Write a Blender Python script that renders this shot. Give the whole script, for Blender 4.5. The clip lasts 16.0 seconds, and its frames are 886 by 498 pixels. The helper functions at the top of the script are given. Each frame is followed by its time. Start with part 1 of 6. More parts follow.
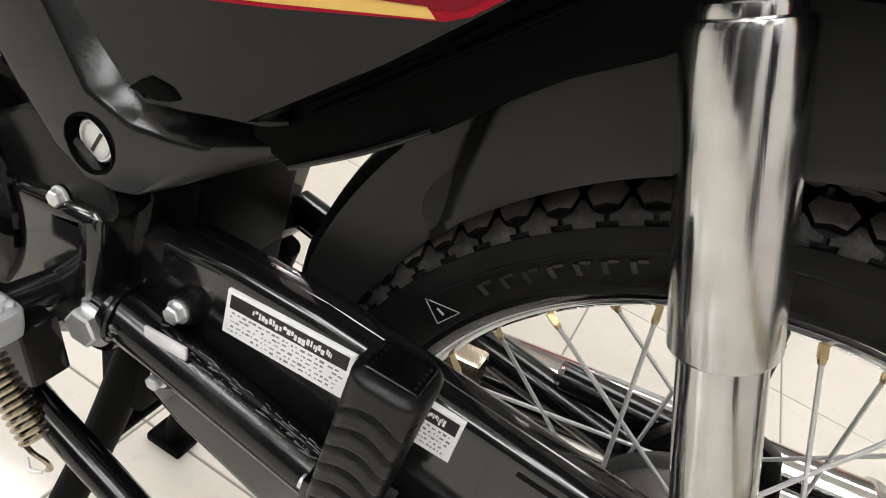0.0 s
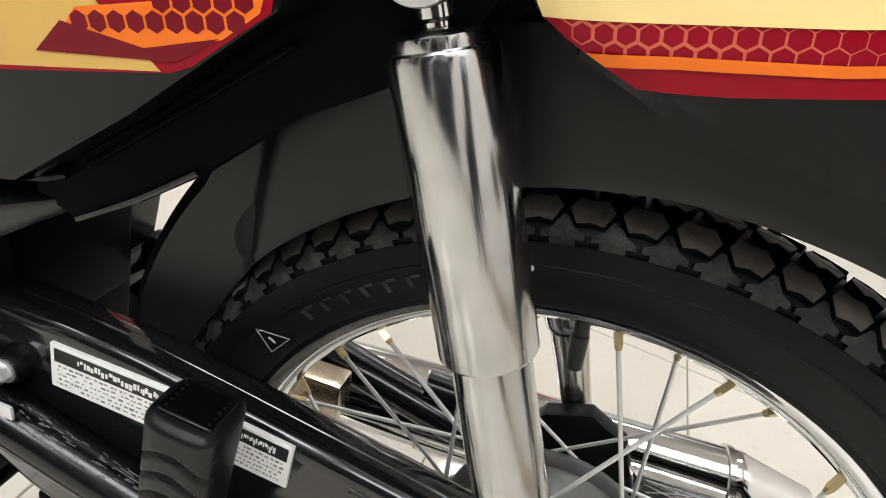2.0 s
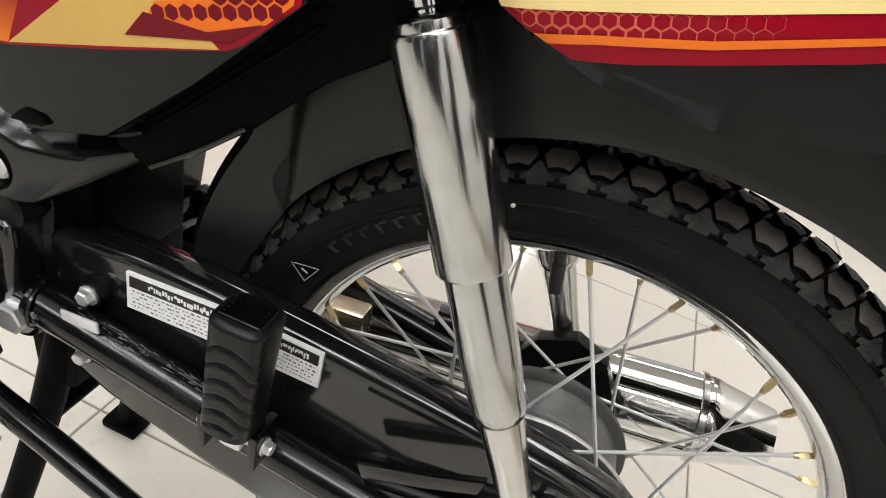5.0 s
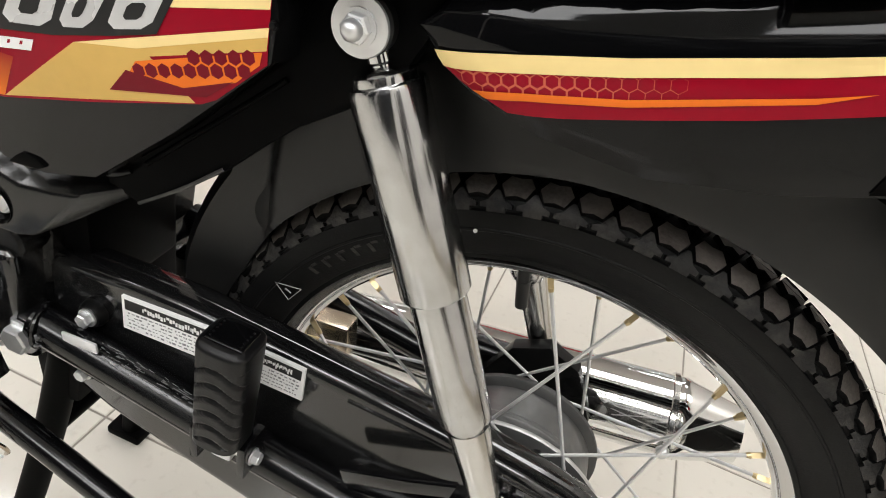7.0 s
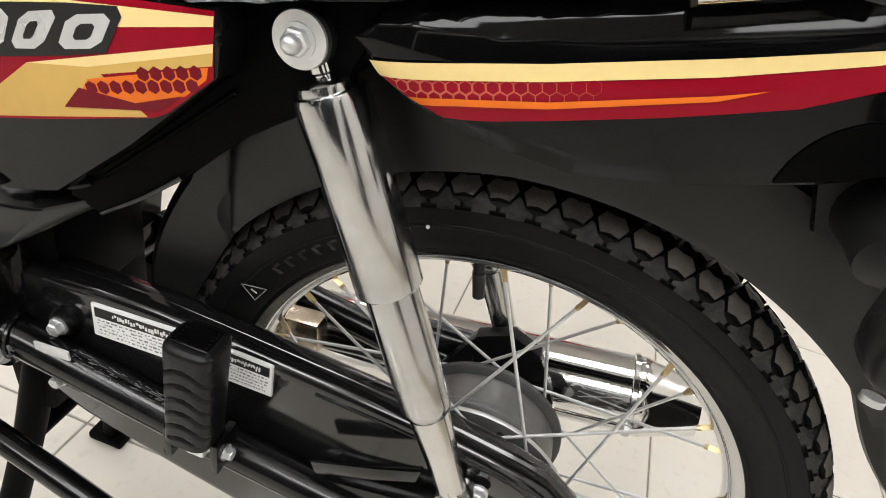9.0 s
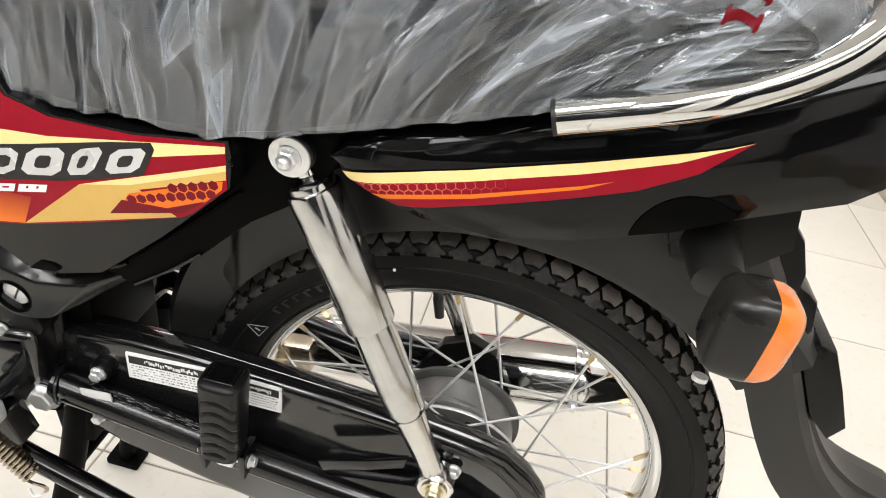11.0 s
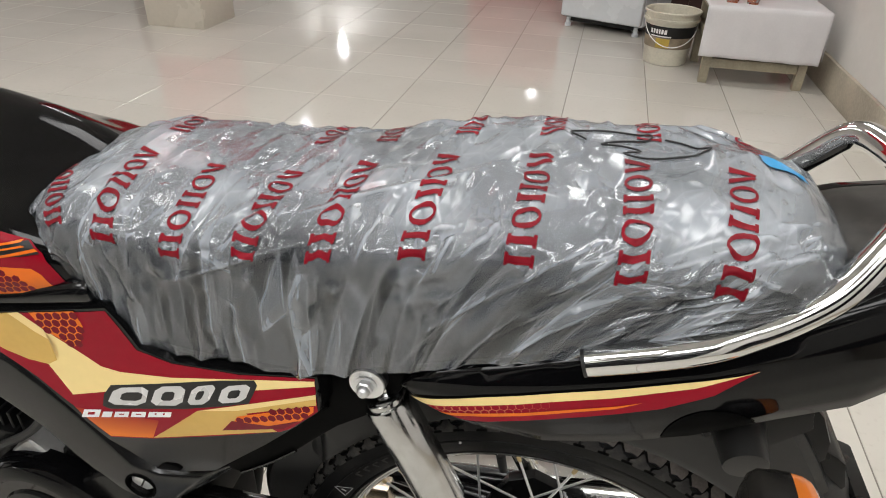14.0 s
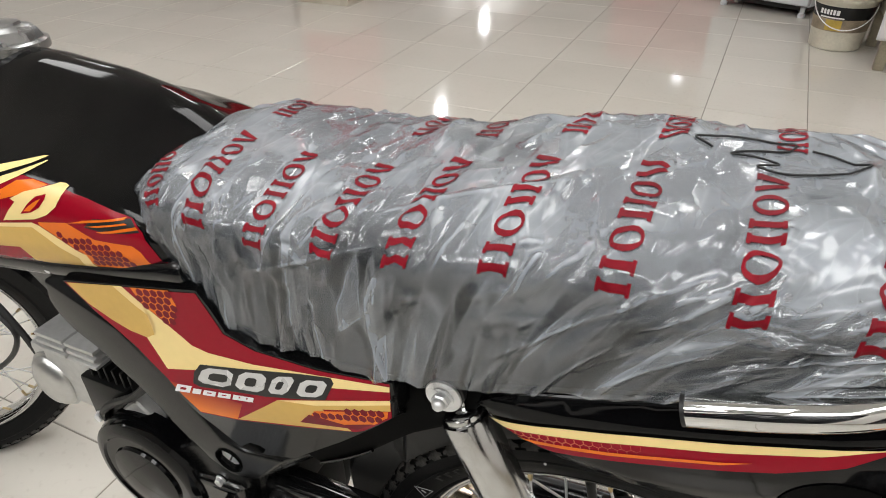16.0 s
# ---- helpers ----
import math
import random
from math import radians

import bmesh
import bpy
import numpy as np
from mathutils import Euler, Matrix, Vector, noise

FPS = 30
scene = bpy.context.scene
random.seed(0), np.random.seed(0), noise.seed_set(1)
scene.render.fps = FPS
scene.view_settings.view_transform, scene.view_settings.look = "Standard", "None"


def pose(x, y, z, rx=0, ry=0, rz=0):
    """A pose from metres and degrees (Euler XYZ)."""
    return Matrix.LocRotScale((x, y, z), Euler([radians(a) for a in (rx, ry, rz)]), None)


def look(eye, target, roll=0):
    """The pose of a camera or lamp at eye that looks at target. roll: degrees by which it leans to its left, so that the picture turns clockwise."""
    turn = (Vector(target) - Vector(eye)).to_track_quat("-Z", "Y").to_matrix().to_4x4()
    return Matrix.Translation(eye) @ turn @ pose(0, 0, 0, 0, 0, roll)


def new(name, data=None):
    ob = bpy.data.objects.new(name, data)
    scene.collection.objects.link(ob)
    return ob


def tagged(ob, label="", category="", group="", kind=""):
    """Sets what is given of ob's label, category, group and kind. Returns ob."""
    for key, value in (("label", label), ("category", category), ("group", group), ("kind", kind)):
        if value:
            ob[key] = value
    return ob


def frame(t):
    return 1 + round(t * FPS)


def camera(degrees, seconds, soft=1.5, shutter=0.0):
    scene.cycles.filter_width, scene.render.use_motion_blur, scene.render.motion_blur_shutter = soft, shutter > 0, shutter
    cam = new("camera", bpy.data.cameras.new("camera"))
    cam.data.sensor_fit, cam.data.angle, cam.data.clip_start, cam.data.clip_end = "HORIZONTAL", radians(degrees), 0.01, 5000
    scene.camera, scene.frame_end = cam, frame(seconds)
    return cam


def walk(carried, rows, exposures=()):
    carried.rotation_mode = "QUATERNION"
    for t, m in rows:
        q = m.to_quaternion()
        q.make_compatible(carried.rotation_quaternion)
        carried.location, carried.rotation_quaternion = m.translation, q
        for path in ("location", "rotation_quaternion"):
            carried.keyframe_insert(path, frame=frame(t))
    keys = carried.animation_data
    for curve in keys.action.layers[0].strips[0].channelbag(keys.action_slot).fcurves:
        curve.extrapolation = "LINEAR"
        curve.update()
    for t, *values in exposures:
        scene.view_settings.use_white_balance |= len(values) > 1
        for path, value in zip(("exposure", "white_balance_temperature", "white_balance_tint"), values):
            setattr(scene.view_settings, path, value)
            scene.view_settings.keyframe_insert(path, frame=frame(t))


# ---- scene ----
cam = camera(68.38, 16.0, soft=1.0)
# seconds, eye (x, y, z), yaw to the left, pitch up, roll
ROWS = [
    (0.0, -0.1328, -0.3233, 0.7045, 14.91, -32.05, 20.38),
    (0.5, -0.1234, -0.3168, 0.7022, 13.75, -32.57, 19.68),
    (1.0, -0.0994, -0.3122, 0.7014, 12.14, -31.62, 18.40),
    (1.5, -0.0823, -0.3059, 0.7175, 10.12, -30.47, 18.06),
    (2.0, -0.0731, -0.3064, 0.7349, 9.40, -29.60, 17.20),
    (2.5, -0.0626, -0.3229, 0.7618, 11.01, -29.89, 15.09),
    (3.0, -0.0474, -0.3478, 0.7649, 11.19, -32.04, 15.26),
    (3.5, -0.0433, -0.3553, 0.7632, 10.70, -32.72, 15.43),
    (3.7, -0.0422, -0.3580, 0.7592, 10.56, -33.12, 15.77),
    (5.8, -0.0423, -0.3713, 0.7743, 11.29, -32.97, 15.96),
    (6.0, -0.0418, -0.3679, 0.7818, 11.10, -32.54, 15.27),
    (6.5, -0.0325, -0.3663, 0.7889, 10.77, -32.78, 15.32),
    (7.0, -0.0232, -0.3780, 0.7996, 11.33, -33.82, 14.77),
    (7.5, -0.0156, -0.3847, 0.8064, 11.15, -34.32, 14.10),
    (8.0, -0.0106, -0.3888, 0.8141, 11.64, -35.16, 12.11),
    (8.5, -0.0061, -0.3857, 0.8179, 10.68, -34.59, 12.20),
    (8.7, -0.0048, -0.3839, 0.8157, 10.15, -34.18, 12.86),
    (10.8, 0.0004, -0.4562, 0.8952, 5.27, -34.91, 11.50),
    (11.0, 0.0052, -0.4651, 0.9172, 5.72, -34.58, 10.17),
    (11.5, 0.0152, -0.4858, 0.9683, 7.01, -32.40, 8.32),
    (12.0, 0.0096, -0.4974, 1.0140, 8.08, -30.04, 6.52),
    (12.5, 0.0012, -0.5064, 1.0428, 9.58, -29.70, 4.53),
    (13.0, -0.0023, -0.5081, 1.0643, 9.75, -30.88, 3.11),
    (13.5, -0.0102, -0.4910, 1.0718, 10.91, -31.27, 2.41),
    (14.0, -0.0082, -0.4628, 1.0706, 11.82, -31.70, 1.81),
    (14.5, 0.0038, -0.4477, 1.0660, 15.55, -32.65, 1.25),
    (15.0, 0.0207, -0.4284, 1.0575, 20.01, -32.95, 1.49),
    (15.5, 0.0238, -0.4197, 1.0574, 23.21, -33.22, -0.16),
    (16.0, 0.0037, -0.4111, 1.0658, 24.92, -33.58, -0.96),
]


def aim(x, y, z, yaw, pitch, roll):
    a, b = radians(yaw), radians(pitch)
    eye = Vector((x, y, z))
    ahead = Vector((-math.sin(a) * math.cos(b), math.cos(a) * math.cos(b), math.sin(b)))
    return look(eye, eye + ahead, roll)


walk(cam, [(t, aim(*row)) for t, *row in ROWS], [(0.0, 0.2), (3.0, 0.12), (6.0, 0.02), (8.7, 0.04), (10.8, 0.36), (11.5, 0.4), (12.0, 0.0), (12.5, -0.1), (13.5, -0.22), (16.0, -0.28)])

# ---- light: a closed showroom lit by unseen ceiling panels; dark glazing is added for reflections ----
world = bpy.data.worlds.new("world")
scene.world = world
world.use_nodes = True
world.node_tree.nodes["Background"].inputs[0].default_value = (0.9, 0.95, 1.0, 1)
world.node_tree.nodes["Background"].inputs[1].default_value = 0.05


def area(name, loc, sx, sy, power, target, colour=(0.97, 0.985, 1.0)):
    data = bpy.data.lights.new(name, "AREA")
    data.shape, data.size, data.size_y, data.energy, data.color = "RECTANGLE", sx, sy, power, colour
    ob = new(name, data)
    ob.matrix_world = look(loc, target)
    return ob


# x, y, watts, side; the large panels are unseen fill lights
LAMPS = [(-2.7, -1.5, 16, 0.9), (-0.8, -1.6, 19, 0.9), (0.75, -1.6, 18, 0.9), (-1.7, -2.7, 18, 0.9), (0.2, -2.75, 18, 0.9), (-2.6, 0.8, 13, 0.9), (-0.6, 0.9, 13, 0.9), (0.8, 0.9, 11, 0.9), (-4.6, 0, 14, 0.9), (-2.4, 3.6, 13, 0.6), (0.1, 3.3, 13, 0.6), (-4.6, 3.6, 13, 0.6), (-0.6, 5.9, 13, 0.6), (-4.33, 8.93, 30, 0.16), (-1.02, 12.8, 30, 0.16), (-5.7, 14.4, 30, 0.16)]
CEIL = 3.05
for lx, ly, power, side in LAMPS:
    area("ceiling_panel_light", (lx, ly, CEIL - 0.045), side - 0.04, side - 0.04, power, (lx, ly + 0.0001, 0))



# ---- materials ----
def nodes_of(name):
    m = bpy.data.materials.new(name)
    m.use_nodes = True
    return m, m.node_tree.nodes, m.node_tree.links, m.node_tree.nodes["Principled BSDF"]


def mat(name, base, rough=0.5, metal=0.0, vary=0.12, scale=30.0, bump=0.0, bump_scale=200.0, coat=0.0, rough_vary=0.08, spec=0.5, dust=0.0):
    """Paint, plastic, metal: base colour varied at two scales, roughness varied, fine relief."""
    m, n, l, p = nodes_of(name)
    tex = n.new("ShaderNodeTexCoord")
    big, fine = n.new("ShaderNodeTexNoise"), n.new("ShaderNodeTexNoise")
    big.inputs["Scale"].default_value, fine.inputs["Scale"].default_value = scale * 0.25, scale * 4
    big.inputs["Detail"].default_value, fine.inputs["Detail"].default_value = 5, 3
    l.new(tex.outputs["Object"], big.inputs["Vector"]), l.new(tex.outputs["Object"], fine.inputs["Vector"])
    mix = n.new("ShaderNodeMath")
    mix.operation = "MULTIPLY_ADD"
    l.new(fine.outputs[0], mix.inputs[0])
    mix.inputs[1].default_value = 0.4
    l.new(big.outputs[0], mix.inputs[2])
    ramp = n.new("ShaderNodeMapRange")
    ramp.inputs[1].default_value, ramp.inputs[2].default_value = 0.4, 1.0
    ramp.inputs[3].default_value, ramp.inputs[4].default_value = 1 - vary, 1 + vary
    l.new(mix.outputs[0], ramp.inputs[0])
    col = n.new("ShaderNodeMix")
    col.data_type, col.blend_type = "RGBA", "MULTIPLY"
    col.inputs["Factor"].default_value = 1.0
    col.inputs["A"].default_value = (*base, 1)
    l.new(ramp.outputs[0], col.inputs["B"])
    out = col.outputs["Result"]
    if dust > 0:
        d = n.new("ShaderNodeTexNoise")
        d.inputs["Scale"].default_value, d.inputs["Detail"].default_value = scale * 0.7, 8
        l.new(tex.outputs["Object"], d.inputs["Vector"])
        dr = n.new("ShaderNodeMapRange")
        dr.inputs[1].default_value, dr.inputs[2].default_value, dr.inputs[4].default_value = 0.45, 0.8, dust
        l.new(d.outputs[0], dr.inputs[0])
        dm = n.new("ShaderNodeMix")
        dm.data_type = "RGBA"
        dm.inputs["B"].default_value = (0.32, 0.29, 0.25, 1)
        l.new(dr.outputs[0], dm.inputs["Factor"]), l.new(out, dm.inputs["A"])
        out = dm.outputs["Result"]
    l.new(out, p.inputs["Base Color"])
    rr = n.new("ShaderNodeMapRange")
    rr.inputs[1].default_value, rr.inputs[2].default_value = 0.35, 0.75
    rr.inputs[3].default_value, rr.inputs[4].default_value = max(0.02, rough - rough_vary), min(1, rough + rough_vary)
    l.new(big.outputs[0], rr.inputs[0])
    l.new(rr.outputs[0], p.inputs["Roughness"])
    p.inputs["Metallic"].default_value, p.inputs["Coat Weight"].default_value = metal, coat
    p.inputs["Coat Roughness"].default_value, p.inputs["Specular IOR Level"].default_value = 0.04, spec
    if bump > 0:
        b, t = n.new("ShaderNodeBump"), n.new("ShaderNodeTexNoise")
        t.inputs["Scale"].default_value, t.inputs["Detail"].default_value = bump_scale, 4
        b.inputs["Strength"].default_value, b.inputs["Distance"].default_value = bump, 0.002
        l.new(tex.outputs["Object"], t.inputs["Vector"]), l.new(t.outputs[0], b.inputs["Height"])
        l.new(b.outputs[0], p.inputs["Normal"])
    return m


GLAZING = mat("added_dark_glazing", (0.012, 0.013, 0.015), 0.06, vary=0.1)
GLOSS_BLACK = mat("gloss_black_paint", (0.0025, 0.0025, 0.0028), 0.06, vary=0.2, rough_vary=0.02, spec=0.22, bump=0.012, bump_scale=25)
SATIN_BLACK = mat("satin_black_plastic", (0.004, 0.004, 0.004), 0.3, vary=0.15, spec=0.18, bump=0.05, bump_scale=900, dust=0.006)
MATT_BLACK = mat("moulded_black_plastic", (0.012, 0.012, 0.0117), 0.38, vary=0.2, spec=0.34, bump=0.08, bump_scale=1200, dust=0.008)
FRAME_BLACK = mat("black_enamelled_steel", (0.0035, 0.0035, 0.004), 0.2, vary=0.2, coat=0.15, spec=0.4, bump=0.03, bump_scale=90)


def drawn_tube():
    """Chromed tube with a faint grain drawn along its slanting length."""
    m, n, l, p = nodes_of("drawn_chrome_tube")
    tex, way, grain, wear = (n.new("ShaderNode" + k) for k in ("TexCoord", "Mapping", "TexNoise", "TexNoise"))
    way.vector_type = "TEXTURE"
    way.inputs["Rotation"].default_value = (0, radians(-25.4), 0)
    way.inputs["Scale"].default_value = (0.0028, 0.0028, 0.11)
    grain.inputs["Scale"].default_value, grain.inputs["Detail"].default_value = 1.0, 3
    wear.inputs["Scale"].default_value, wear.inputs["Detail"].default_value = 60, 6
    l.new(tex.outputs["Object"], way.inputs[0]), l.new(way.outputs[0], grain.inputs["Vector"]), l.new(tex.outputs["Object"], wear.inputs["Vector"])
    rough, tone, bump = n.new("ShaderNodeMapRange"), n.new("ShaderNodeMapRange"), n.new("ShaderNodeBump")
    rough.inputs[1].default_value, rough.inputs[2].default_value, rough.inputs[3].default_value, rough.inputs[4].default_value = 0.35, 0.7, 0.1, 0.24
    tone.inputs[1].default_value, tone.inputs[2].default_value, tone.inputs[3].default_value, tone.inputs[4].default_value = 0.3, 0.7, 0.46, 0.56
    l.new(grain.outputs[0], rough.inputs[0]), l.new(wear.outputs[0], tone.inputs[0])
    bump.inputs["Strength"].default_value, bump.inputs["Distance"].default_value = 0.07, 0.002
    l.new(grain.outputs[0], bump.inputs["Height"])
    l.new(tone.outputs[0], p.inputs["Base Color"]), l.new(rough.outputs[0], p.inputs["Roughness"]), l.new(bump.outputs[0], p.inputs["Normal"])
    p.inputs["Metallic"].default_value = 1.0
    return m


SHOCKMETAL = drawn_tube()
CHROME = mat("chrome_plate", (0.66, 0.66, 0.655), 0.06, 1.0, vary=0.04, rough_vary=0.04, bump=0.012, bump_scale=60)
BRUSHED = mat("polished_steel", (0.62, 0.615, 0.6), 0.16, 1.0, vary=0.08, rough_vary=0.06, bump=0.02, bump_scale=160)
ALLOY = mat("cast_aluminium", (0.52, 0.52, 0.51), 0.45, 0.6, vary=0.2, bump=0.15, bump_scale=260, dust=0.08)
CASE_BLACK = mat("enamelled_case_paint", (0.006, 0.006, 0.0062), 0.14, vary=0.2, coat=0.3, spec=0.6, bump=0.015, bump_scale=20)
# dull black; the shade of recesses and underparts is put into its colour
DULL_BLACK = mat("dull_black_with_shade", (0.0015, 0.0015, 0.0015), 0.5, vary=0.2, spec=0.03, bump=0.05)
SILENCER = mat("bright_silencer_chrome", (0.72, 0.72, 0.71), 0.09, 1.0, vary=0.04, rough_vary=0.04)
COVER_BLACK = mat("satin_pressed_steel_paint", (0.008, 0.008, 0.008), 0.22, vary=0.2, spec=0.4, bump=0.04, bump_scale=600, dust=0.008)
PANEL_BLACK = mat("side_panel_paint", (0.004, 0.004, 0.0042), 0.12, vary=0.2, spec=0.28, rough_vary=0.05, bump=0.015, bump_scale=18)
HUB = mat("dull_cast_hub", (0.065, 0.065, 0.064), 0.45, 0.2, vary=0.25, spec=0.25, bump=0.15, bump_scale=300, dust=0.05)
ZINC = mat("zinc_plated_steel", (0.74, 0.745, 0.75), 0.4, 0.8, vary=0.12, bump=0.03)
BRASS = mat("brass_nipple", (0.55, 0.44, 0.25), 0.34, 1.0, vary=0.2)
SPRING = mat("passivated_spring_steel", (0.52, 0.44, 0.34), 0.3, 1.0, vary=0.25)
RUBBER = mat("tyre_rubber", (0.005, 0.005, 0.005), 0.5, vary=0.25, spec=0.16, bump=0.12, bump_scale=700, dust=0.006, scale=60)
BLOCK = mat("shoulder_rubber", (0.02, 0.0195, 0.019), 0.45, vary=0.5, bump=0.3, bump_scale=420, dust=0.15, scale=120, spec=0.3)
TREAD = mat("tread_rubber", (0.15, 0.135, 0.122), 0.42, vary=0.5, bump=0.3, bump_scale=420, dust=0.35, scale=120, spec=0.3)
PEG = mat("peg_rubber", (0.004, 0.004, 0.0045), 0.33, vary=0.2, spec=0.25, bump=0.05, bump_scale=800)
YELLOW = mat("yellow_decal", (0.9, 0.69, 0.31), 0.22, vary=0.05, spec=0.14)
GOLD = mat("gold_decal", (0.66, 0.42, 0.12), 0.24, vary=0.08, spec=0.14)
RED = mat("red_decal", (0.29, 0.004, 0.016), 0.22, vary=0.08, spec=0.14)
DARKRED = mat("dark_red_decal", (0.17, 0.006, 0.014), 0.2, vary=0.08, spec=0.14)
TANK_BLACK = mat("tank_paint", (0.003, 0.003, 0.0033), 0.1, vary=0.2, spec=0.22, rough_vary=0.05, bump=0.02, bump_scale=30, dust=0.012)
ORANGE = mat("orange_decal", (0.82, 0.18, 0.02), 0.2, vary=0.08, spec=0.14)
SILVER = mat("silver_decal", (0.62, 0.62, 0.62), 0.3, 0.3, vary=0.1, coat=0.4)
WHITE = mat("white_sticker", (0.85, 0.85, 0.84), 0.45, vary=0.05)
INK = mat("black_ink", (0.006, 0.006, 0.006), 0.5, vary=0.1)
AMBER = mat("amber_lens", (0.75, 0.2, 0.03), 0.18, vary=0.15, coat=0.5)
REDLENS = mat("red_lens", (0.35, 0.01, 0.015), 0.15, vary=0.1, coat=0.5)
VINYL = mat("black_seat_vinyl", (0.006, 0.006, 0.0065), 0.5, vary=0.2, spec=0.12, bump=0.05, bump_scale=500)
WALL = mat("white_wall_paint", (0.74, 0.715, 0.68), 0.6, vary=0.05, scale=6, bump=0.05, bump_scale=60)
CEILING = mat("ceiling_paint", (0.76, 0.755, 0.74), 0.8, vary=0.03, scale=4)
SKIRT = mat("stained_plaster_skirting", (0.44, 0.39, 0.31), 0.7, vary=0.3, scale=18, bump=0.2, bump_scale=60)
REDPAINT = mat("red_painted_board", (0.5, 0.02, 0.03), 0.35, vary=0.1, scale=8)
BEIGETILE = mat("beige_glazed_tile", (0.6, 0.55, 0.47), 0.25, vary=0.08, scale=10)
ENAMEL = mat("white_enamel", (0.7, 0.73, 0.76), 0.3, vary=0.05, scale=8)
WOOD = mat("weathered_bench_wood", (0.34, 0.3, 0.22), 0.6, vary=0.3, scale=24, bump=0.15, bump_scale=120)
CLOTH = mat("white_table_cloth", (0.68, 0.66, 0.67), 0.85, vary=0.06, bump=0.2, bump_scale=700)
BUCKET = mat("white_bucket_plastic", (0.7, 0.66, 0.55), 0.45, vary=0.18, scale=20, dust=0.2)
COOLER = mat("orange_cooler_plastic", (0.7, 0.17, 0.05), 0.4, vary=0.1)
BROWN = mat("dark_brown_board", (0.05, 0.022, 0.018), 0.45, vary=0.2)


def fade_material():
    """Red that runs out into orange towards the panel's foot."""
    m, n, l, p = nodes_of("red_to_orange_decal")
    tex, sep, ramp, mix = (n.new("ShaderNode" + k) for k in ("TexCoord", "SeparateXYZ", "MapRange", "Mix"))
    l.new(tex.outputs["Object"], sep.inputs[0]), l.new(sep.outputs[2], ramp.inputs[0])
    ramp.inputs[1].default_value, ramp.inputs[2].default_value = 0.612, 0.645
    mix.data_type = "RGBA"
    mix.inputs["A"].default_value, mix.inputs["B"].default_value = (0.82, 0.2, 0.02, 1), (0.29, 0.004, 0.016, 1)
    l.new(ramp.outputs[0], mix.inputs["Factor"]), l.new(mix.outputs["Result"], p.inputs["Base Color"])
    p.inputs["Roughness"].default_value, p.inputs["Specular IOR Level"].default_value = 0.22, 0.14
    return m


FADE = fade_material()
LAMPGLOW, _n, _l, _p = nodes_of("lit_panel_diffuser")
_p.inputs["Emission Color"].default_value, _p.inputs["Emission Strength"].default_value = (1, 0.96, 0.9, 1), 3.4


# ---- mesh helpers ----
def finish(bm, smooth=35):
    bmesh.ops.recalc_face_normals(bm, faces=bm.faces)
    for f in bm.faces:
        f.smooth = True
    for e in bm.edges:
        e.smooth = len(e.link_faces) != 2 or e.calc_face_angle(0) < radians(smooth)


def part(name, bm, material, parent=None, label="", smooth=35, fixed=True):
    if fixed:
        finish(bm, smooth)
    data = bpy.data.meshes.new(name)
    bm.to_mesh(data)
    bm.free()
    for m in material if isinstance(material, (list, tuple)) else [material]:
        data.materials.append(m)
    ob = new(name, data)
    if parent is not None:
        ob.parent = parent
    return tagged(ob, label) if label else ob


def thing(name, label, category, at=(0, 0, 0), group="", kind=""):
    ob = new(name)
    ob.location = at
    ob.empty_display_size = 0.05
    return tagged(ob, label, category, group, kind)


def merged(*parts):
    out = bmesh.new()
    for b in parts:
        me = bpy.data.meshes.new("tmp")
        b.to_mesh(me)
        b.free()
        out.from_mesh(me)
        bpy.data.meshes.remove(me)
    return out


def moved(bm, m):
    bmesh.ops.transform(bm, matrix=m, verts=bm.verts)
    return bm


def box(x0, x1, y0, y1, z0, z1, bevel=0.0, seg=2):
    bm = bmesh.new()
    bmesh.ops.create_cube(bm, size=1)
    moved(bm, Matrix.Translation(((x0 + x1) / 2, (y0 + y1) / 2, (z0 + z1) / 2)) @ Matrix.Diagonal((x1 - x0, y1 - y0, z1 - z0, 1)))
    if bevel > 0:
        bmesh.ops.bevel(bm, geom=list(bm.edges), offset=bevel, segments=seg, affect="EDGES", profile=0.6)
    return bm


def rings(rows, closed=True, caps=True):
    """A skin over rows of points, one ring after another."""
    bm = bmesh.new()
    vs = [[bm.verts.new(p) for p in row] for row in rows]
    k = len(rows[0])
    for a, b in zip(vs, vs[1:]):
        for i in range(k if closed else k - 1):
            j = (i + 1) % k
            bm.faces.new((a[i], a[j], b[j], b[i]))
    if caps and closed:
        bm.faces.new(vs[0]), bm.faces.new(list(reversed(vs[-1])))
    return bm


def lathe(profile, seg=32, m=None, caps=True):
    """profile: (radius, height) about z."""
    rows = [[(r * math.cos(2 * math.pi * i / seg), r * math.sin(2 * math.pi * i / seg), h) for i in range(seg)] for r, h in profile]
    bm = rings(rows, caps=caps)
    return moved(bm, m) if m is not None else bm


def along(a, b):
    """A matrix that takes z to the way from a to b, at a."""
    return Matrix.Translation(a) @ (Vector(b) - Vector(a)).to_track_quat("Z", "Y").to_matrix().to_4x4()


def rod(a, b, r0, r1=None, seg=12):
    r1 = r0 if r1 is None else r1
    return lathe([(r0, 0), (r1, (Vector(b) - Vector(a)).length)], seg, along(a, b))


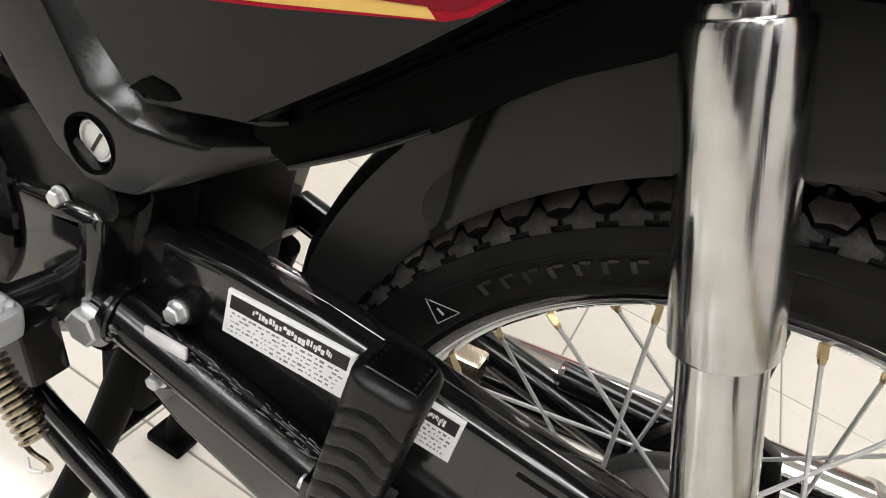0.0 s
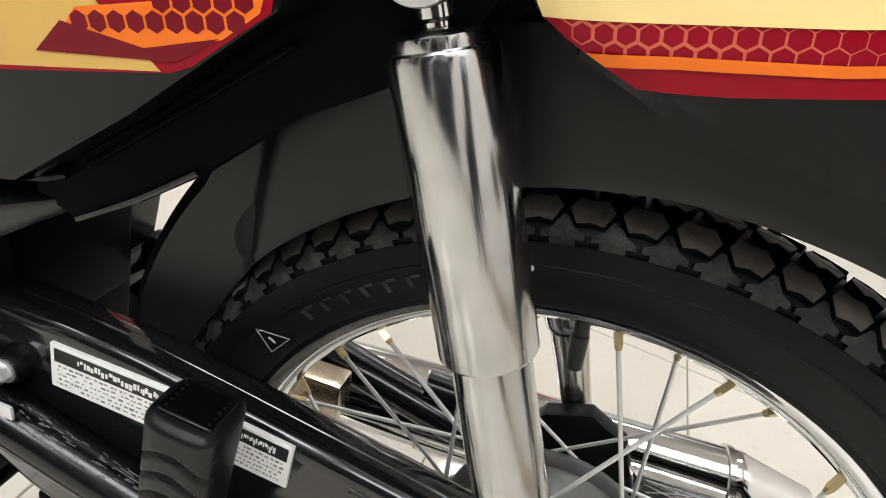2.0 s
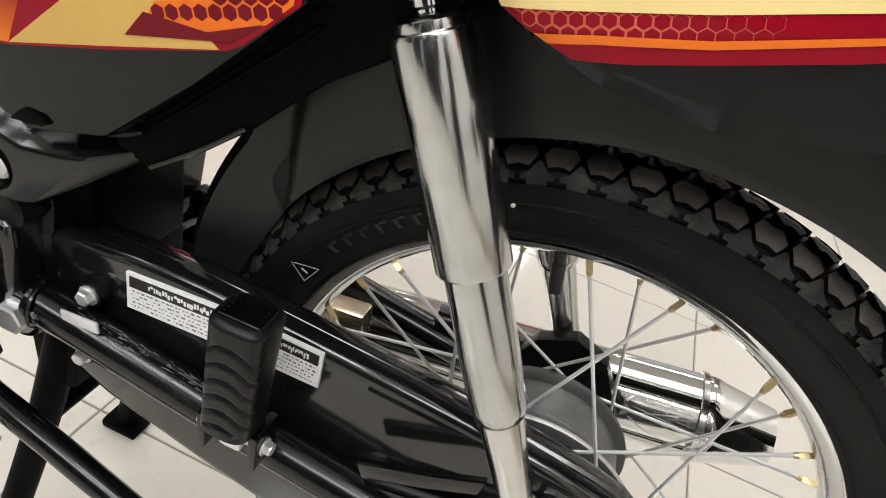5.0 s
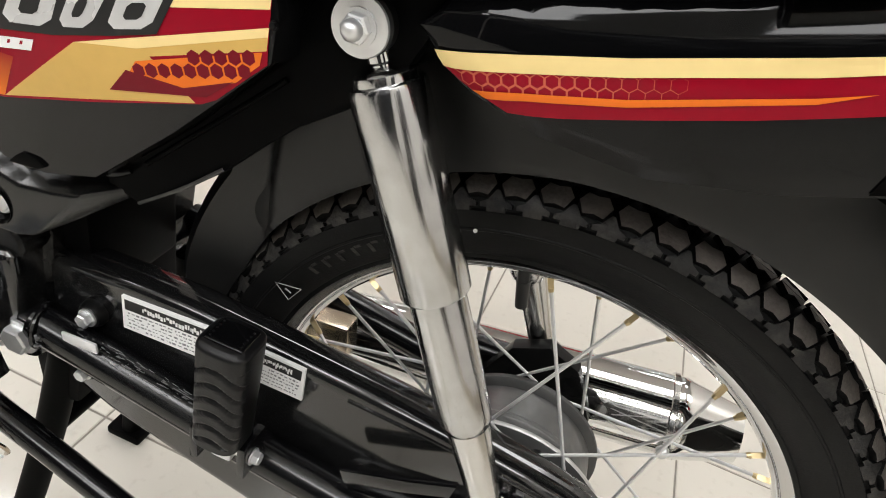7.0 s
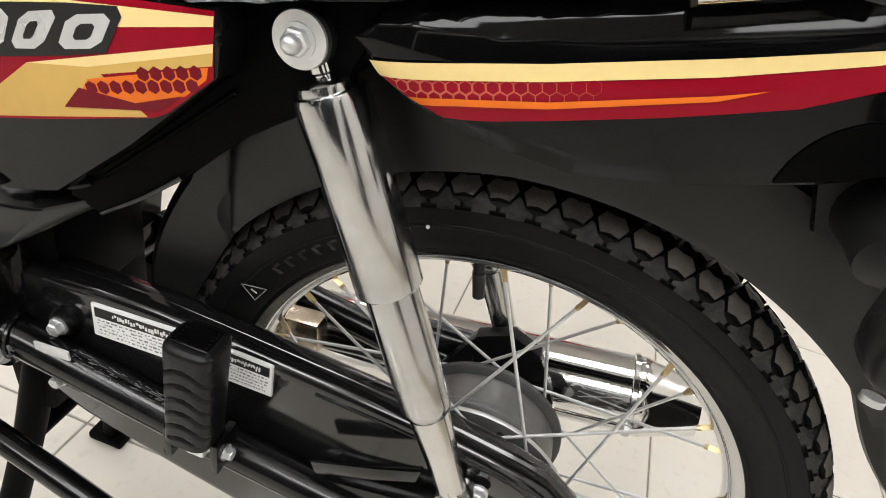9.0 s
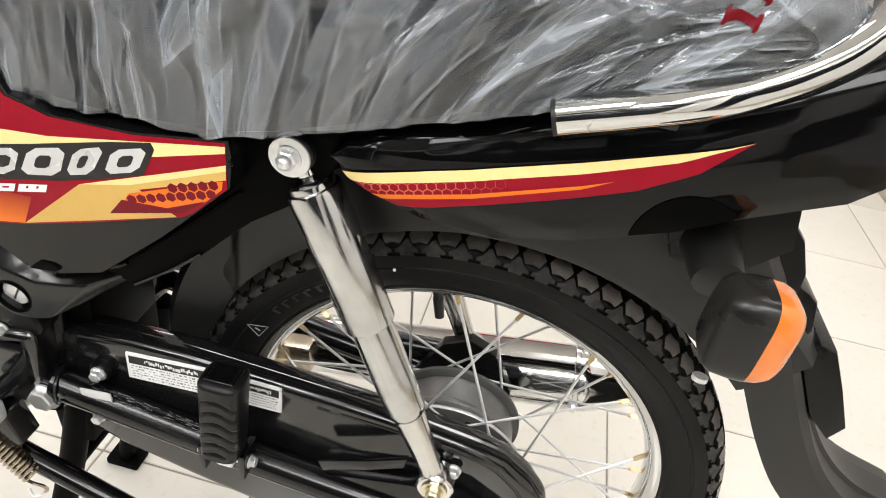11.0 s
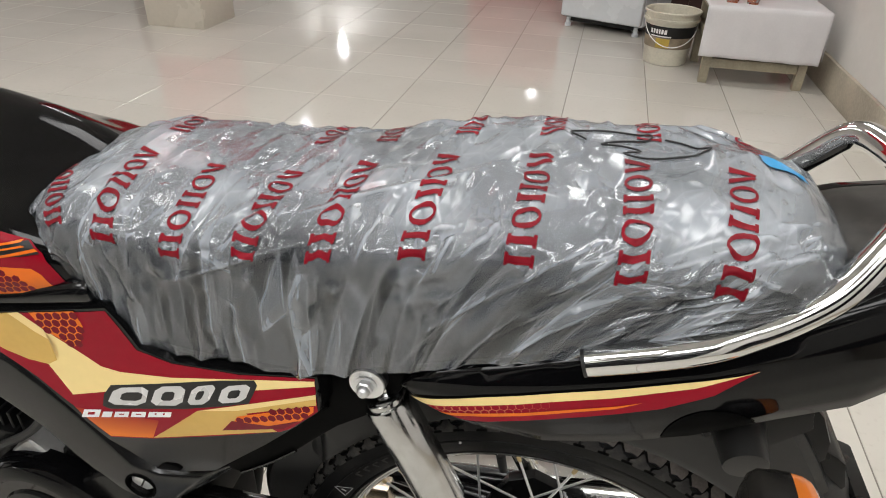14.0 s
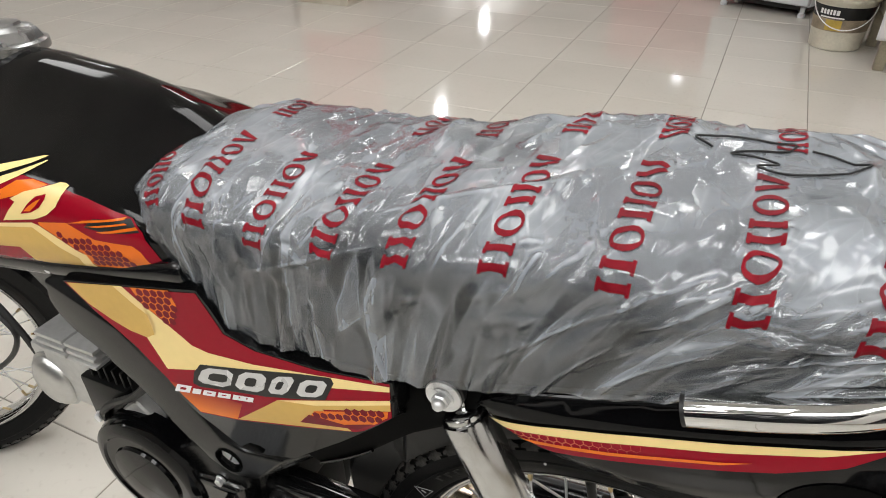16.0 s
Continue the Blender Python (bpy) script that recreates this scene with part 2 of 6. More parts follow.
def spline(pts, n):
    """n points on a smooth curve through pts."""
    p = np.array(pts, float)
    p = np.vstack([2 * p[0] - p[1], p, 2 * p[-1] - p[-2]])
    out = []
    for u in np.linspace(0, len(pts) - 1, n):
        i = min(int(u), len(pts) - 2)
        t = u - i
        a, b, c, d = p[i : i + 4]
        out.append(0.5 * (2 * b + (c - a) * t + (2 * a - 5 * b + 4 * c - d) * t * t + (3 * b - a - 3 * c + d) * t**3))
    return out


def tube(pts, r, seg=14, n=0, caps=True):
    pts = [Vector(q) for q in (spline(pts, n) if n else pts)]
    rs = r if isinstance(r, (list, tuple)) else [r] * len(pts)
    if len(rs) != len(pts):
        rs = [float(v) for v in np.interp(np.linspace(0, 1, len(pts)), np.linspace(0, 1, len(rs)), rs)]
    side, rows = None, []
    for i, q in enumerate(pts):
        way = (pts[min(i + 1, len(pts) - 1)] - pts[max(i - 1, 0)]).normalized()
        if side is None:
            side = way.orthogonal().normalized()
        side = (side - way * side.dot(way)).normalized()
        up = way.cross(side)
        rows.append([q + float(rs[i]) * (math.cos(2 * math.pi * k / seg) * side + math.sin(2 * math.pi * k / seg) * up) for k in range(seg)])
    return rings(rows, caps=caps)


def plate(outline, y0, y1, bevel=0.002, seg=2):
    """A plate with this outline of (x, z), from y0 to y1."""
    bm = bmesh.new()
    f = bm.faces.new([bm.verts.new((x, y0, z)) for x, z in outline])
    ex = bmesh.ops.extrude_face_region(bm, geom=[f])
    for v in ex["geom"]:
        if isinstance(v, bmesh.types.BMVert):
            v.co.y = y1
    bmesh.ops.recalc_face_normals(bm, faces=bm.faces)
    if bevel > 0:
        rim = [e for e in bm.edges if abs(e.verts[0].co.y - e.verts[1].co.y) < 1e-6]
        bmesh.ops.bevel(bm, geom=rim, offset=bevel, segments=seg, affect="EDGES", profile=0.6)
    bmesh.ops.triangulate(bm, faces=[f for f in bm.faces if len(f.verts) > 4])
    return bm


def hexbolt(at, r, h, way=(0, -1, 0), dome=False):
    """A hexagon head with its washer face, at `at`, standing out along way."""
    m = along(at, Vector(at) + Vector(way))
    a = lathe([(r * 1.25, 0), (r * 1.25, h * 0.22)], 20, m)
    b = lathe([(r, h * 0.2), (r, h * 0.86), (r * 0.86, h)], 6, m)
    if dome:
        return merged(a, b, lathe([(r * 0.72, h), (r * 0.7, h * 1.4), (r * 0.5, h * 1.75), (r * 0.2, h * 1.9)], 16, m))
    return merged(a, b)


def cut_up(bm, step):
    """Cut a flat figure in the xz plane into pieces no wider than step."""
    xs, zs = [v.co.x for v in bm.verts], [v.co.z for v in bm.verts]
    for axis, lo, hi in ((0, min(xs), max(xs)), (2, min(zs), max(zs))):
        at = math.ceil(lo / step) * step
        while at < hi:
            no = Vector((1, 0, 0)) if axis == 0 else Vector((0, 0, 1))
            bmesh.ops.bisect_plane(bm, geom=list(bm.verts) + list(bm.edges) + list(bm.faces), plane_co=no * at, plane_no=no, dist=1e-7)
            at += step


def decal(polys, surf, off=0.0008, step=0.012):
    """Thin foil figures of (x, z) outlines laid on the surface y = surf(x, z)."""
    bm = bmesh.new()
    for poly in polys:
        b = bmesh.new()
        b.faces.new([b.verts.new((x, 0, z)) for x, z in poly])
        bmesh.ops.triangulate(b, faces=b.faces)
        cut_up(b, step)
        bm = merged(bm, b)
    for v in bm.verts:
        v.co.y = surf(v.co.x, v.co.z) - off
    return bm


def curve(xs, ys):
    return lambda x: float(np.interp(x, xs, ys))


# ---- the room ----
TILE, TX, TY, TYAW = 0.4, 0.319, 2.887, -0.9
X0, X1, Y0, Y1 = -6.4, 1.27, -3.4, 15.0
grout = tagged(part("floor", box(X0 - 0.1, 3.0, Y0 - 0.1, Y1 + 0.1, -0.12, -0.0015), mat("grey_grout", (0.22, 0.2, 0.17), 0.8, vary=0.2, scale=20)), "large cream polished floor tiles with thin grey joints", "floor", kind="structure")


def tile_material():
    m, n, l, p = nodes_of("polished_cream_tile")
    info, tex = n.new("ShaderNodeObjectInfo"), n.new("ShaderNodeTexCoord")
    geo = n.new("ShaderNodeNewGeometry")
    big, fine = n.new("ShaderNodeTexNoise"), n.new("ShaderNodeTexNoise")
    big.inputs["Scale"].default_value, big.inputs["Detail"].default_value = 2.2, 6
    fine.inputs["Scale"].default_value, fine.inputs["Detail"].default_value = 60, 5
    l.new(geo.outputs["Position"], big.inputs["Vector"]), l.new(geo.outputs["Position"], fine.inputs["Vector"])
    a = n.new("ShaderNodeMath")
    a.operation = "MULTIPLY_ADD"
    a.inputs[1].default_value = 0.35
    l.new(info.outputs["Random"], a.inputs[0]), l.new(big.outputs[0], a.inputs[2])
    c = n.new("ShaderNodeMix")
    c.data_type = "RGBA"
    c.inputs["A"].default_value, c.inputs["B"].default_value = (0.55, 0.52, 0.465, 1), (0.66, 0.63, 0.57, 1)
    l.new(a.outputs[0], c.inputs["Factor"])
    d, dm = n.new("ShaderNodeMapRange"), n.new("ShaderNodeMix")
    d.inputs[1].default_value, d.inputs[2].default_value, d.inputs[4].default_value = 0.58, 0.75, 0.25
    l.new(fine.outputs[0], d.inputs[0])
    dm.data_type = "RGBA"
    dm.inputs["B"].default_value = (0.4, 0.36, 0.31, 1)
    l.new(d.outputs[0], dm.inputs["Factor"]), l.new(c.outputs["Result"], dm.inputs["A"]), l.new(dm.outputs["Result"], p.inputs["Base Color"])
    r = n.new("ShaderNodeMapRange")
    r.inputs[1].default_value, r.inputs[2].default_value, r.inputs[3].default_value, r.inputs[4].default_value = 0.3, 0.75, 0.045, 0.11
    l.new(big.outputs[0], r.inputs[0]), l.new(r.outputs[0], p.inputs["Roughness"])
    return m


TILEMAT = tile_material()


def tile_mesh():
    bm = box(-0.1985, 0.1985, -0.1985, 0.1985, -0.008, 0.0, 0.0012, 1)
    finish(bm, 20)
    me = bpy.data.meshes.new("floor_tile")
    bm.to_mesh(me)
    bm.free()
    me.materials.append(TILEMAT)
    return me


def lay_tiles():
    me, c, s = tile_mesh(), math.cos(radians(TYAW)), math.sin(radians(TYAW))
    rest = bmesh.new()
    for i in range(-17, 4):
        for j in range(-16, 31):
            u, v = (i + 0.5) * TILE, (j + 0.5) * TILE
            x, y = TX + c * u - s * v, TY + s * u + c * v
            if x < X0 - 0.05 or x > X1 + 0.3 or y < Y0 - 0.05 or y > Y1 + 0.05:
                continue
            if -4.2 < x and -0.9 < y < 5.2:
                ob = new("floor_tile", me)
                ob.matrix_basis = pose(x, y, 0, 0, 0, TYAW)
                ob.parent = grout
            else:
                b = bmesh.new()
                b.from_mesh(me)
                moved(b, pose(x, y, 0, 0, 0, TYAW))
                tmp = bpy.data.meshes.new("tmp")
                b.to_mesh(tmp)
                b.free()
                rest.from_mesh(tmp)
                bpy.data.meshes.remove(tmp)
    tagged(part("far_tiles", rest, TILEMAT, grout), kind="stuff")


def wall(name, bm, label, material=WALL):
    return tagged(part(name, bm, material), label, "wall", kind="structure")


DY0, DY1, DTOP = -2.1, -1.3, 2.35
wall("wall_east", merged(box(X1, X1 + 0.2, Y0, DY0, 0, CEIL), box(X1, X1 + 0.2, DY0, DY1, DTOP, CEIL), box(X1, X1 + 0.2, DY1, 4.02, 0, CEIL)), "plain white painted wall beside the bench")
# unseen dark door, added so the chrome shock mirrors a dark band
door = tagged(thing("unseen_door_1", "unseen dark glazed door, shut, added for reflections", "door", (X1, DY0, 0)), kind="structure")
part("frame", merged(box(0.02, 0.08, 0, 0.06, 0, DTOP), box(0.02, 0.08, DY1 - DY0 - 0.06, DY1 - DY0, 0, DTOP), box(0.02, 0.08, 0.06, DY1 - DY0 - 0.06, DTOP - 0.06, DTOP), box(0.02, 0.08, 0.06, DY1 - DY0 - 0.06, 0, 0.08)), BROWN, door)
part("pane", box(0.045, 0.057, 0.06, DY1 - DY0 - 0.06, 0.08, DTOP - 0.06), GLAZING, door)
wall("wall_alcove", box(X1 + 0.2, 3.0, 3.82, 4.02, 0, CEIL), "white return of the wall end")
wall("wall_far_east", box(3.0, 3.2, 3.82, Y1, 0, CEIL), "white wall of the alcove")
wall("wall_north", box(X0, 3.2, Y1, Y1 + 0.2, 0, CEIL), "white rear wall of the showroom")
wall("wall_west", box(X0 - 0.2, X0, Y0, Y1, 0, CEIL), "white side wall of the showroom")
wall("wall_south", merged(box(X0, X1, Y0 - 0.2, Y0, 0, 0.12), box(X0, X1, Y0 - 0.2, Y0, 2.85, CEIL), *[box(x, x + 0.12, Y0 - 0.2, Y0, 0.12, 2.85) for x in (X0, -4.7, -2.9, -1.1, 1.15)]), "white mullions between the added dark windows")
# unseen dark panes, added to darken what black paint and chrome mirror
for k, (x, w) in enumerate(((X0 + 0.12, 1.58), (-4.58, 1.68), (-2.78, 1.68), (-0.98, 2.13))):
    t = tagged(thing("window_%d" % (k + 1), "unseen dark window added to darken reflections", "window", (x, Y0, 0.12)), kind="structure")
    part("pane", box(0, w, -0.12, -0.1, 0, 2.73), GLAZING, t)
tagged(part("ceiling", box(X0 - 0.2, 3.2, Y0 - 0.2, Y1 + 0.2, CEIL, CEIL + 0.15), CEILING), "white flat showroom ceiling", "ceiling", kind="structure")
tagged(part("baseboard", merged(box(X1 - 0.022, X1, Y0, DY0, 0, 0.17, 0.006), box(X1 - 0.022, X1, DY1, 4.02, 0, 0.17, 0.006)), SKIRT), "stained cream plaster skirting along the wall", "baseboard", kind="structure")


def ceiling_light(x, y, h):
    big = h > 0.1
    t = thing("ceiling_light", "unseen square white ceiling panel light, switched on" if big else "small square white downlight, switched on", "ceiling light", (x, y, CEIL), "ceiling panel lights" if big else "downlights")
    k = h - 0.015
    rim = merged(box(-h, h, -h, -k, -0.03, 0), box(-h, h, k, h, -0.03, 0), box(-h, -k, -k, k, -0.03, 0), box(k, h, -k, k, -0.03, 0))
    part("frame", rim, ENAMEL, t)
    part("diffuser", box(-k, k, -k, k, -0.022, -0.004), LAMPGLOW, t, "glowing opal diffuser")


for lx, ly, power, side in LAMPS:
    ceiling_light(lx, ly, side / 2)


def pillar():
    t = tagged(thing("pillar", "square red pillar with a beige tiled foot", "pillar", (-2.69, 3.7, 0)), kind="structure")
    part("shaft", box(-0.2, 0.2, -0.2, 0.2, 0.205, CEIL), REDPAINT, t, "red painted shaft")
    part("plinth", box(-0.206, 0.206, -0.206, 0.206, 0, 0.205, 0.003), BEIGETILE, t, "beige tiled plinth")


pillar()


def fridge():
    t = thing("fridge", "white enamelled refrigerator on short feet", "fridge", (0.05, 4.34, 0))
    t.rotation_euler = (0, 0, radians(-22))
    part("body", box(-0.29, 0.29, 0.02, 0.58, 0.06, 1.45, 0.012, 3), ENAMEL, t)
    part("door", box(-0.29, 0.29, -0.035, 0.015, 0.075, 1.44, 0.012, 3), ENAMEL, t, "white fridge door")
    part("kickplate", box(-0.27, 0.27, 0.03, 0.5, 0.035, 0.06), INK, t)
    for sx in (-0.25, 0.25):
        for sy in (0.02, 0.5):
            part("foot", lathe([(0.022, 0), (0.022, 0.02), (0.015, 0.024), (0.015, 0.062)], 16, Matrix.Translation((sx, sy, 0))), ENAMEL, t)


fridge()


def cabinet(x, y, w, d, h, yaw, material, label):
    t = thing("cabinet", label, "cabinet", (x, y, 0))
    t.rotation_euler = (0, 0, radians(yaw))
    part("body", box(-w / 2, w / 2, 0.018, d, 0.0, h, 0.006), material, t)
    part("door", box(-w / 2 + 0.01, -0.004, 0, 0.018, 0.03, h - 0.02, 0.004), material, t)
    part("door", box(0.004, w / 2 - 0.01, 0, 0.018, 0.03, h - 0.02, 0.004), material, t)
    return t


cabinet(-0.88, 5.62, 0.5, 0.45, 0.8, -4, REDPAINT, "red painted cabinet standing on the tiled floor")
cabinet(-0.42, 5.5, 0.42, 0.45, 0.8, -8, REDPAINT, "red painted cabinet beside another red cabinet")
cabinet(0.66, 4.75, 0.5, 0.4, 1.0, -10, BROWN, "dark brown cabinet between fridge and bench")
cabinet(1.75, 4.7, 0.7, 0.4, 1.3, 0, REDPAINT, "red cabinet behind the end of the wall")
cabinet(-3.9, 5.2, 0.7, 0.45, 0.8, 0, BROWN, "dark cabinet at the back of the showroom")


# ---- the motorcycle: x to its tail, its middle plane is y = 0 ----
AXLE = Vector((0, 0, 0.355))
bike = thing("motorcycle", "black motorcycle with red, orange and yellow decals, on its centre stand", "motorcycle")


def polar(r, deg, y=0.0, c=AXLE):
    """A point at radius r from the axle, deg from straight up towards the tail."""
    return Vector((c.x + r * math.sin(radians(deg)), y, c.z + r * math.cos(radians(deg))))


def turned(profile, n, c=AXLE):
    """Turn a closed profile of (radius, y) about the axle."""
    rows = []
    for i in range(n + 1):
        d = 360 * i / n
        rows.append([polar(r, d, y, c) for r, y in profile])
    bm = rings(rows[:-1] + [rows[0]], caps=False)
    bmesh.ops.remove_doubles(bm, verts=bm.verts, dist=1e-6)
    return bm


_half = [(0.2145, 0.016), (0.2172, 0.0225), (0.2205, 0.0228), (0.2225, 0.0255), (0.236, 0.0305), (0.2425, 0.0328), (0.2432, 0.0338), (0.2445, 0.0338), (0.2452, 0.0332), (0.2505, 0.0337), (0.2568, 0.0331), (0.2573, 0.0308), (0.2603, 0.0299), (0.2647, 0.0272), (0.2683, 0.0216), (0.2705, 0.0142), (0.2716, 0.0062)]
TYRE = [(r, -y) for r, y in _half] + [(0.2719, 0.0)] + [(r, y) for r, y in reversed(_half)] + [(0.216, 0.0)]
RIM = [(0.2175, -0.0212), (0.2186, -0.0188), (0.2176, -0.0168), (0.2135, -0.016), (0.2105, -0.0135), (0.2075, -0.009), (0.206, 0), (0.2075, 0.009), (0.2105, 0.0135), (0.2135, 0.016), (0.2176, 0.0168), (0.2186, 0.0188), (0.2175, 0.0212), (0.2125, 0.0195), (0.208, 0.0165), (0.2035, 0.011), (0.202, 0), (0.2035, -0.011), (0.208, -0.0165), (0.2125, -0.0195)]


SHOULDER = [(0.2555, 0.0332), (0.2615, 0.0322), (0.2665, 0.0292), (0.2705, 0.0232), (0.273, 0.015), (0.2742, 0.0065), (0.2745, 0.0)]
_arc = np.concatenate([[0], np.cumsum([math.dist(a, b) for a, b in zip(SHOULDER, SHOULDER[1:])])])


def on_tyre(s, lift, deg, side, c):
    """A point s metres up the tyre's shoulder from the sidewall, lifted off the rubber."""
    r, y = np.interp(s, _arc, [p[0] for p in SHOULDER]), np.interp(s, _arc, [p[1] for p in SHOULDER])
    r2, y2 = np.interp(s + 0.002, _arc, [p[0] for p in SHOULDER]), np.interp(s + 0.002, _arc, [p[1] for p in SHOULDER])
    n = Vector((y - y2, r2 - r))
    n = n.normalized() if n.length > 1e-6 else Vector((1, 0))
    return polar(r + lift * n.x, deg, side * (y + lift * n.y), c)


def tread(c=AXLE):
    """Waisted hexagon lugs above shoulder blocks that T-shaped slots part."""
    bm = bmesh.new()
    n = 72
    h = 180 / n

    def lug(d, side, shape, lift, hollow=0.0, rubber=0):
        cs = sum(b for _, b in shape) / len(shape)
        low = [bm.verts.new(on_tyre(b, -0.0032, d + a * h, side, c)) for a, b in shape]
        top = [bm.verts.new(on_tyre(cs + (b - cs) * 0.93, lift, d + a * h * 0.95, side, c)) for a, b in shape]
        k = len(shape)
        for i in range(k):
            bm.faces.new((low[i], low[(i + 1) % k], top[(i + 1) % k], top[i])).material_index = 1
        mid = bm.verts.new(on_tyre(cs, lift - hollow, d, side, c))
        for i in range(k):
            bm.faces.new((top[i], top[(i + 1) % k], mid)).material_index = rubber

    def hexa(s0, hs, w=0.9):
        return [(-w, s0), (-0.6 * w, s0 - hs), (0, s0 - 0.84 * hs), (0.6 * w, s0 - hs), (w, s0), (0.6 * w, s0 + hs), (0, s0 + 0.84 * hs), (-0.6 * w, s0 + hs)]

    end = _arc[-1]
    block = [(-0.93, 0.0042), (-0.55, 0.0042), (-0.55, 0.0012), (0.55, 0.0012), (0.55, 0.0042), (0.93, 0.0042), (0.93, 0.0072), (0.48, 0.0095), (0.1, 0.0165), (-0.1, 0.0165), (-0.48, 0.0095), (-0.93, 0.0072)]
    for i in range(n):
        d = 2 * h * i
        lug(d, 1, hexa(end, 0.0088, 0.9)[:1] + [(-0.45, end - 0.0088), (0, end - 0.005), (0.45, end - 0.0088), (0.9, end)], 0.0014)
        lug(d, -1, hexa(end, 0.0088, 0.9)[:1] + [(-0.45, end - 0.0088), (0, end - 0.005), (0.45, end - 0.0088), (0.9, end)], 0.0014)
        for s in (-1, 1):
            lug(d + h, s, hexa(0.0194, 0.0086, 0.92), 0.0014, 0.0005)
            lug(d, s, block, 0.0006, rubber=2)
    return bm


def spoke_ends(i):
    d = 3 + 10 * i + (0.2, -1.0, -1.3, 0.5)[i % 4]
    near = -1 if i % 2 else 1
    lead = 1 if i % 4 in (0, 3) else -1
    return d, near, lead


def wheel(parent, name, c, seed, hub_r=0.078):
    w = part(name, turned([(0.081, -0.036), (0.0835, -0.0345), (0.0835, -0.0305), (0.081, -0.029), (0.0655, -0.0265), (0.064, -0.02), (0.0635, 0.02), (0.0645, 0.0265), (0.0715, 0.029), (0.073, 0.0305), (0.073, 0.0345), (0.071, 0.036), (0.055, 0.037), (0.02, 0.04), (0.02, -0.04), (0.055, -0.037)], 72, c), HUB, parent, "spoked wheel with grey cast hub, chrome rim and black tyre")
    for i in range(36):
        d, near, lead = spoke_ends(i)
        q = polar(0.0735 if near < 0 else 0.066, d + 20 * lead + 20, near * 0.0355, c)
        part("hub_hole", rod(q, q + Vector((0, near * 0.0024, 0)), 0.0036, seg=14), INK, w)
    part("drum", turned([(0.0668, -0.0255), (0.0675, -0.012), (0.069, -0.01), (0.069, -0.006), (0.0675, -0.004), (0.0675, 0.012), (0.0668, 0.0258), (0.06, 0.0258), (0.06, -0.0255)], 72, c), mat("machined_drum", (0.13, 0.13, 0.128), 0.38, 0.5, vary=0.3, bump=0.1), w, "lighter machined hub drum")
    part("flange_edge", turned([(0.0836, -0.0348), (0.0845, -0.0336), (0.0845, -0.0318), (0.0836, -0.0306)], 72, c), ALLOY, w, "bright flange edge")
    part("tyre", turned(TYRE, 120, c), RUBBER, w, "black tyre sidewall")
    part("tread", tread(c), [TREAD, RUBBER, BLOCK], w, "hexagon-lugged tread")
    if seed == 1:
        q = [Vector((x, -0.0336, z)) for x, z in ((-0.2095, 0.4815), (-0.188, 0.4845), (-0.1975, 0.47))]
        part("tyre_mark", merged(*[rod(p_, q_, 0.00035, seg=5) for p_, q_ in zip(q, q[1:] + q[:1])], rod((-0.201, -0.0336, 0.4795), (-0.196, -0.0336, 0.4775), 0.0007, seg=5)), mat("faded_white_mark", (0.3, 0.3, 0.3), 0.6), w, "small white triangular mark on the tyre")
        for k in range(7):
            d0 = -51 + 3.4 * k
            bar = [polar(r_, d0 + a_, y_, c) for r_, y_ in ((0.2305, -0.0288), (0.2385, -0.0318)) for a_ in (0, 0.75)]
            off = Vector((0, -0.0005, 0))
            part("moulded_mark", rings([[bar[0], bar[1], bar[3], bar[2]], [q_ + off for q_ in (bar[0], bar[1], bar[3], bar[2])]]), BLOCK, w)
            part("moulded_mark", rings([[polar(r_, d0 + a_, y_, c) for r_, a_, y_ in ((0.2375, 0.9, -0.0315), (0.2375, 2.2, -0.0315), (0.2395, 2.2, -0.0322), (0.2395, 0.9, -0.0322))], [polar(r_, d0 + a_, y_ - 0.0005, c) for r_, a_, y_ in ((0.2375, 0.9, -0.0315), (0.2375, 2.2, -0.0315), (0.2395, 2.2, -0.0322), (0.2395, 0.9, -0.0322))]]), BLOCK, w)
    q = polar(0.2432, -18.0, -0.0338, c)
    part("tyre_dot", rod(q, q - Vector((0, 0.0008, 0)), 0.0014, seg=10), WHITE, w, "white paint dot on the tyre") if seed == 1 else None
    part("rim", turned(RIM, 144, c), CHROME, w, "chrome steel rim")
    for i in range(36):
        d, near, lead = spoke_ends(i)
        a, b = polar(0.0735 if near < 0 else 0.066, d + 40 * lead, near * 0.0385, c), polar(0.2042, d, near * 0.004, c)
        inner = a + (b - a).normalized() * 0.006
        part("spoke", merged(rod(a + Vector((0, -near * 0.006, 0)), a, 0.0019, seg=8), rod(a, b, 0.0014, seg=8)), ZINC, w)
        way = (a - b).normalized()
        part("nipple", merged(rod(b, b + way * 0.011, 0.0028, 0.0028, 4), rod(b + way * 0.011, b + way * 0.014, 0.0024, 0.0019, 10)), BRASS, w)
    # air valve
    v = polar(0.204, -11.5, 0.0, c)
    part("valve", merged(rod(v, polar(0.182, -11.5, 0, c), 0.0045, seg=12), rod(polar(0.19, -11.5, 0, c), polar(0.168, -11.5, 0, c), 0.0052, 0.0046, 12)), INK, w, "black valve cap")
    return w


rear_wheel = wheel(bike, "rear_wheel", AXLE, 1)


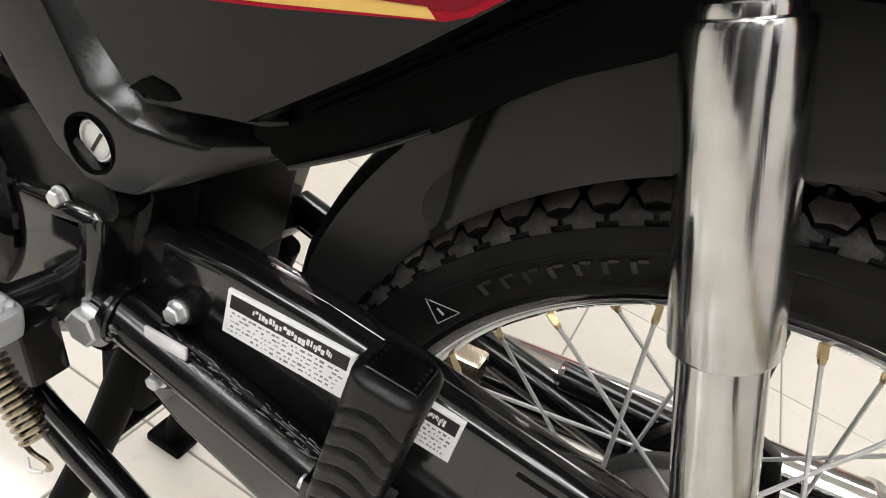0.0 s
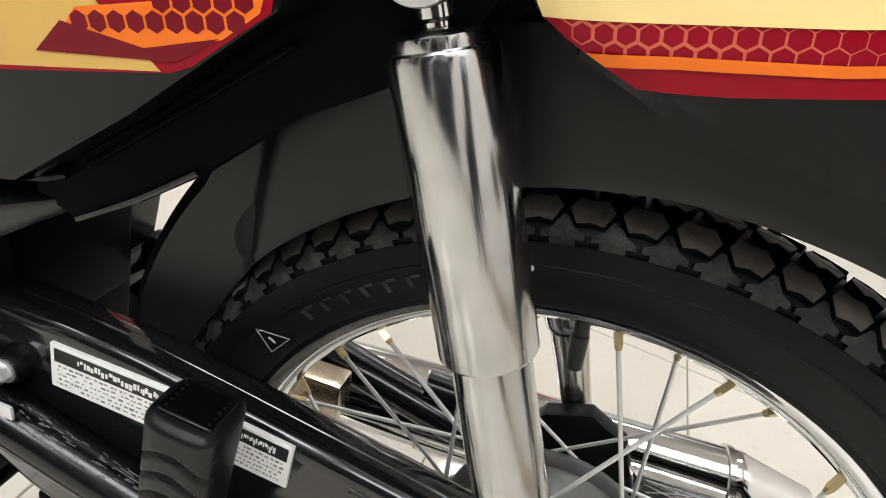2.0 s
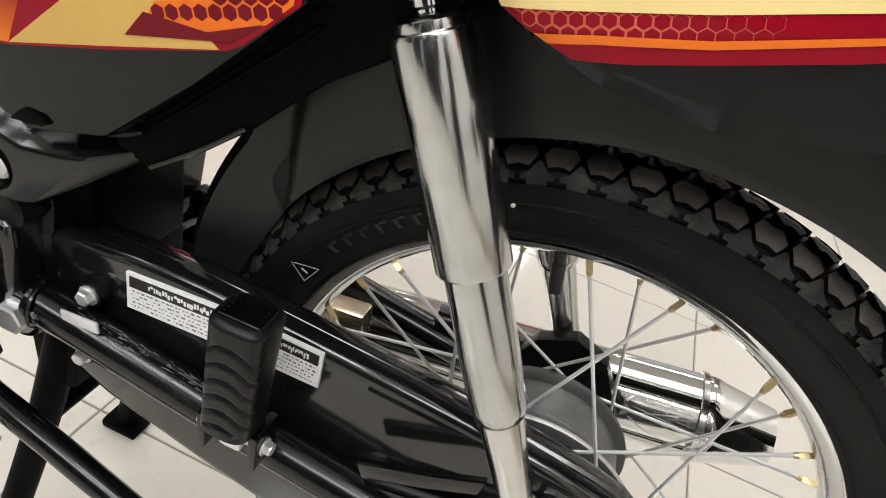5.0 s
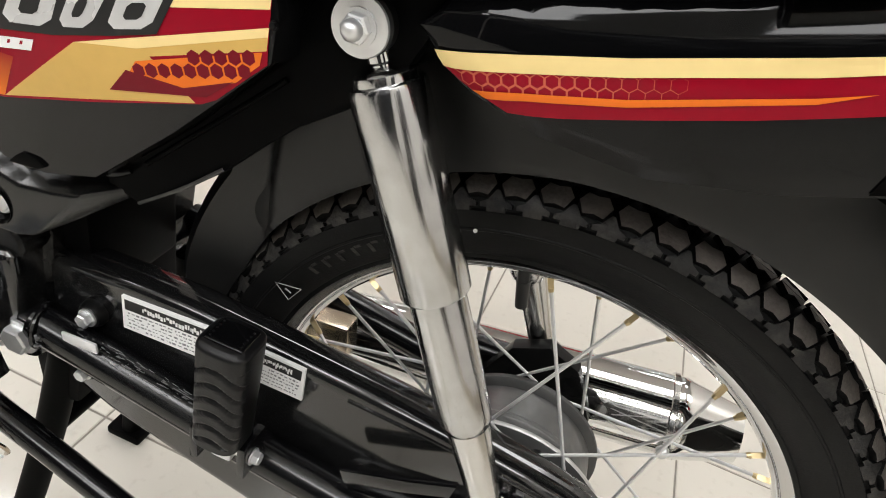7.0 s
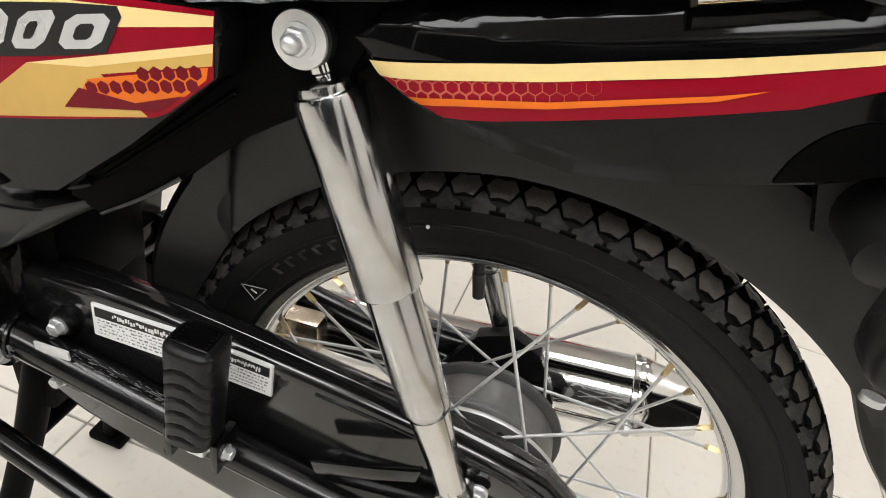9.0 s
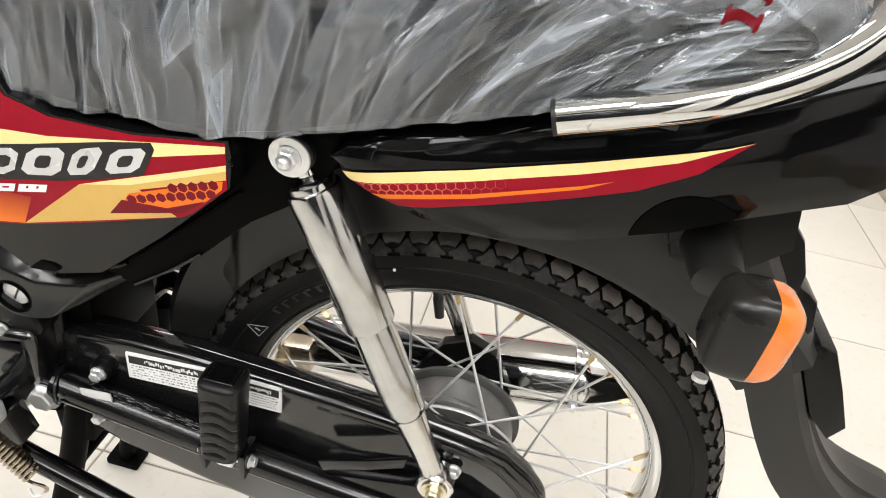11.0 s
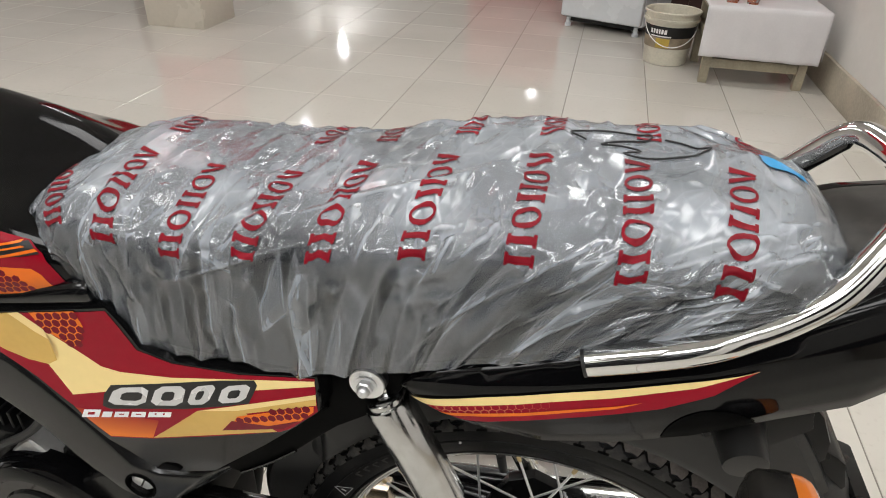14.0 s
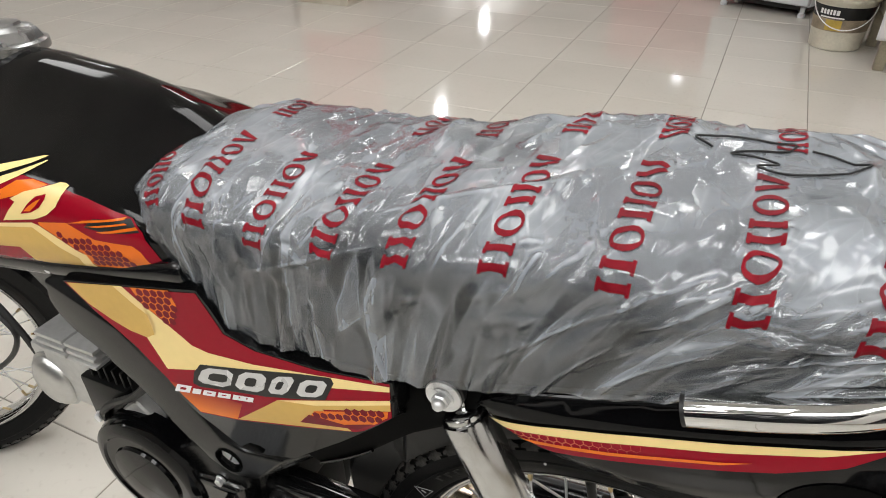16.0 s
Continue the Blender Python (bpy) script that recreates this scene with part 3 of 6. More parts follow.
def shock(y):
    a, b = Vector((-0.1415, y + 0.002, 0.7085)), Vector((-0.0005, y - 0.004, 0.411))
    m = along(a, b)
    s = part("shock_absorber", lathe([(0.0095, 0.0215), (0.0145, 0.022), (0.0168, 0.0238), (0.0172, 0.0255), (0.0172, 0.0295), (0.012, 0.03)], 40, m), SHOCKMETAL, bike, "chrome-covered rear shock absorber")
    part("cover", lathe([(0.008, 0.0278), (0.0175, 0.028), (0.0196, 0.0288), (0.0204, 0.0312), (0.0206, 0.06), (0.0206, 0.146), (0.0198, 0.1475), (0.019, 0.146)], 64, m), SHOCKMETAL, s, "long chrome cover")
    part("lower_cover", lathe([(0.0165, 0.12), (0.0172, 0.2), (0.017, 0.236), (0.0158, 0.242), (0.0138, 0.2445), (0.013, 0.247)], 64, m), SHOCKMETAL, s, "narrower lower chrome tube")
    part("damper_body", lathe([(0.0138, 0.238), (0.0136, 0.252), (0.0118, 0.285), (0.0108, 0.318)], 40, m), BRUSHED, s, "tapered steel damper end")
    part("rod", lathe([(0.0052, 0.0), (0.0052, 0.012), (0.0075, 0.0135), (0.0075, 0.0185), (0.006, 0.02), (0.006, 0.03)], 24, m), CHROME, s)
    o = -1 if y < 0 else 1
    part("upper_eye", merged(lathe([(0.0135, -0.012), (0.015, -0.010), (0.015, 0.010), (0.0135, 0.012)], 32, along(a, a + Vector((0, 1, 0))))), INK, s, "black rubber bush")
    part("washer", lathe([(0.006, 0.0), (0.0142, 0.0), (0.0147, 0.001), (0.0142, 0.0022), (0.006, 0.0026)], 40, along(a + Vector((0, o * 0.0125, 0)), a + Vector((0, o * 0.02, 0)))), ZINC, s, "zinc washer")
    part("cap_nut", hexbolt(a + Vector((0, o * 0.0148, 0)), 0.0072, 0.0066, (0, o, 0), True), ZINC, s, "domed cap nut")
    part("lower_eye", merged(lathe([(0.0155, -0.011), (0.0172, -0.009), (0.0172, 0.009), (0.0155, 0.011)], 32, along(b, b + Vector((0, 1, 0))))), BRUSHED, s)
    part("lower_nut", merged(lathe([(0.004, 0), (0.0118, 0), (0.0118, 0.002), (0.004, 0.0022)], 28, along(b + Vector((0, o * 0.0115, 0)), b + Vector((0, o * 0.02, 0)))), hexbolt(b + Vector((0, o * 0.0135, 0)), 0.0068, 0.007, (0, o, 0), True)), mat("yellow_passivated_steel", (0.66, 0.6, 0.45), 0.28, 1.0, vary=0.15), s, "yellow-passivated cap nut")
    return s


shock(-0.0905), shock(0.0905)

# rear cowl: half width, lower and upper edge along the bike
CX = [-0.112, -0.102, -0.085, -0.05, 0.0, 0.05, 0.1, 0.15, 0.2, 0.25, 0.3, 0.335]
C_LOW = curve(CX, [0.717, 0.7055, 0.6972, 0.687, 0.6845, 0.696, 0.713, 0.736, 0.754, 0.794, 0.829, 0.845])
C_TOP = curve(CX, [0.722, 0.738, 0.747, 0.756, 0.772, 0.789, 0.806, 0.826, 0.848, 0.862, 0.864, 0.858])
C_WID = curve(CX, [0.108, 0.1105, 0.112, 0.1115, 0.111, 0.1105, 0.108, 0.102, 0.093, 0.083, 0.072, 0.06])
C_SHAPE = curve([0, 0.12, 0.3, 0.5, 0.7, 0.85, 0.95, 1.0], [0.93, 0.965, 0.99, 1.0, 0.985, 0.93, 0.86, 0.78])


def cowl_y(x, z):
    lo, hi = C_LOW(x), C_TOP(x)
    return -C_WID(x) * C_SHAPE((z - lo) / max(hi - lo, 1e-4))


def cowl():
    xs = np.interp(np.linspace(0, 1, 133), np.linspace(0, 1, len(CX)), CX)
    us = np.linspace(0, 1, 30)
    rows = []
    for x in xs:
        lo, hi, w = C_LOW(x), C_TOP(x), C_WID(x)
        side = [(-w * C_SHAPE(u), lo + (hi - lo) * u) for u in us]
        ring = [(-w * 0.8, lo + 0.002)] + side + [(-w * 0.6, hi + 0.001), (0, hi + 0.002)]
        ring = [(x, y, z) for y, z in ring]
        rows.append(ring + [(p[0], -p[1], p[2]) for p in reversed(ring[:-1])])
    bm = rings(rows, closed=True, caps=False)
    bm.faces.new(list(bm.verts)[-len(rows[0]):])
    return bm


tail = part("tail_cowl", cowl(), GLOSS_BLACK, bike, "gloss black tail cowl with red and yellow stripes", 50)


# seat: crest height, side width and lower edge along the bike
SX = [-0.452, -0.446, -0.432, -0.412, -0.38, -0.3, -0.23, -0.17, -0.13, -0.096, -0.04, 0.05, 0.11, 0.15, 0.17, 0.184, 0.192, 0.196]
S_TOP = curve(SX, [0.78, 0.805, 0.824, 0.835, 0.842, 0.84, 0.843, 0.851, 0.86, 0.867, 0.874, 0.879, 0.878, 0.872, 0.861, 0.847, 0.834, 0.824])
S_LOW = curve([-0.452, -0.43, -0.395, -0.355, -0.277, -0.192, -0.153, -0.098, 0.005, 0.079, 0.126, 0.16, 0.196], [0.765, 0.745, 0.73, 0.717, 0.714, 0.718, 0.727, 0.746, 0.78, 0.802, 0.809, 0.811, 0.813])
S_WID = curve(SX, [0.045, 0.062, 0.08, 0.095, 0.106, 0.112, 0.114, 0.115, 0.116, 0.117, 0.117, 0.115, 0.108, 0.093, 0.076, 0.056, 0.04, 0.028])


def seat_ring(x, grow=0.0, k=48):
    """Half section of the seat at x: from the near lower edge over the top to the far lower edge."""
    lo, hi, w = S_LOW(x), S_TOP(x), S_WID(x)
    out = []
    for i in range(k + 1):
        s = i / k * 2 - 1
        a = abs(s)
        # up the side, round the shoulder, over the gently crowned top
        if a > 0.5:
            u = (a - 0.5) / 0.5
            y, z = w * (1.0 - 0.06 * u * u + 0.0 * u), hi - 0.03 - u * (hi - 0.03 - lo)
        else:
            t = a / 0.5 * math.pi / 2
            y, z = w * math.sin(t) ** 0.85, hi - 0.03 + 0.03 * max(0.0, math.cos(t)) ** 0.75
        out.append(Vector((x, math.copysign(y + grow, s), z + grow * 0.6)))
    return out


def seat():
    xs = sorted(set(np.concatenate([np.linspace(-0.452, -0.41, 12), np.linspace(-0.41, 0.14, 50), np.linspace(0.14, 0.196, 16)]).round(4)))
    return rings([seat_ring(x) for x in xs])


part("seat", seat(), VINYL, bike, "black vinyl dual seat", 60)


# ---- fenders, chain case, swing arm ----
def rear_fender():
    degs = np.linspace(-80, 46, 300)
    low = curve([-80, -62, -46, -30, -6, 14, 46], [0.268, 0.268, 0.278, 0.285, 0.294, 0.297, 0.300])
    high = curve([-80, -68, -50, -38, -20, 0, 20, 46], [0.300, 0.318, 0.335, 0.362, 0.368, 0.362, 0.365, 0.37])
    wide = curve([-80, -66, -50, -42, -34, 46], [0.034, 0.041, 0.047, 0.050, 0.0505, 0.052])
    rows = []
    for d in degs:
        lo, hi, w = low(d), high(d), wide(d)
        half = [(lo, -w + 0.003), (lo, -w), (lo + 0.004, -w - 0.0012), (lo + 0.5 * (hi - lo), -w - 0.001), (hi - 0.012, -w + 0.004), (hi - 0.004, -w * 0.75), (hi, -w * 0.4), (hi + 0.001, 0)]
        inner = [(hi - 0.004, 0), (hi - 0.007, -w * 0.7), (lo + 0.5 * (hi - lo), -w + 0.003)]
        flank = [(lo + 0.004 + (hi - 0.016 - lo) * k / 16, -w - 0.001 + 0.005 * max(0.0, k / 16 - 0.5) ** 2) for k in range(17)]
        half = half[:2] + flank + half[5:]
        ring = [polar(r, d, y) for r, y in half] + [polar(r, d, -y) for r, y in reversed(half[:-1])] + [polar(r, d, -y) for r, y in reversed(inner)] + [polar(r, d, y) for r, y in inner[1:]]
        for q in ring:
            # the front part is set back behind an upright crease, and flares again
            x_c = -0.2035 + 0.055 * (q.z - 0.61)
            f = max(0.0, min(1.0, (x_c - q.x) / 0.014))
            front = max(0.0, min(1.0, (x_c - 0.014 - q.x) / 0.075))
            q.y *= 1 - 0.26 * f * f * (3 - 2 * f) + 0.3 * front ** 1.3
        rows.append(ring)
    return rings(rows)


part("rear_fender", rear_fender(), MATT_BLACK, bike, "moulded black plastic inner fender over the rear wheel", 28)


def rear_mudguard():
    mid = spline([(0.175, 0.715), (0.212, 0.665), (0.25, 0.60), (0.288, 0.535), (0.325, 0.485), (0.37, 0.45), (0.43, 0.43)], 40)
    rows = []
    for i, (x, z) in enumerate(mid):
        a, b = mid[max(i - 1, 0)], mid[min(i + 1, len(mid) - 1)]
        t = Vector((b[0] - a[0], 0, b[1] - a[1])).normalized()
        nrm = Vector((-t.z, 0, t.x))
        if nrm.x < 0:
            nrm = -nrm
        w = 0.056 - 0.012 * i / 39
        sec = [(-w, -0.042), (-w - 0.001, -0.006), (-w + 0.006, 0.001), (-0.4 * w, 0.004), (-0.34 * w, 0.0075), (0.34 * w, 0.0075), (0.4 * w, 0.004), (w - 0.006, 0.001), (w + 0.001, -0.006), (w, -0.042), (w - 0.004, -0.04), (w - 0.009, -0.003), (-w + 0.009, -0.003), (-w + 0.004, -0.04)]
        rows.append([Vector((x, 0, z)) + Vector((0, y, 0)) + nrm * h for y, h in sec])
    return rings(rows)


part("rear_mudguard", rear_mudguard(), MATT_BLACK, bike, "black plastic rear mudguard flap", 30)
part("plate_bracket", plate([(0.186, 0.715), (0.2, 0.712), (0.212, 0.7), (0.224, 0.675), (0.226, 0.656), (0.214, 0.64), (0.2, 0.65)], -0.042, 0.042, 0.004), SATIN_BLACK, bike, "black number plate bracket")
part("plate_lug", plate([(0.218, 0.666), (0.236, 0.657), (0.244, 0.651), (0.2515, 0.626), (0.245, 0.61), (0.228, 0.63)], -0.038, 0.038, 0.003), SATIN_BLACK, bike, "black plate lug on the mudguard")
part("reflector_bracket", plate([(0.25, 0.612), (0.262, 0.617), (0.277, 0.612), (0.298, 0.577), (0.3175, 0.541), (0.309, 0.523), (0.285, 0.545), (0.262, 0.585)], -0.04, 0.03, 0.004), SATIN_BLACK, bike, "black reflector bracket")

CASE = [(-0.383, 0.385), (-0.378, 0.42), (-0.374, 0.46), (-0.364, 0.467), (-0.30, 0.4705), (-0.25, 0.471), (-0.2, 0.468), (-0.15, 0.4645), (-0.1, 0.461), (-0.05, 0.4565), (-0.02, 0.4525), (0.01, 0.448), (0.035, 0.4425), (0.057, 0.436), (0.082, 0.4175), (0.098, 0.397), (0.104, 0.36)]
CASE += [(0.104 * math.sin(radians(d)), 0.355 + 0.104 * math.cos(radians(d))) for d in range(100, 176, 12)]
CASE += [(-0.05, 0.25), (-0.15, 0.268), (-0.25, 0.292), (-0.33, 0.315), (-0.372, 0.335)]
cc = part("chain_case", plate(CASE, -0.082, -0.05, 0.011, 4), CASE_BLACK, bike, "gloss black full chain case", 40)
LIP = spline([(-0.373, 0.45), (-0.366, 0.4625), (-0.30, 0.467), (-0.25, 0.4672), (-0.2, 0.4643), (-0.15, 0.461), (-0.1, 0.4575), (-0.05, 0.4535), (-0.02, 0.4495), (0.01, 0.4455), (0.035, 0.441), (0.057, 0.4345), (0.081, 0.4165), (0.097, 0.396), (0.1025, 0.36), (0.098, 0.31)], 90)
part("seam_flange", tube([(x, -0.0655, z) for x, z in LIP], 0.0042, 10), CASE_BLACK, cc, "rolled seam along the chain case")
LIP2 = spline([(-0.12, 0.4505), (-0.06, 0.447), (-0.02, 0.4425), (0.02, 0.438), (0.045, 0.43), (0.065, 0.415), (0.08, 0.395), (0.0865, 0.36)], 60)
part("pressed_rib", tube([(x, -0.0818, z) for x, z in LIP2], 0.0016, 8), CASE_BLACK, cc, "pressed rib")


def bolt(name, at, r, h, parent, material=ZINC, dome=False, label="", way=(0, -1, 0)):
    return part(name, hexbolt(at, r, h, way, dome), material, parent, label)


bolt("bolt", (-0.331, -0.0905, 0.4285), 0.0062, 0.0075, cc, label="zinc hexagon bolt")
part("bracket_tab", moved(box(-0.0155, 0.0155, -0.0011, 0.0011, -0.005, 0.0045, 0.001), pose(-0.324, -0.107, 0.4195, 0, -5, 0)), mat("bright_zinc_tab", (0.75, 0.75, 0.76), 0.42, 0.35, vary=0.08), cc, "bare bright metal tab")
part("bolt_pad", lathe([(0.0115, 0), (0.0115, 0.004), (0.0095, 0.0085)], 24, along((-0.331, -0.082, 0.4285), (-0.331, -0.09, 0.4285))), SATIN_BLACK, cc)
bolt("bolt", (-0.34, -0.0905, 0.3655), 0.0055, 0.008, cc, label="zinc hexagon bolt")
part("bolt_pad", lathe([(0.0105, 0), (0.0115, 0.003), (0.0085, 0.0085)], 24, along((-0.34, -0.082, 0.3655), (-0.34, -0.09, 0.3655))), SATIN_BLACK, cc)
bolt("bolt", (0.0125, -0.086, 0.4205), 0.0056, 0.008, cc, label="zinc hexagon bolt")


PRINTGREY = mat("grey_small_print", (0.2, 0.2, 0.21), 0.5, vary=0.2)


def sticker(x0, z0, h0, x1, z1, h1, lines, seed):
    """A white notice on the chain case from x0 to x1; bars stand in for its small print."""
    s = part("notice_sticker", plate([(x0, z0), (x1, z1), (x1, z1 - h1), (x0, z0 - h0)], -0.0846, -0.0815, 0.0004, 1), WHITE, cc, "white printed notice sticker with a black heading")
    rnd = random.Random(seed)

    def at(u, v):
        return (x0 + (x1 - x0) * u, z0 + (z1 - z0) * u - (h0 + (h1 - h0) * u) * v)

    def bar(name, u0, u1, v0, v1, material, y):
        part(name, plate([at(u0, v0), at(u1, v0), at(u1, v1), at(u0, v1)], y, -0.0846, 0), material, s)

    bar("heading_band", 0.035, 0.965, 0.07, 0.37, INK, -0.08485)
    u = 0.22
    while u < 0.84:
        w = rnd.uniform(0.008, 0.028)
        lo = rnd.uniform(0.13, 0.2)
        bar("heading_bar", u, u + w, lo, lo + rnd.uniform(0.06, 0.14), WHITE, -0.0851)
        u += w + rnd.uniform(0.003, 0.012)
    for k in range(lines):
        v = 0.43 + 0.52 * k / lines
        u = 0.045 + 0.02 * rnd.random()
        while u < 0.92:
            w = rnd.uniform(0.008, 0.04)
            if rnd.random() < 0.9:
                bar("print_bar", u, min(u + w, 0.955), v + 0.02 * rnd.random(), v + 0.028 + 0.03 * rnd.random(), PRINTGREY, -0.08478)
            u += w + rnd.uniform(0.008, 0.03)


sticker(-0.3045, 0.4585, 0.0315, -0.22, 0.4645, 0.0335, 5, 3)
sticker(-0.2135, 0.4648, 0.0325, -0.1535, 0.4635, 0.031, 5, 8)

# swing arm with the pillion foot-peg folded up on it
arm = part("swing_arm", merged(tube([(-0.372, -0.097, 0.409), (-0.30, -0.0975, 0.398), (-0.2, -0.098, 0.3815), (-0.1, -0.0975, 0.3665), (0.0, -0.097, 0.352), (0.04, -0.097, 0.347)], 0.0158, 24, 40), tube([(-0.372, 0.085, 0.409), (-0.2, 0.085, 0.3815), (0.0, 0.085, 0.352), (0.04, 0.085, 0.347)], 0.0158, 20, 20), rod((-0.383, -0.085, 0.398), (-0.383, 0.085, 0.398), 0.021, seg=20)), FRAME_BLACK, bike, "black enamelled tubular swing arm, scuffed on top")
part("pivot_boss", lathe([(0.0185, 0), (0.021, 0.003), (0.021, 0.024), (0.0195, 0.0268), (0.017, 0.0262)], 32, along((-0.378, -0.082, 0.4), (-0.378, -0.2, 0.4))), FRAME_BLACK, arm)
bolt("pivot_bolt", (-0.378, -0.1088, 0.4), 0.0125, 0.0095, arm, label="large zinc hexagon pivot bolt")
part("weld_bead", tube([(-0.366 + 0.003 * math.sin(a), -0.097 - 0.0165 * math.sin(a), 0.408 + 0.0165 * math.cos(a)) for a in np.linspace(-0.6, 2.6, 24)], [0.0022, 0.003, 0.0019, 0.0028, 0.002, 0.003, 0.0022], 8), FRAME_BLACK, arm)
part("end_plate", plate([(-0.055, 0.378), (-0.03, 0.43), (0.0, 0.445), (0.03, 0.432), (0.055, 0.385), (0.06, 0.345), (0.03, 0.32), (-0.03, 0.325)], 0.06, 0.075, 0.003), SATIN_BLACK, arm, "black brake anchor plate")
part("arm_web", plate([(-0.12, 0.38), (-0.02, 0.40), (0.03, 0.395), (0.07, 0.37), (0.08, 0.345), (0.05, 0.325), (-0.02, 0.325), (-0.1, 0.345)], -0.1, -0.083, 0.004), FRAME_BLACK, arm, "black swing arm end plate")
part("stay_tab", plate([(-0.109, 0.408), (-0.104, 0.396), (-0.063, 0.414), (-0.031, 0.43), (-0.029, 0.443), (-0.06, 0.428)], -0.106, -0.1, 0.0015), FRAME_BLACK, arm, "black welded tab")
# scuffs on the tube's top
rnd = random.Random(4)
sc = bmesh.new()
for k in range(9):
    q = Vector((-0.361 + 0.006 * rnd.random(), -0.1115 - 0.004 * rnd.random(), 0.405 + 0.02 * (rnd.random() - 0.4)))
    sc = merged(sc, moved(box(-0.0015, 0.0015, -0.001, 0.001, -0.001, 0.001, 0.0005, 1), pose(*q, 40 * k, 70 * k, 20 * k)))
for k in range(130):
    x = -0.315 + 0.105 * rnd.random()
    a = radians(rnd.uniform(-38, 8))
    zc = 0.4 - 0.165 * (x + 0.31)
    q = Vector((x, -0.0975 + 0.0158 * math.sin(a), zc + 0.0158 * math.cos(a)))
    sc = merged(sc, rod(q, q + Vector((rnd.uniform(0.001, 0.007), 0, -0.001)), rnd.uniform(0.0002, 0.00045), 0.00015, 5))
tagged(part("scuff", sc, mat("scuffed_bare_steel", (0.16, 0.16, 0.16), 0.5, 0.3, vary=0.4, scale=200), arm, "bare metal scuffs"), kind="stuff")


def pillion_peg():
    rows = []
    z0, z1 = 0.4225, 0.515
    for z in np.linspace(z0, z1, 150):
        u = (z - z0) / (z1 - z0)
        grow = 1.0 + 0.06 * u
        top = max(0, (u - 0.95) / 0.05)
        sc = grow * (1 - 0.25 * top * top)
        ring = []
        for k in range(48):
            a = 2 * math.pi * k / 48
            ca, sa = math.cos(a), math.sin(a)
            x = 0.0172 * sc * math.copysign(abs(ca) ** 0.58, ca)
            y = 0.0165 * sc * math.copysign(abs(sa) ** 0.58, sa)
            # curved grooves on the faces
            if 0.06 < u < 0.84:
                wave = (z - 0.011 * math.cos(x / 0.0172 * 1.7)) / 0.0132
                g = abs((wave % 1) - 0.5) * 2
                y -= math.copysign(0.0021 * min(1, max(0, g - 0.74) / 0.16), sa) if abs(sa) > 0.35 else 0
            ring.append((-0.188 + x + 0.004 * u, -0.127 + y, z))
        rows.append(ring)
    return rings(rows)


peg = part("pillion_peg", pillion_peg(), PEG, bike, "black rubber pillion foot-peg folded up, with wavy grooves", 50)
part("end_cap", moved(box(-0.0135, 0.0135, -0.0105, 0.0105, -0.003, 0.0018, 0.0022, 4), pose(-0.184, -0.127, 0.5145)), GLOSS_BLACK, peg, "shiny moulded end")
dots = bmesh.new()
for sx in (-0.0105, 0.0105):
    for k in range(5):
        dots = merged(dots, lathe([(0.0011, 0), (0.0007, 0.0007)], 8, Matrix.Translation((-0.184 + sx, -0.134 + 0.0035 * k, 0.5158))))
part("raised_dots", dots, PEG, peg)
part("clevis", merged(box(-0.21, -0.2035, -0.134, -0.108, 0.392, 0.423, 0.002), box(-0.173, -0.1665, -0.134, -0.108, 0.392, 0.423, 0.002), box(-0.205, -0.17, -0.115, -0.104, 0.38, 0.4, 0.002)), FRAME_BLACK, peg)
part("hinge_pin", merged(rod((-0.214, -0.124, 0.408), (-0.16, -0.124, 0.408), 0.004), hexbolt((-0.166, -0.124, 0.408), 0.005, 0.005, (1, 0, 0))), ZINC, peg, "zinc hinge pin")
part("peg_shank", box(-0.196, -0.18, -0.13, -0.116, 0.398, 0.42, 0.003), WHITE, peg, "bare light metal shank")

# ---- side panel with its decals, and the pressed frame cover under it ----
PANEL = [(-0.5075, 0.7235), (-0.431, 0.7375), (-0.3525, 0.7525), (-0.3425, 0.7375), (-0.331, 0.7155), (-0.304, 0.7068), (-0.245, 0.707), (-0.1795, 0.715), (-0.177, 0.704), (-0.178, 0.682), (-0.206, 0.6535), (-0.233, 0.6265), (-0.288, 0.5775), (-0.323, 0.5675), (-0.352, 0.569), (-0.386, 0.601), (-0.408, 0.636), (-0.431, 0.661), (-0.4535, 0.68), (-0.479, 0.696)]


def panel_y(x, z):
    return -0.1075 + 0.05 * (x + 0.181) - 0.007 * math.exp(-(((z - 0.655 - 0.18 * (x + 0.3)) / 0.05) ** 2))


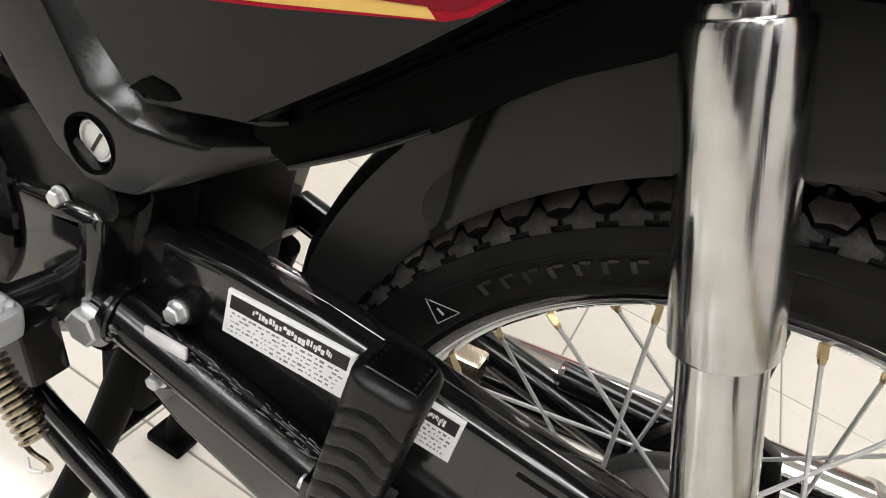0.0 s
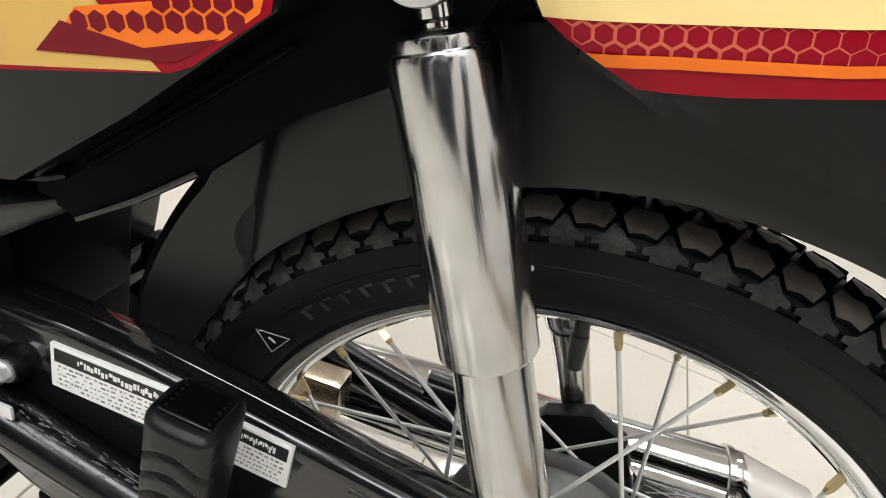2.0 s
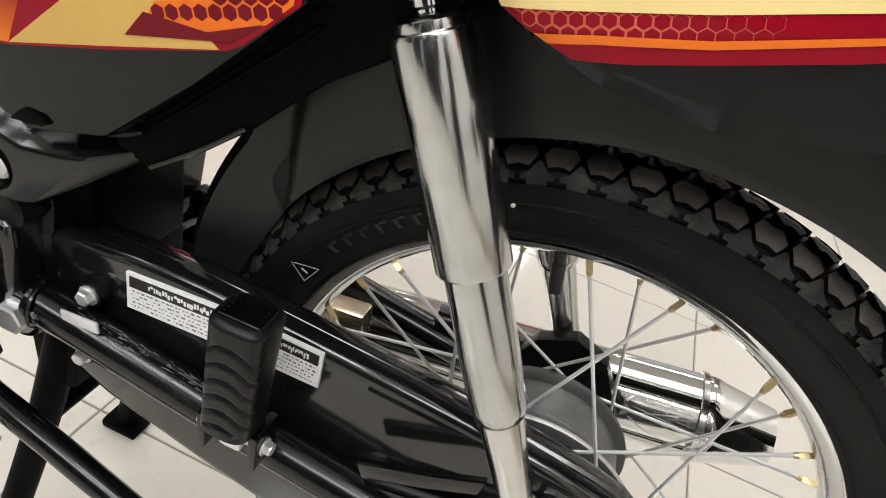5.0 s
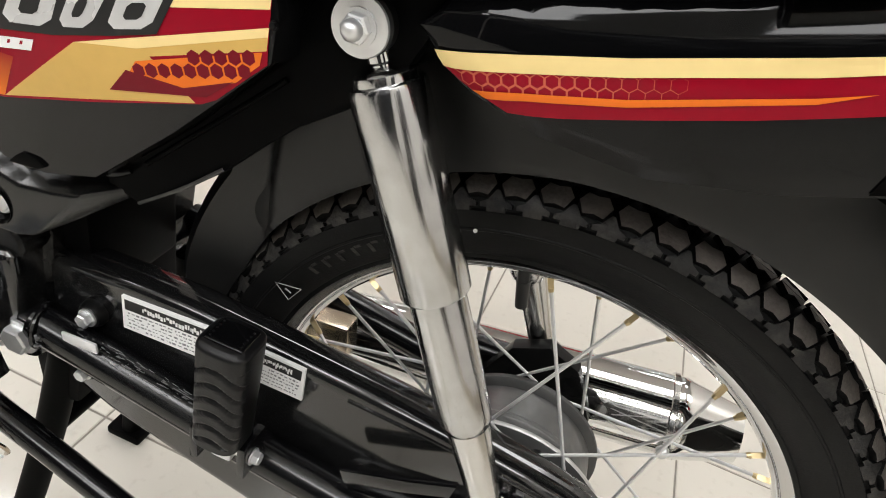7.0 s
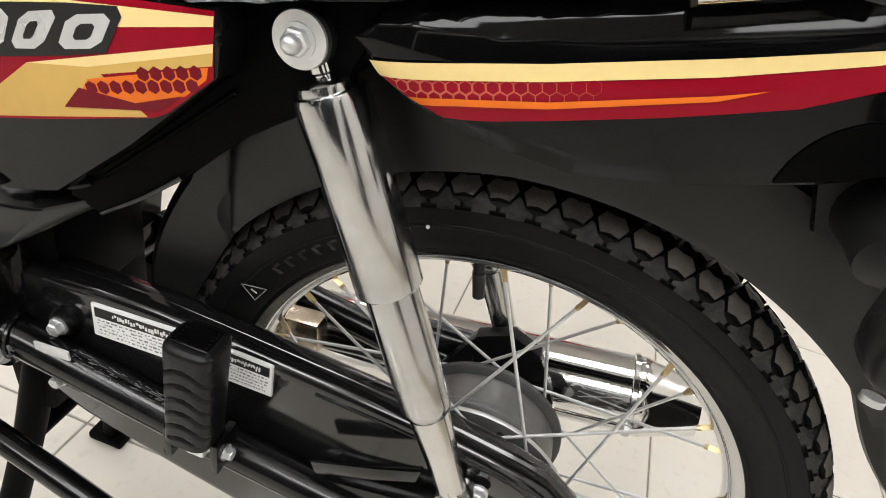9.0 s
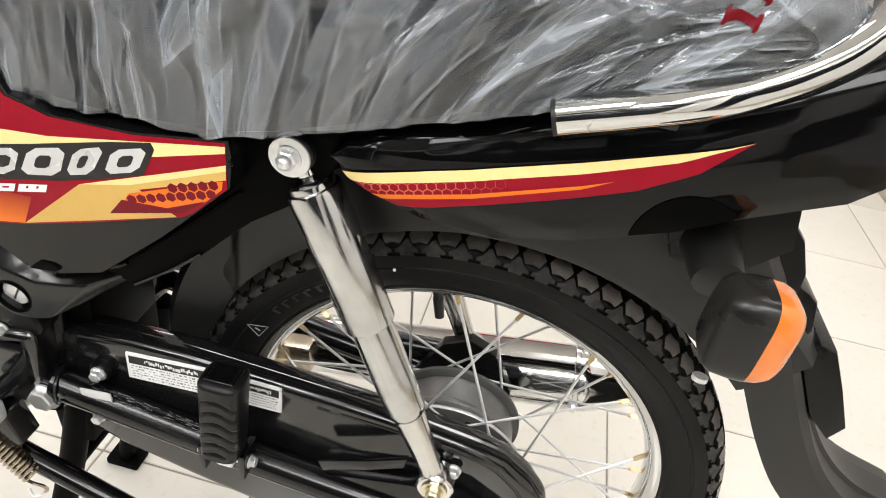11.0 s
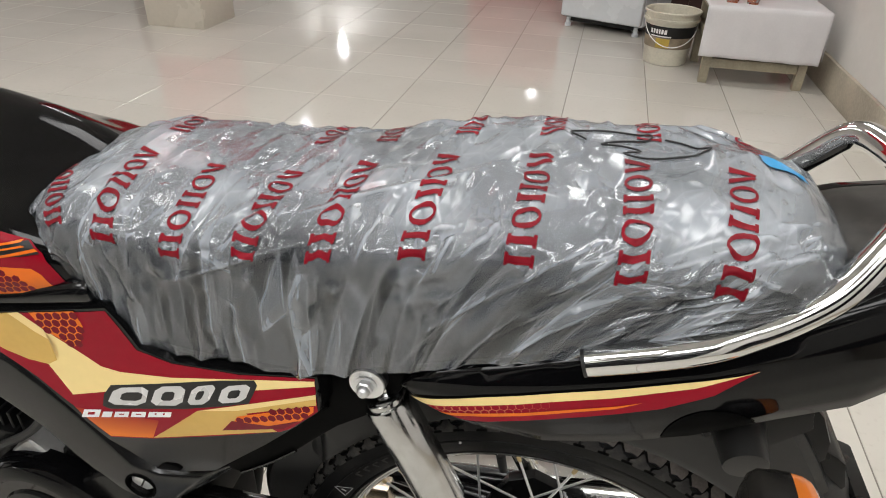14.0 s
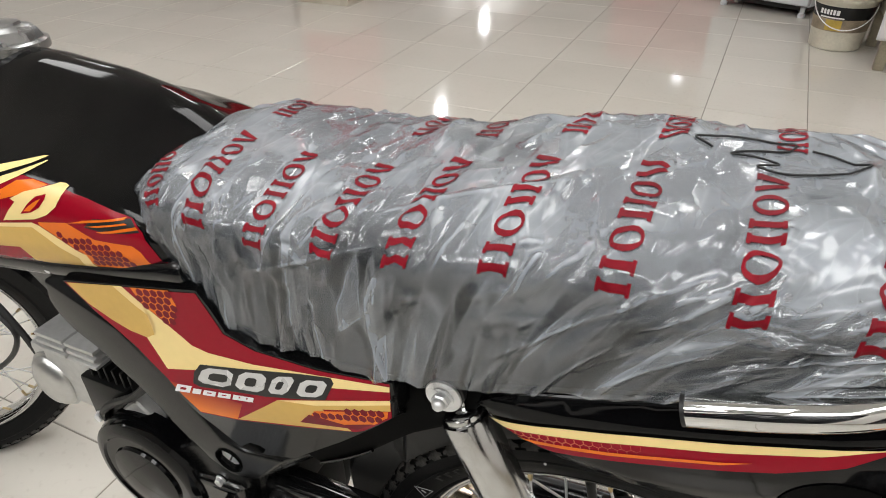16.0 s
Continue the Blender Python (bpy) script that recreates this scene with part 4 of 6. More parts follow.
def shell(outline, surf, thick, step=0.012, bevel=0.0025, hole=None):
    """A moulded skin of an outline over a surface, with its turned-in rim."""
    bm = bmesh.new()
    bm.faces.new([bm.verts.new((x, 0, z)) for x, z in outline])
    bmesh.ops.triangulate(bm, faces=bm.faces)
    cut_up(bm, step)
    bmesh.ops.remove_doubles(bm, verts=bm.verts, dist=1e-6)
    for v in bm.verts:
        v.co.y = surf(v.co.x, v.co.z)
    rim = [e for e in bm.edges if len(e.link_faces) == 1]
    ring = {v for e in rim for v in e.verts}
    ex = bmesh.ops.extrude_edge_only(bm, edges=rim)
    cx, cz = sum(p[0] for p in outline) / len(outline), sum(p[1] for p in outline) / len(outline)
    vs = [g for g in ex["geom"] if isinstance(g, bmesh.types.BMVert)]
    for v in vs:
        v.co.y += thick * 0.3
        d = Vector((v.co.x - cx, 0, v.co.z - cz)).normalized()
        v.co += d * bevel
    ex2 = bmesh.ops.extrude_edge_only(bm, edges=[e for e in bm.edges if len(e.link_faces) == 1])
    for v in [g for g in ex2["geom"] if isinstance(g, bmesh.types.BMVert)]:
        v.co.y += thick
    if hole:
        hx, hz, hr = hole
        gone = [f for f in bm.faces if math.hypot(f.calc_center_median().x - hx, f.calc_center_median().z - hz) < hr]
        edge = {v for f in gone for v in f.verts}
        bmesh.ops.delete(bm, geom=gone, context="FACES")
        for v in edge:
            if v.is_valid:
                d = Vector((v.co.x - hx, 0, v.co.z - hz))
                v.co.x, v.co.z = hx + d.x / d.length * hr, hz + d.z / d.length * hr
                v.co.y = surf(v.co.x, v.co.z)
    return bm


def soft(outline, n=3):
    return [tuple(p) for p in spline(outline + [outline[0]], len(outline) * n + 1)[:-1]]


panel = part("side_panel", shell(PANEL, panel_y, 0.03), PANEL_BLACK, bike, "black side panel with yellow, red and orange decals", 40)
COVER_TOP = [(-0.55, 0.707), (-0.475, 0.667), (-0.447, 0.643), (-0.424, 0.62), (-0.405, 0.597), (-0.389, 0.578), (-0.372, 0.558), (-0.357, 0.5495), (-0.327, 0.557), (-0.289, 0.567)]
COVER_LEDGE = [(-0.574, 0.69), (-0.491, 0.655), (-0.463, 0.63), (-0.44, 0.607), (-0.421, 0.585), (-0.405, 0.566), (-0.388, 0.546), (-0.36, 0.5395), (-0.335, 0.5435), (-0.313, 0.5485)]
COVER_REAR = [(-0.272, 0.57), (-0.2665, 0.566), (-0.301, 0.541), (-0.33, 0.519), (-0.352, 0.503)]
COVER_LOW = [(-0.366, 0.4985), (-0.385, 0.4975), (-0.408, 0.507), (-0.43, 0.528), (-0.452, 0.55), (-0.482, 0.581), (-0.512, 0.606), (-0.53, 0.62), (-0.555, 0.634), (-0.569, 0.648), (-0.577, 0.666)]
HOLE_X, HOLE_Z, HOLE_R = -0.384, 0.5175, 0.0158


def cover_y(x, z):
    return -0.1035 + 0.02 * (x + 0.3) - 0.04 * (0.56 - z)


def frame_cover():
    """A pressed cover: an upper ledge, a flat side with a round hole, and a rear facet turned inwards."""
    bm = bmesh.new()
    top = [bm.verts.new((x, cover_y(x, z) + 0.0185, z)) for x, z in COVER_TOP]
    ledge = [bm.verts.new((x, cover_y(x, z), z)) for x, z in COVER_LEDGE]
    rear = [bm.verts.new((x, cover_y(x, z) + 0.85 * max(0.0, (x + 0.313) * 0.764 - (z - 0.5485) * 0.645), z)) for x, z in COVER_REAR]
    low = [bm.verts.new((x, cover_y(x, z), z)) for x, z in COVER_LOW]
    for i in range(len(top) - 1):
        bm.faces.new((top[i], top[i + 1], ledge[i + 1], ledge[i]))
    bm.faces.new((top[-1], rear[0], rear[1], ledge[-1]))
    bm.faces.new((ledge[-1], rear[1], rear[2], rear[3], rear[4]))
    ring = [bm.verts.new((HOLE_X + HOLE_R * math.cos(t), cover_y(HOLE_X + HOLE_R * math.cos(t), HOLE_Z + HOLE_R * math.sin(t)), HOLE_Z + HOLE_R * math.sin(t))) for t in np.linspace(0, 2 * math.pi, 41)[:-1]]
    loop = ledge + [rear[-1]] + low
    edges = []
    for chain in (loop, ring):
        for p, q in zip(chain, chain[1:] + chain[:1]):
            edges.append(bm.edges.get((p, q)) or bm.edges.new((p, q)))
    bmesh.ops.triangle_fill(bm, edges=edges, use_beauty=True)
    hole = set(ring)
    bmesh.ops.recalc_face_normals(bm, faces=bm.faces)
    sharp = [bm.edges.get((p, q)) for p, q in zip(ledge, ledge[1:])] + [bm.edges.get((ledge[-1], rear[-1])), bm.edges.get((ledge[-1], rear[1]))]
    rim = [e for e in bm.edges if len(e.link_faces) == 1 and not (e.verts[0] in hole)]
    out = bmesh.ops.extrude_edge_only(bm, edges=rim)["geom"]
    for v in out:
        if isinstance(v, bmesh.types.BMVert):
            v.co.y += 0.028
    bmesh.ops.bevel(bm, geom=[e for e in sharp if e] + rim, offset=0.0022, segments=3, affect="EDGES", profile=0.5)
    return bm


fc = part("frame_cover", frame_cover(), COVER_BLACK, bike, "satin black pressed frame cover", 24)
hole_y = cover_y(HOLE_X, HOLE_Z)
cup = along((HOLE_X, hole_y, HOLE_Z), (HOLE_X, hole_y + 1.0, HOLE_Z + 0.04))
part("cover_hole", lathe([(0.017, 0.0004), (0.0166, -0.0008), (0.0158, -0.0006), (0.015, 0.001), (0.0148, 0.004), (0.0144, 0.0152), (0.004, 0.0154)], 40, cup, caps=False), DULL_BLACK, fc, "deep round hole in the cover", 40)
part("slotted_screw", lathe([(0.0122, 0.015), (0.0122, 0.0062), (0.0112, 0.0052), (0.0098, 0.0055), (0.0095, 0.005), (0.001, 0.0046)], 36, cup @ pose(0.0015, 0, 0)), ZINC, fc, "bright slotted screw head")
part("screw_slot", moved(box(-0.0009, 0.0009, -0.007, 0.007, 0.0042, 0.0052), cup @ pose(0, 0, 0, 0, 0, 28)), INK, fc)
# black plate as the shade behind the panel's lower edge, with its rubber bead
part("panel_recess_shade", plate([(-0.42, 0.64), (-0.40, 0.61), (-0.38, 0.585), (-0.362, 0.545), (-0.327, 0.552), (-0.28, 0.562), (-0.25, 0.60), (-0.28, 0.65)], -0.086, -0.06, 0.003), DULL_BLACK, bike, "black plate painted as the shaded recess under the panel")
part("edge_bead", tube([(-0.376, -0.1, 0.578), (-0.357, -0.1, 0.5575), (-0.345, -0.1, 0.5585), (-0.315, -0.0995, 0.567), (-0.29, -0.098, 0.5735), (-0.278, -0.096, 0.578)], [0.002, 0.003, 0.0036, 0.0036, 0.0036, 0.002], 12, 40), GLOSS_BLACK, bike, "black rubber edge bead")
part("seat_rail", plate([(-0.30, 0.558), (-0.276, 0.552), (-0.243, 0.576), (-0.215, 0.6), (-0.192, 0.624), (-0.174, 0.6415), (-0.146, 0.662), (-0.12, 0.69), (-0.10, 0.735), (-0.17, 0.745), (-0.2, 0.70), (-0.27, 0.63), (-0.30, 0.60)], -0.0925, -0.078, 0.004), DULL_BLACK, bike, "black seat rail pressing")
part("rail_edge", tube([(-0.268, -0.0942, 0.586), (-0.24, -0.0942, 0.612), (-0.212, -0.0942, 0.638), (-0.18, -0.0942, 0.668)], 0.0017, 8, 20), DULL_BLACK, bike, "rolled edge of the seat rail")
part("rail_flange", tube([(-0.276, -0.093, 0.5545), (-0.243, -0.094, 0.579), (-0.215, -0.094, 0.603)], 0.0016, 8, 20), FRAME_BLACK, bike)
INNER_X, INNER_Y = -0.343, 0.028
part("frame_rail", tube([(-0.66, -0.098, 0.697), (-0.5, -0.102, 0.727), (-0.39, -0.104, 0.7545), (-0.368, -0.102, 0.759)], 0.0125, 16, 20), FRAME_BLACK, bike, "black frame tube under the tank")
bolt("rail_screw", (-0.545, -0.109, 0.7165), 0.0045, 0.004, bike, label="bright screw head")
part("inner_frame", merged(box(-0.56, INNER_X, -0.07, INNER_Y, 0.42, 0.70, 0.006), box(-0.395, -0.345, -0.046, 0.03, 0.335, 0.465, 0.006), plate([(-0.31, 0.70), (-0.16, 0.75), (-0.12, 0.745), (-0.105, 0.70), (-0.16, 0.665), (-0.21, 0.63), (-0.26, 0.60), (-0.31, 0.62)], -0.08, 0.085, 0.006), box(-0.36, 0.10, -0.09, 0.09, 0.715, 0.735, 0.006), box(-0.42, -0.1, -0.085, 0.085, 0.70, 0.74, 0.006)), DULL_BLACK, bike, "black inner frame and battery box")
part("shock_mount", rod((-0.1415, -0.076, 0.7085), (-0.1415, 0.076, 0.7085), 0.016, seg=20), FRAME_BLACK, bike)
part("seat_skirt", plate([(-0.40, 0.745), (-0.35, 0.765), (-0.1, 0.775), (0.02, 0.80), (0.13, 0.835), (0.14, 0.815), (0.02, 0.775), (-0.1, 0.735), (-0.19, 0.712), (-0.29, 0.703), (-0.34, 0.708)], -0.1, 0.1, 0.006), GLOSS_BLACK, bike, "black seat base rim")


def stripes(name, polys, material, surf, parent, off, label="", fine=0.012):
    return part(name, decal(polys, surf, off, fine), material, parent, label, 80)


def hexes(x0, x1, z0, z1, size, slope, keep):
    """Outlines of a honeycomb inside a patch, laid along a slope."""
    out = []
    a = math.atan(slope)
    for j in range(-8, int((z1 - z0) / (size * 0.866)) + 9):
        for i in range(int((x1 - x0) / size / math.cos(a)) + 2):
            def at(u, v):
                return (x0 + u * math.cos(a) - v * math.sin(a), z0 + u * math.sin(a) + v * math.cos(a))
            u, v = (i + 0.5 * (j % 2)) * size, j * size * 0.866
            if keep(*at(u, v)):
                out.append([at(u + 0.5 * size * math.sin(radians(60 * k)), v + 0.5 * size * math.cos(radians(60 * k))) for k in range(6)])
    return out


def comb_lines(cells, thick, x_fade=9.0):
    """Thin hexagon outlines round honeycomb cells; they thin out beyond x_fade."""
    out = []
    for cell in cells:
        cx, cz = sum(p[0] for p in cell) / 6, sum(p[1] for p in cell) / 6
        k = thick * max(0.25, 1 - max(0.0, cx - x_fade) / 0.05)
        for (xa, za), (xb, zb) in zip(cell, cell[1:] + cell[:1]):
            out.append([(cx + (x - cx) * f, cz + (z - cz) * f) for x, z, f in ((xa, za, 1.155), (xb, zb, 1.155), (xb, zb, 1.155 - k), (xa, za, 1.155 - k))])
    return out


def inside(poly):
    def test(x, z):
        hit = False
        for (xa, za), (xb, zb) in zip(poly, poly[1:] + poly[:1]):
            if (za > z) != (zb > z) and x < (xb - xa) * (z - za) / (zb - za) + xa:
                hit = not hit
        return hit
    return test


# ---- decals of the side panel ----
def slanted(a, b, c, d, u0, u1, v0=0.0, v1=1.0):
    """A piece of the quadrilateral a (lower left), b (upper left), c (upper right), d (lower right)."""
    def at(u, v):
        lo = (a[0] + (d[0] - a[0]) * u, a[1] + (d[1] - a[1]) * u)
        hi = (b[0] + (c[0] - b[0]) * u, b[1] + (c[1] - b[1]) * u)
        return (lo[0] + (hi[0] - lo[0]) * v, lo[1] + (hi[1] - lo[1]) * v)
    return [at(u0, v0), at(u0, v1), at(u1, v1), at(u1, v0)]


stripes("red_field", [[(-0.374, 0.7455), (-0.353, 0.7500), (-0.3334, 0.714), (-0.304, 0.7058), (-0.245, 0.7055), (-0.181, 0.7135), (-0.1796, 0.681), (-0.2064, 0.6545), (-0.2146, 0.6495), (-0.28, 0.629), (-0.3387, 0.6127), (-0.3816, 0.6058), (-0.4069, 0.643), (-0.435, 0.668), (-0.4492, 0.6795), (-0.4775, 0.6965), (-0.505, 0.7225), (-0.431, 0.736)]], RED, panel_y, panel, 0.0004, "deep red field")
stripes("gold_stripe", [[(-0.502, 0.7225), (-0.445, 0.734), (-0.425, 0.718), (-0.401, 0.704), (-0.411, 0.69), (-0.421, 0.6845), (-0.44, 0.6865), (-0.459, 0.6925), (-0.483, 0.704), (-0.492, 0.712)], [(-0.2869, 0.6603), (-0.1805, 0.6983), (-0.1805, 0.6875), (-0.2429, 0.6661), (-0.2577, 0.6494), (-0.2696, 0.6393), (-0.218, 0.649), (-0.28, 0.6308), (-0.3387, 0.614)]], GOLD, panel_y, panel, 0.00055, "gold stripe")
stripes("yellow_stripe", [[(-0.445, 0.734), (-0.434, 0.7362), (-0.415, 0.721), (-0.389, 0.704), (-0.37, 0.6915), (-0.3526, 0.6888), (-0.3058, 0.6917), (-0.181, 0.7111), (-0.181, 0.7063), (-0.2307, 0.6933), (-0.2899, 0.6837), (-0.3622, 0.6675), (-0.4035, 0.6558), (-0.421, 0.6845), (-0.411, 0.69), (-0.401, 0.704), (-0.425, 0.718)], [(-0.2869, 0.6603), (-0.1805, 0.6983), (-0.1805, 0.694), (-0.25, 0.668)]], YELLOW, panel_y, panel, 0.0007, "bright yellow stripe")
stripes("orange_fade", [[(-0.4055, 0.641), (-0.3262, 0.6405), (-0.3387, 0.614), (-0.3816, 0.6072)]], FADE, panel_y, panel, 0.00055, "red field fading to orange at its foot")
HEX1 = [(-0.424, 0.7375), (-0.3815, 0.7455), (-0.377, 0.731), (-0.385, 0.711), (-0.391, 0.708), (-0.415, 0.721)]
HEX2 = [(-0.251, 0.6613), (-0.1825, 0.6864), (-0.1833, 0.6798), (-0.1953, 0.6675), (-0.2241, 0.6537), (-0.2577, 0.6494)]
for poly in (HEX1, HEX2):
    stripes("honeycomb_ground", [poly], ORANGE, panel_y, panel, 0.0008, "orange honeycomb ground")
tagged(stripes("honeycomb", hexes(-0.425, -0.37, 0.705, 0.75, 0.008, 0.18, inside(HEX1)) + hexes(-0.26, -0.18, 0.64, 0.69, 0.0076, 0.3, lambda x, z: inside(HEX2)(x, z) and z > 0.658 + 0.27 * (x + 0.245)), DARKRED, panel_y, panel, 0.00095, "dark red honeycomb cells"), kind="stuff")
stripes("dark_wedge", [[(-0.2569, 0.6549), (-0.2241, 0.6555), (-0.1965, 0.6675), (-0.2116, 0.6545), (-0.2680, 0.6405)]], DARKRED, panel_y, panel, 0.00095, "dark red wedge")
QUADS = [((-0.3727, 0.6514), (-0.3617, 0.6712), (-0.3264, 0.679), (-0.3344, 0.6571)), ((-0.331, 0.6585), (-0.3211, 0.68), (-0.2921, 0.6866), (-0.2994, 0.664)), ((-0.296, 0.6655), (-0.287, 0.6864), (-0.2636, 0.6935), (-0.2760, 0.6705)), ((-0.2676, 0.6726), (-0.2600, 0.692), (-0.2334, 0.6992), (-0.2418, 0.6799))]
stripes("black_surround", [[(-0.3765, 0.6485), (-0.3725, 0.6625), (-0.364, 0.6735), (-0.32, 0.6832), (-0.2605, 0.6975), (-0.232, 0.703), (-0.2295, 0.6985), (-0.2385, 0.6785), (-0.262, 0.6708), (-0.2985, 0.6605), (-0.335, 0.6535), (-0.37, 0.6465)]], INK, panel_y, panel, 0.00095, "black surround of the model mark")


def cut(q, u0, u1, v0, v1, c):
    """A piece of a quadrilateral with its corners cut off."""
    def at(u, v):
        return slanted(*q, u, u, v, v)[0]
    du, dv = c * (u1 - u0), c * (v1 - v0)
    return [at(u0 + du, v0), at(u0, v0 + dv), at(u0, v1 - dv), at(u0 + du, v1), at(u1 - du, v1), at(u1, v1 - dv), at(u1, v0 + dv), at(u1 - du, v0)]


stripes("model_mark", [cut(q, 0.02, 0.98, 0.0, 1.0, 0.2) for q in QUADS], SILVER, panel_y, panel, 0.0011, "silver slanted blocks")
stripes("model_mark_slot", [cut(q, 0.3, u1, 0.27, 0.73, 0.2) for q, u1 in zip(QUADS, (0.85, 0.68, 0.6, 0.7))], INK, panel_y, panel, 0.00125)
NAMEQ = ((-0.4023, 0.6297), (-0.3965, 0.6405), (-0.3103, 0.6565), (-0.3134, 0.6478))
stripes("name_mark", [slanted(*NAMEQ, u, u + w, 0.0, v) for u, w, v in ((0.0, 0.2, 1.0), (0.23, 0.11, 0.75), (0.37, 0.16, 0.75), (0.56, 0.16, 0.75), (0.75, 0.25, 0.75))], WHITE, panel_y, panel, 0.00095, "small white slanted blocks")
tagged(stripes("name_mark_slot", [slanted(*NAMEQ, u, u + w, 0.35, v) for u, w, v in ((0.06, 0.08, 0.7), (0.42, 0.06, 0.5), (0.61, 0.06, 0.5), (0.82, 0.02, 0.6), (0.91, 0.02, 0.6))], RED, panel_y, panel, 0.0011), kind="stuff")
part("rubber_grommet", plate([(-0.349, 0.5668), (-0.3425, 0.5735), (-0.337, 0.5775), (-0.332, 0.5772), (-0.326, 0.5765), (-0.3215, 0.5725), (-0.326, 0.5698), (-0.338, 0.5678)], panel_y(-0.333, 0.573) - 0.0016, panel_y(-0.333, 0.573) + 0.004, 0.0008), DULL_BLACK, panel, "black rubber tab at the panel edge")
bolt("panel_screw", (-0.1775, panel_y(-0.178, 0.695) - 0.0012, 0.7005), 0.0019, 0.002, panel, SATIN_BLACK)

# ---- decals of the tail cowl ----
stripes("yellow_stripe", [[(-0.1035, 0.7115), (-0.071, 0.7205), (-0.0236, 0.7335), (0.0387, 0.7533), (0.0869, 0.7694), (0.117, 0.7795), (0.1305, 0.7855), (0.0935, 0.766), (0.0413, 0.7467), (-0.0215, 0.7264), (-0.0697, 0.7127), (-0.0985, 0.7047)]], YELLOW, cowl_y, tail, 0.0017, "yellow stripe", 0.004)
stripes("red_stripe", [[(-0.0985, 0.7047), (-0.0697, 0.7127), (-0.0215, 0.7264), (0.0413, 0.7467), (0.0935, 0.766), (0.1305, 0.7855), (0.107, 0.762), (0.0757, 0.7433), (0.0274, 0.7247), (-0.041, 0.7008), (-0.0525, 0.6975), (-0.0655, 0.694), (-0.0765, 0.697), (-0.083, 0.699), (-0.09, 0.7012)]], RED, cowl_y, tail, 0.0011, "red stripe", 0.004)
stripes("orange_stripe", [[(-0.083, 0.6992), (-0.059, 0.7068), (-0.0189, 0.7178), (0.0442, 0.7399), (0.0628, 0.7474), (0.0452, 0.7377), (-0.0181, 0.7147), (-0.0575, 0.7035), (-0.0762, 0.6972)]], ORANGE, cowl_y, tail, 0.0017, "thin orange stripe", 0.004)
def on_cowl(*patch):
    """Honeycomb cells that end short of the cowl's slanting front edge."""
    return [c for c in hexes(*patch) if all(x > -0.0975 + 3.19 * max(0.0, 0.7045 - z) for x, z in c)]


HEX3 = [(-0.0985, 0.7045), (-0.0697, 0.7117), (-0.0215, 0.7254), (0.005, 0.734), (0.0, 0.7255), (-0.0189, 0.7185), (-0.059, 0.7072), (-0.083, 0.6995)]
tagged(stripes("honeycomb", comb_lines(on_cowl(-0.105, 0.003, 0.693, 0.722, 0.0062, 0.3, lambda x, z: any(inside(HEX3)(x, z + d) for d in (-0.0028, 0, 0.0028))), 0.19, -0.05), mat("light_red_decal", (0.6, 0.12, 0.07), 0.2, spec=0.14), cowl_y, tail, 0.0013, "light red honeycomb lines", 0.004), kind="stuff")
# flat foil in place of a modelled recess
stripes("cowl_recess", [spline([(0.082, 0.7085), (0.0835, 0.722), (0.091, 0.736), (0.104, 0.745), (0.12, 0.746), (0.134, 0.741), (0.142, 0.7345)], 24) + [(0.127, 0.726), (0.105, 0.7165)]], DULL_BLACK, cowl_y, tail, 0.0008, "dull black patch laid flat on the cowl for its recess", 0.004)


def tail_pad():
    rows = []
    for x in np.linspace(0.17, 0.315, 24):
        hi, w = C_TOP(x), C_WID(x)
        rows.append([(x, y, hi + z) for y, z in ((-w * 0.66, -0.004), (-w * 0.64, 0.002), (-w * 0.52, 0.0055), (-w * 0.2, 0.007), (w * 0.2, 0.007), (w * 0.52, 0.0055), (w * 0.64, 0.002), (w * 0.66, -0.004))])
    return rings(rows)


part("tail_pad", tail_pad(), mat("dusty_grey_plastic", (0.035, 0.032, 0.029), 0.5, vary=0.3, dust=0.2, scale=30, spec=0.3), tail, "dusty dark grey top of the tail", 40)
# tail lamp
part("tail_lamp", rings([[(x, w * math.cos(a), z + h * math.sin(a)) for a in np.linspace(0, 2 * math.pi, 25)[:-1]] for x, w, z, h in ((0.285, 0.062, 0.815, 0.026), (0.325, 0.062, 0.815, 0.028), (0.343, 0.055, 0.812, 0.024), (0.35, 0.035, 0.81, 0.014))]), REDLENS, bike, "red tail lamp lens", 40)
part("lamp_lip", plate([(0.222, 0.765), (0.246, 0.7655), (0.259, 0.778), (0.27, 0.805), (0.25, 0.8), (0.235, 0.779)], -0.076, -0.05, 0.003), REDLENS, tail, "red edge of the tail lamp")

# grab rail
RAIL = [(0.02, -0.117, 0.7805), (0.06, -0.1165, 0.794), (0.095, -0.112, 0.805), (0.12, -0.1045, 0.815), (0.143, -0.0975, 0.8275), (0.1646, -0.09, 0.845), (0.182, -0.079, 0.869), (0.194, -0.069, 0.887), (0.2015, -0.058, 0.8945), (0.207, -0.04, 0.8965), (0.2118, 0.0, 0.8965)]
RAIL += [(x, -y, z) for x, y, z in reversed(RAIL[:-1])]
rail = part("grab_rail", tube(RAIL, 0.0106, 24, 150), CHROME, bike, "chrome tubular grab rail round the seat", 60)
for s in (-1, 1):
    part("rail_end", lathe([(0.0102, 0), (0.0106, 0.003), (0.0074, 0.0032), (0.007, -0.004)], 24, along((0.0205, s * 0.117, 0.7807), (-0.02, s * 0.117, 0.767))), INK, rail)
    part("rail_bracket", box(0.05, 0.085, min(s * 0.09, s * 0.116), max(s * 0.09, s * 0.116), 0.786, 0.798, 0.002), FRAME_BLACK, rail)


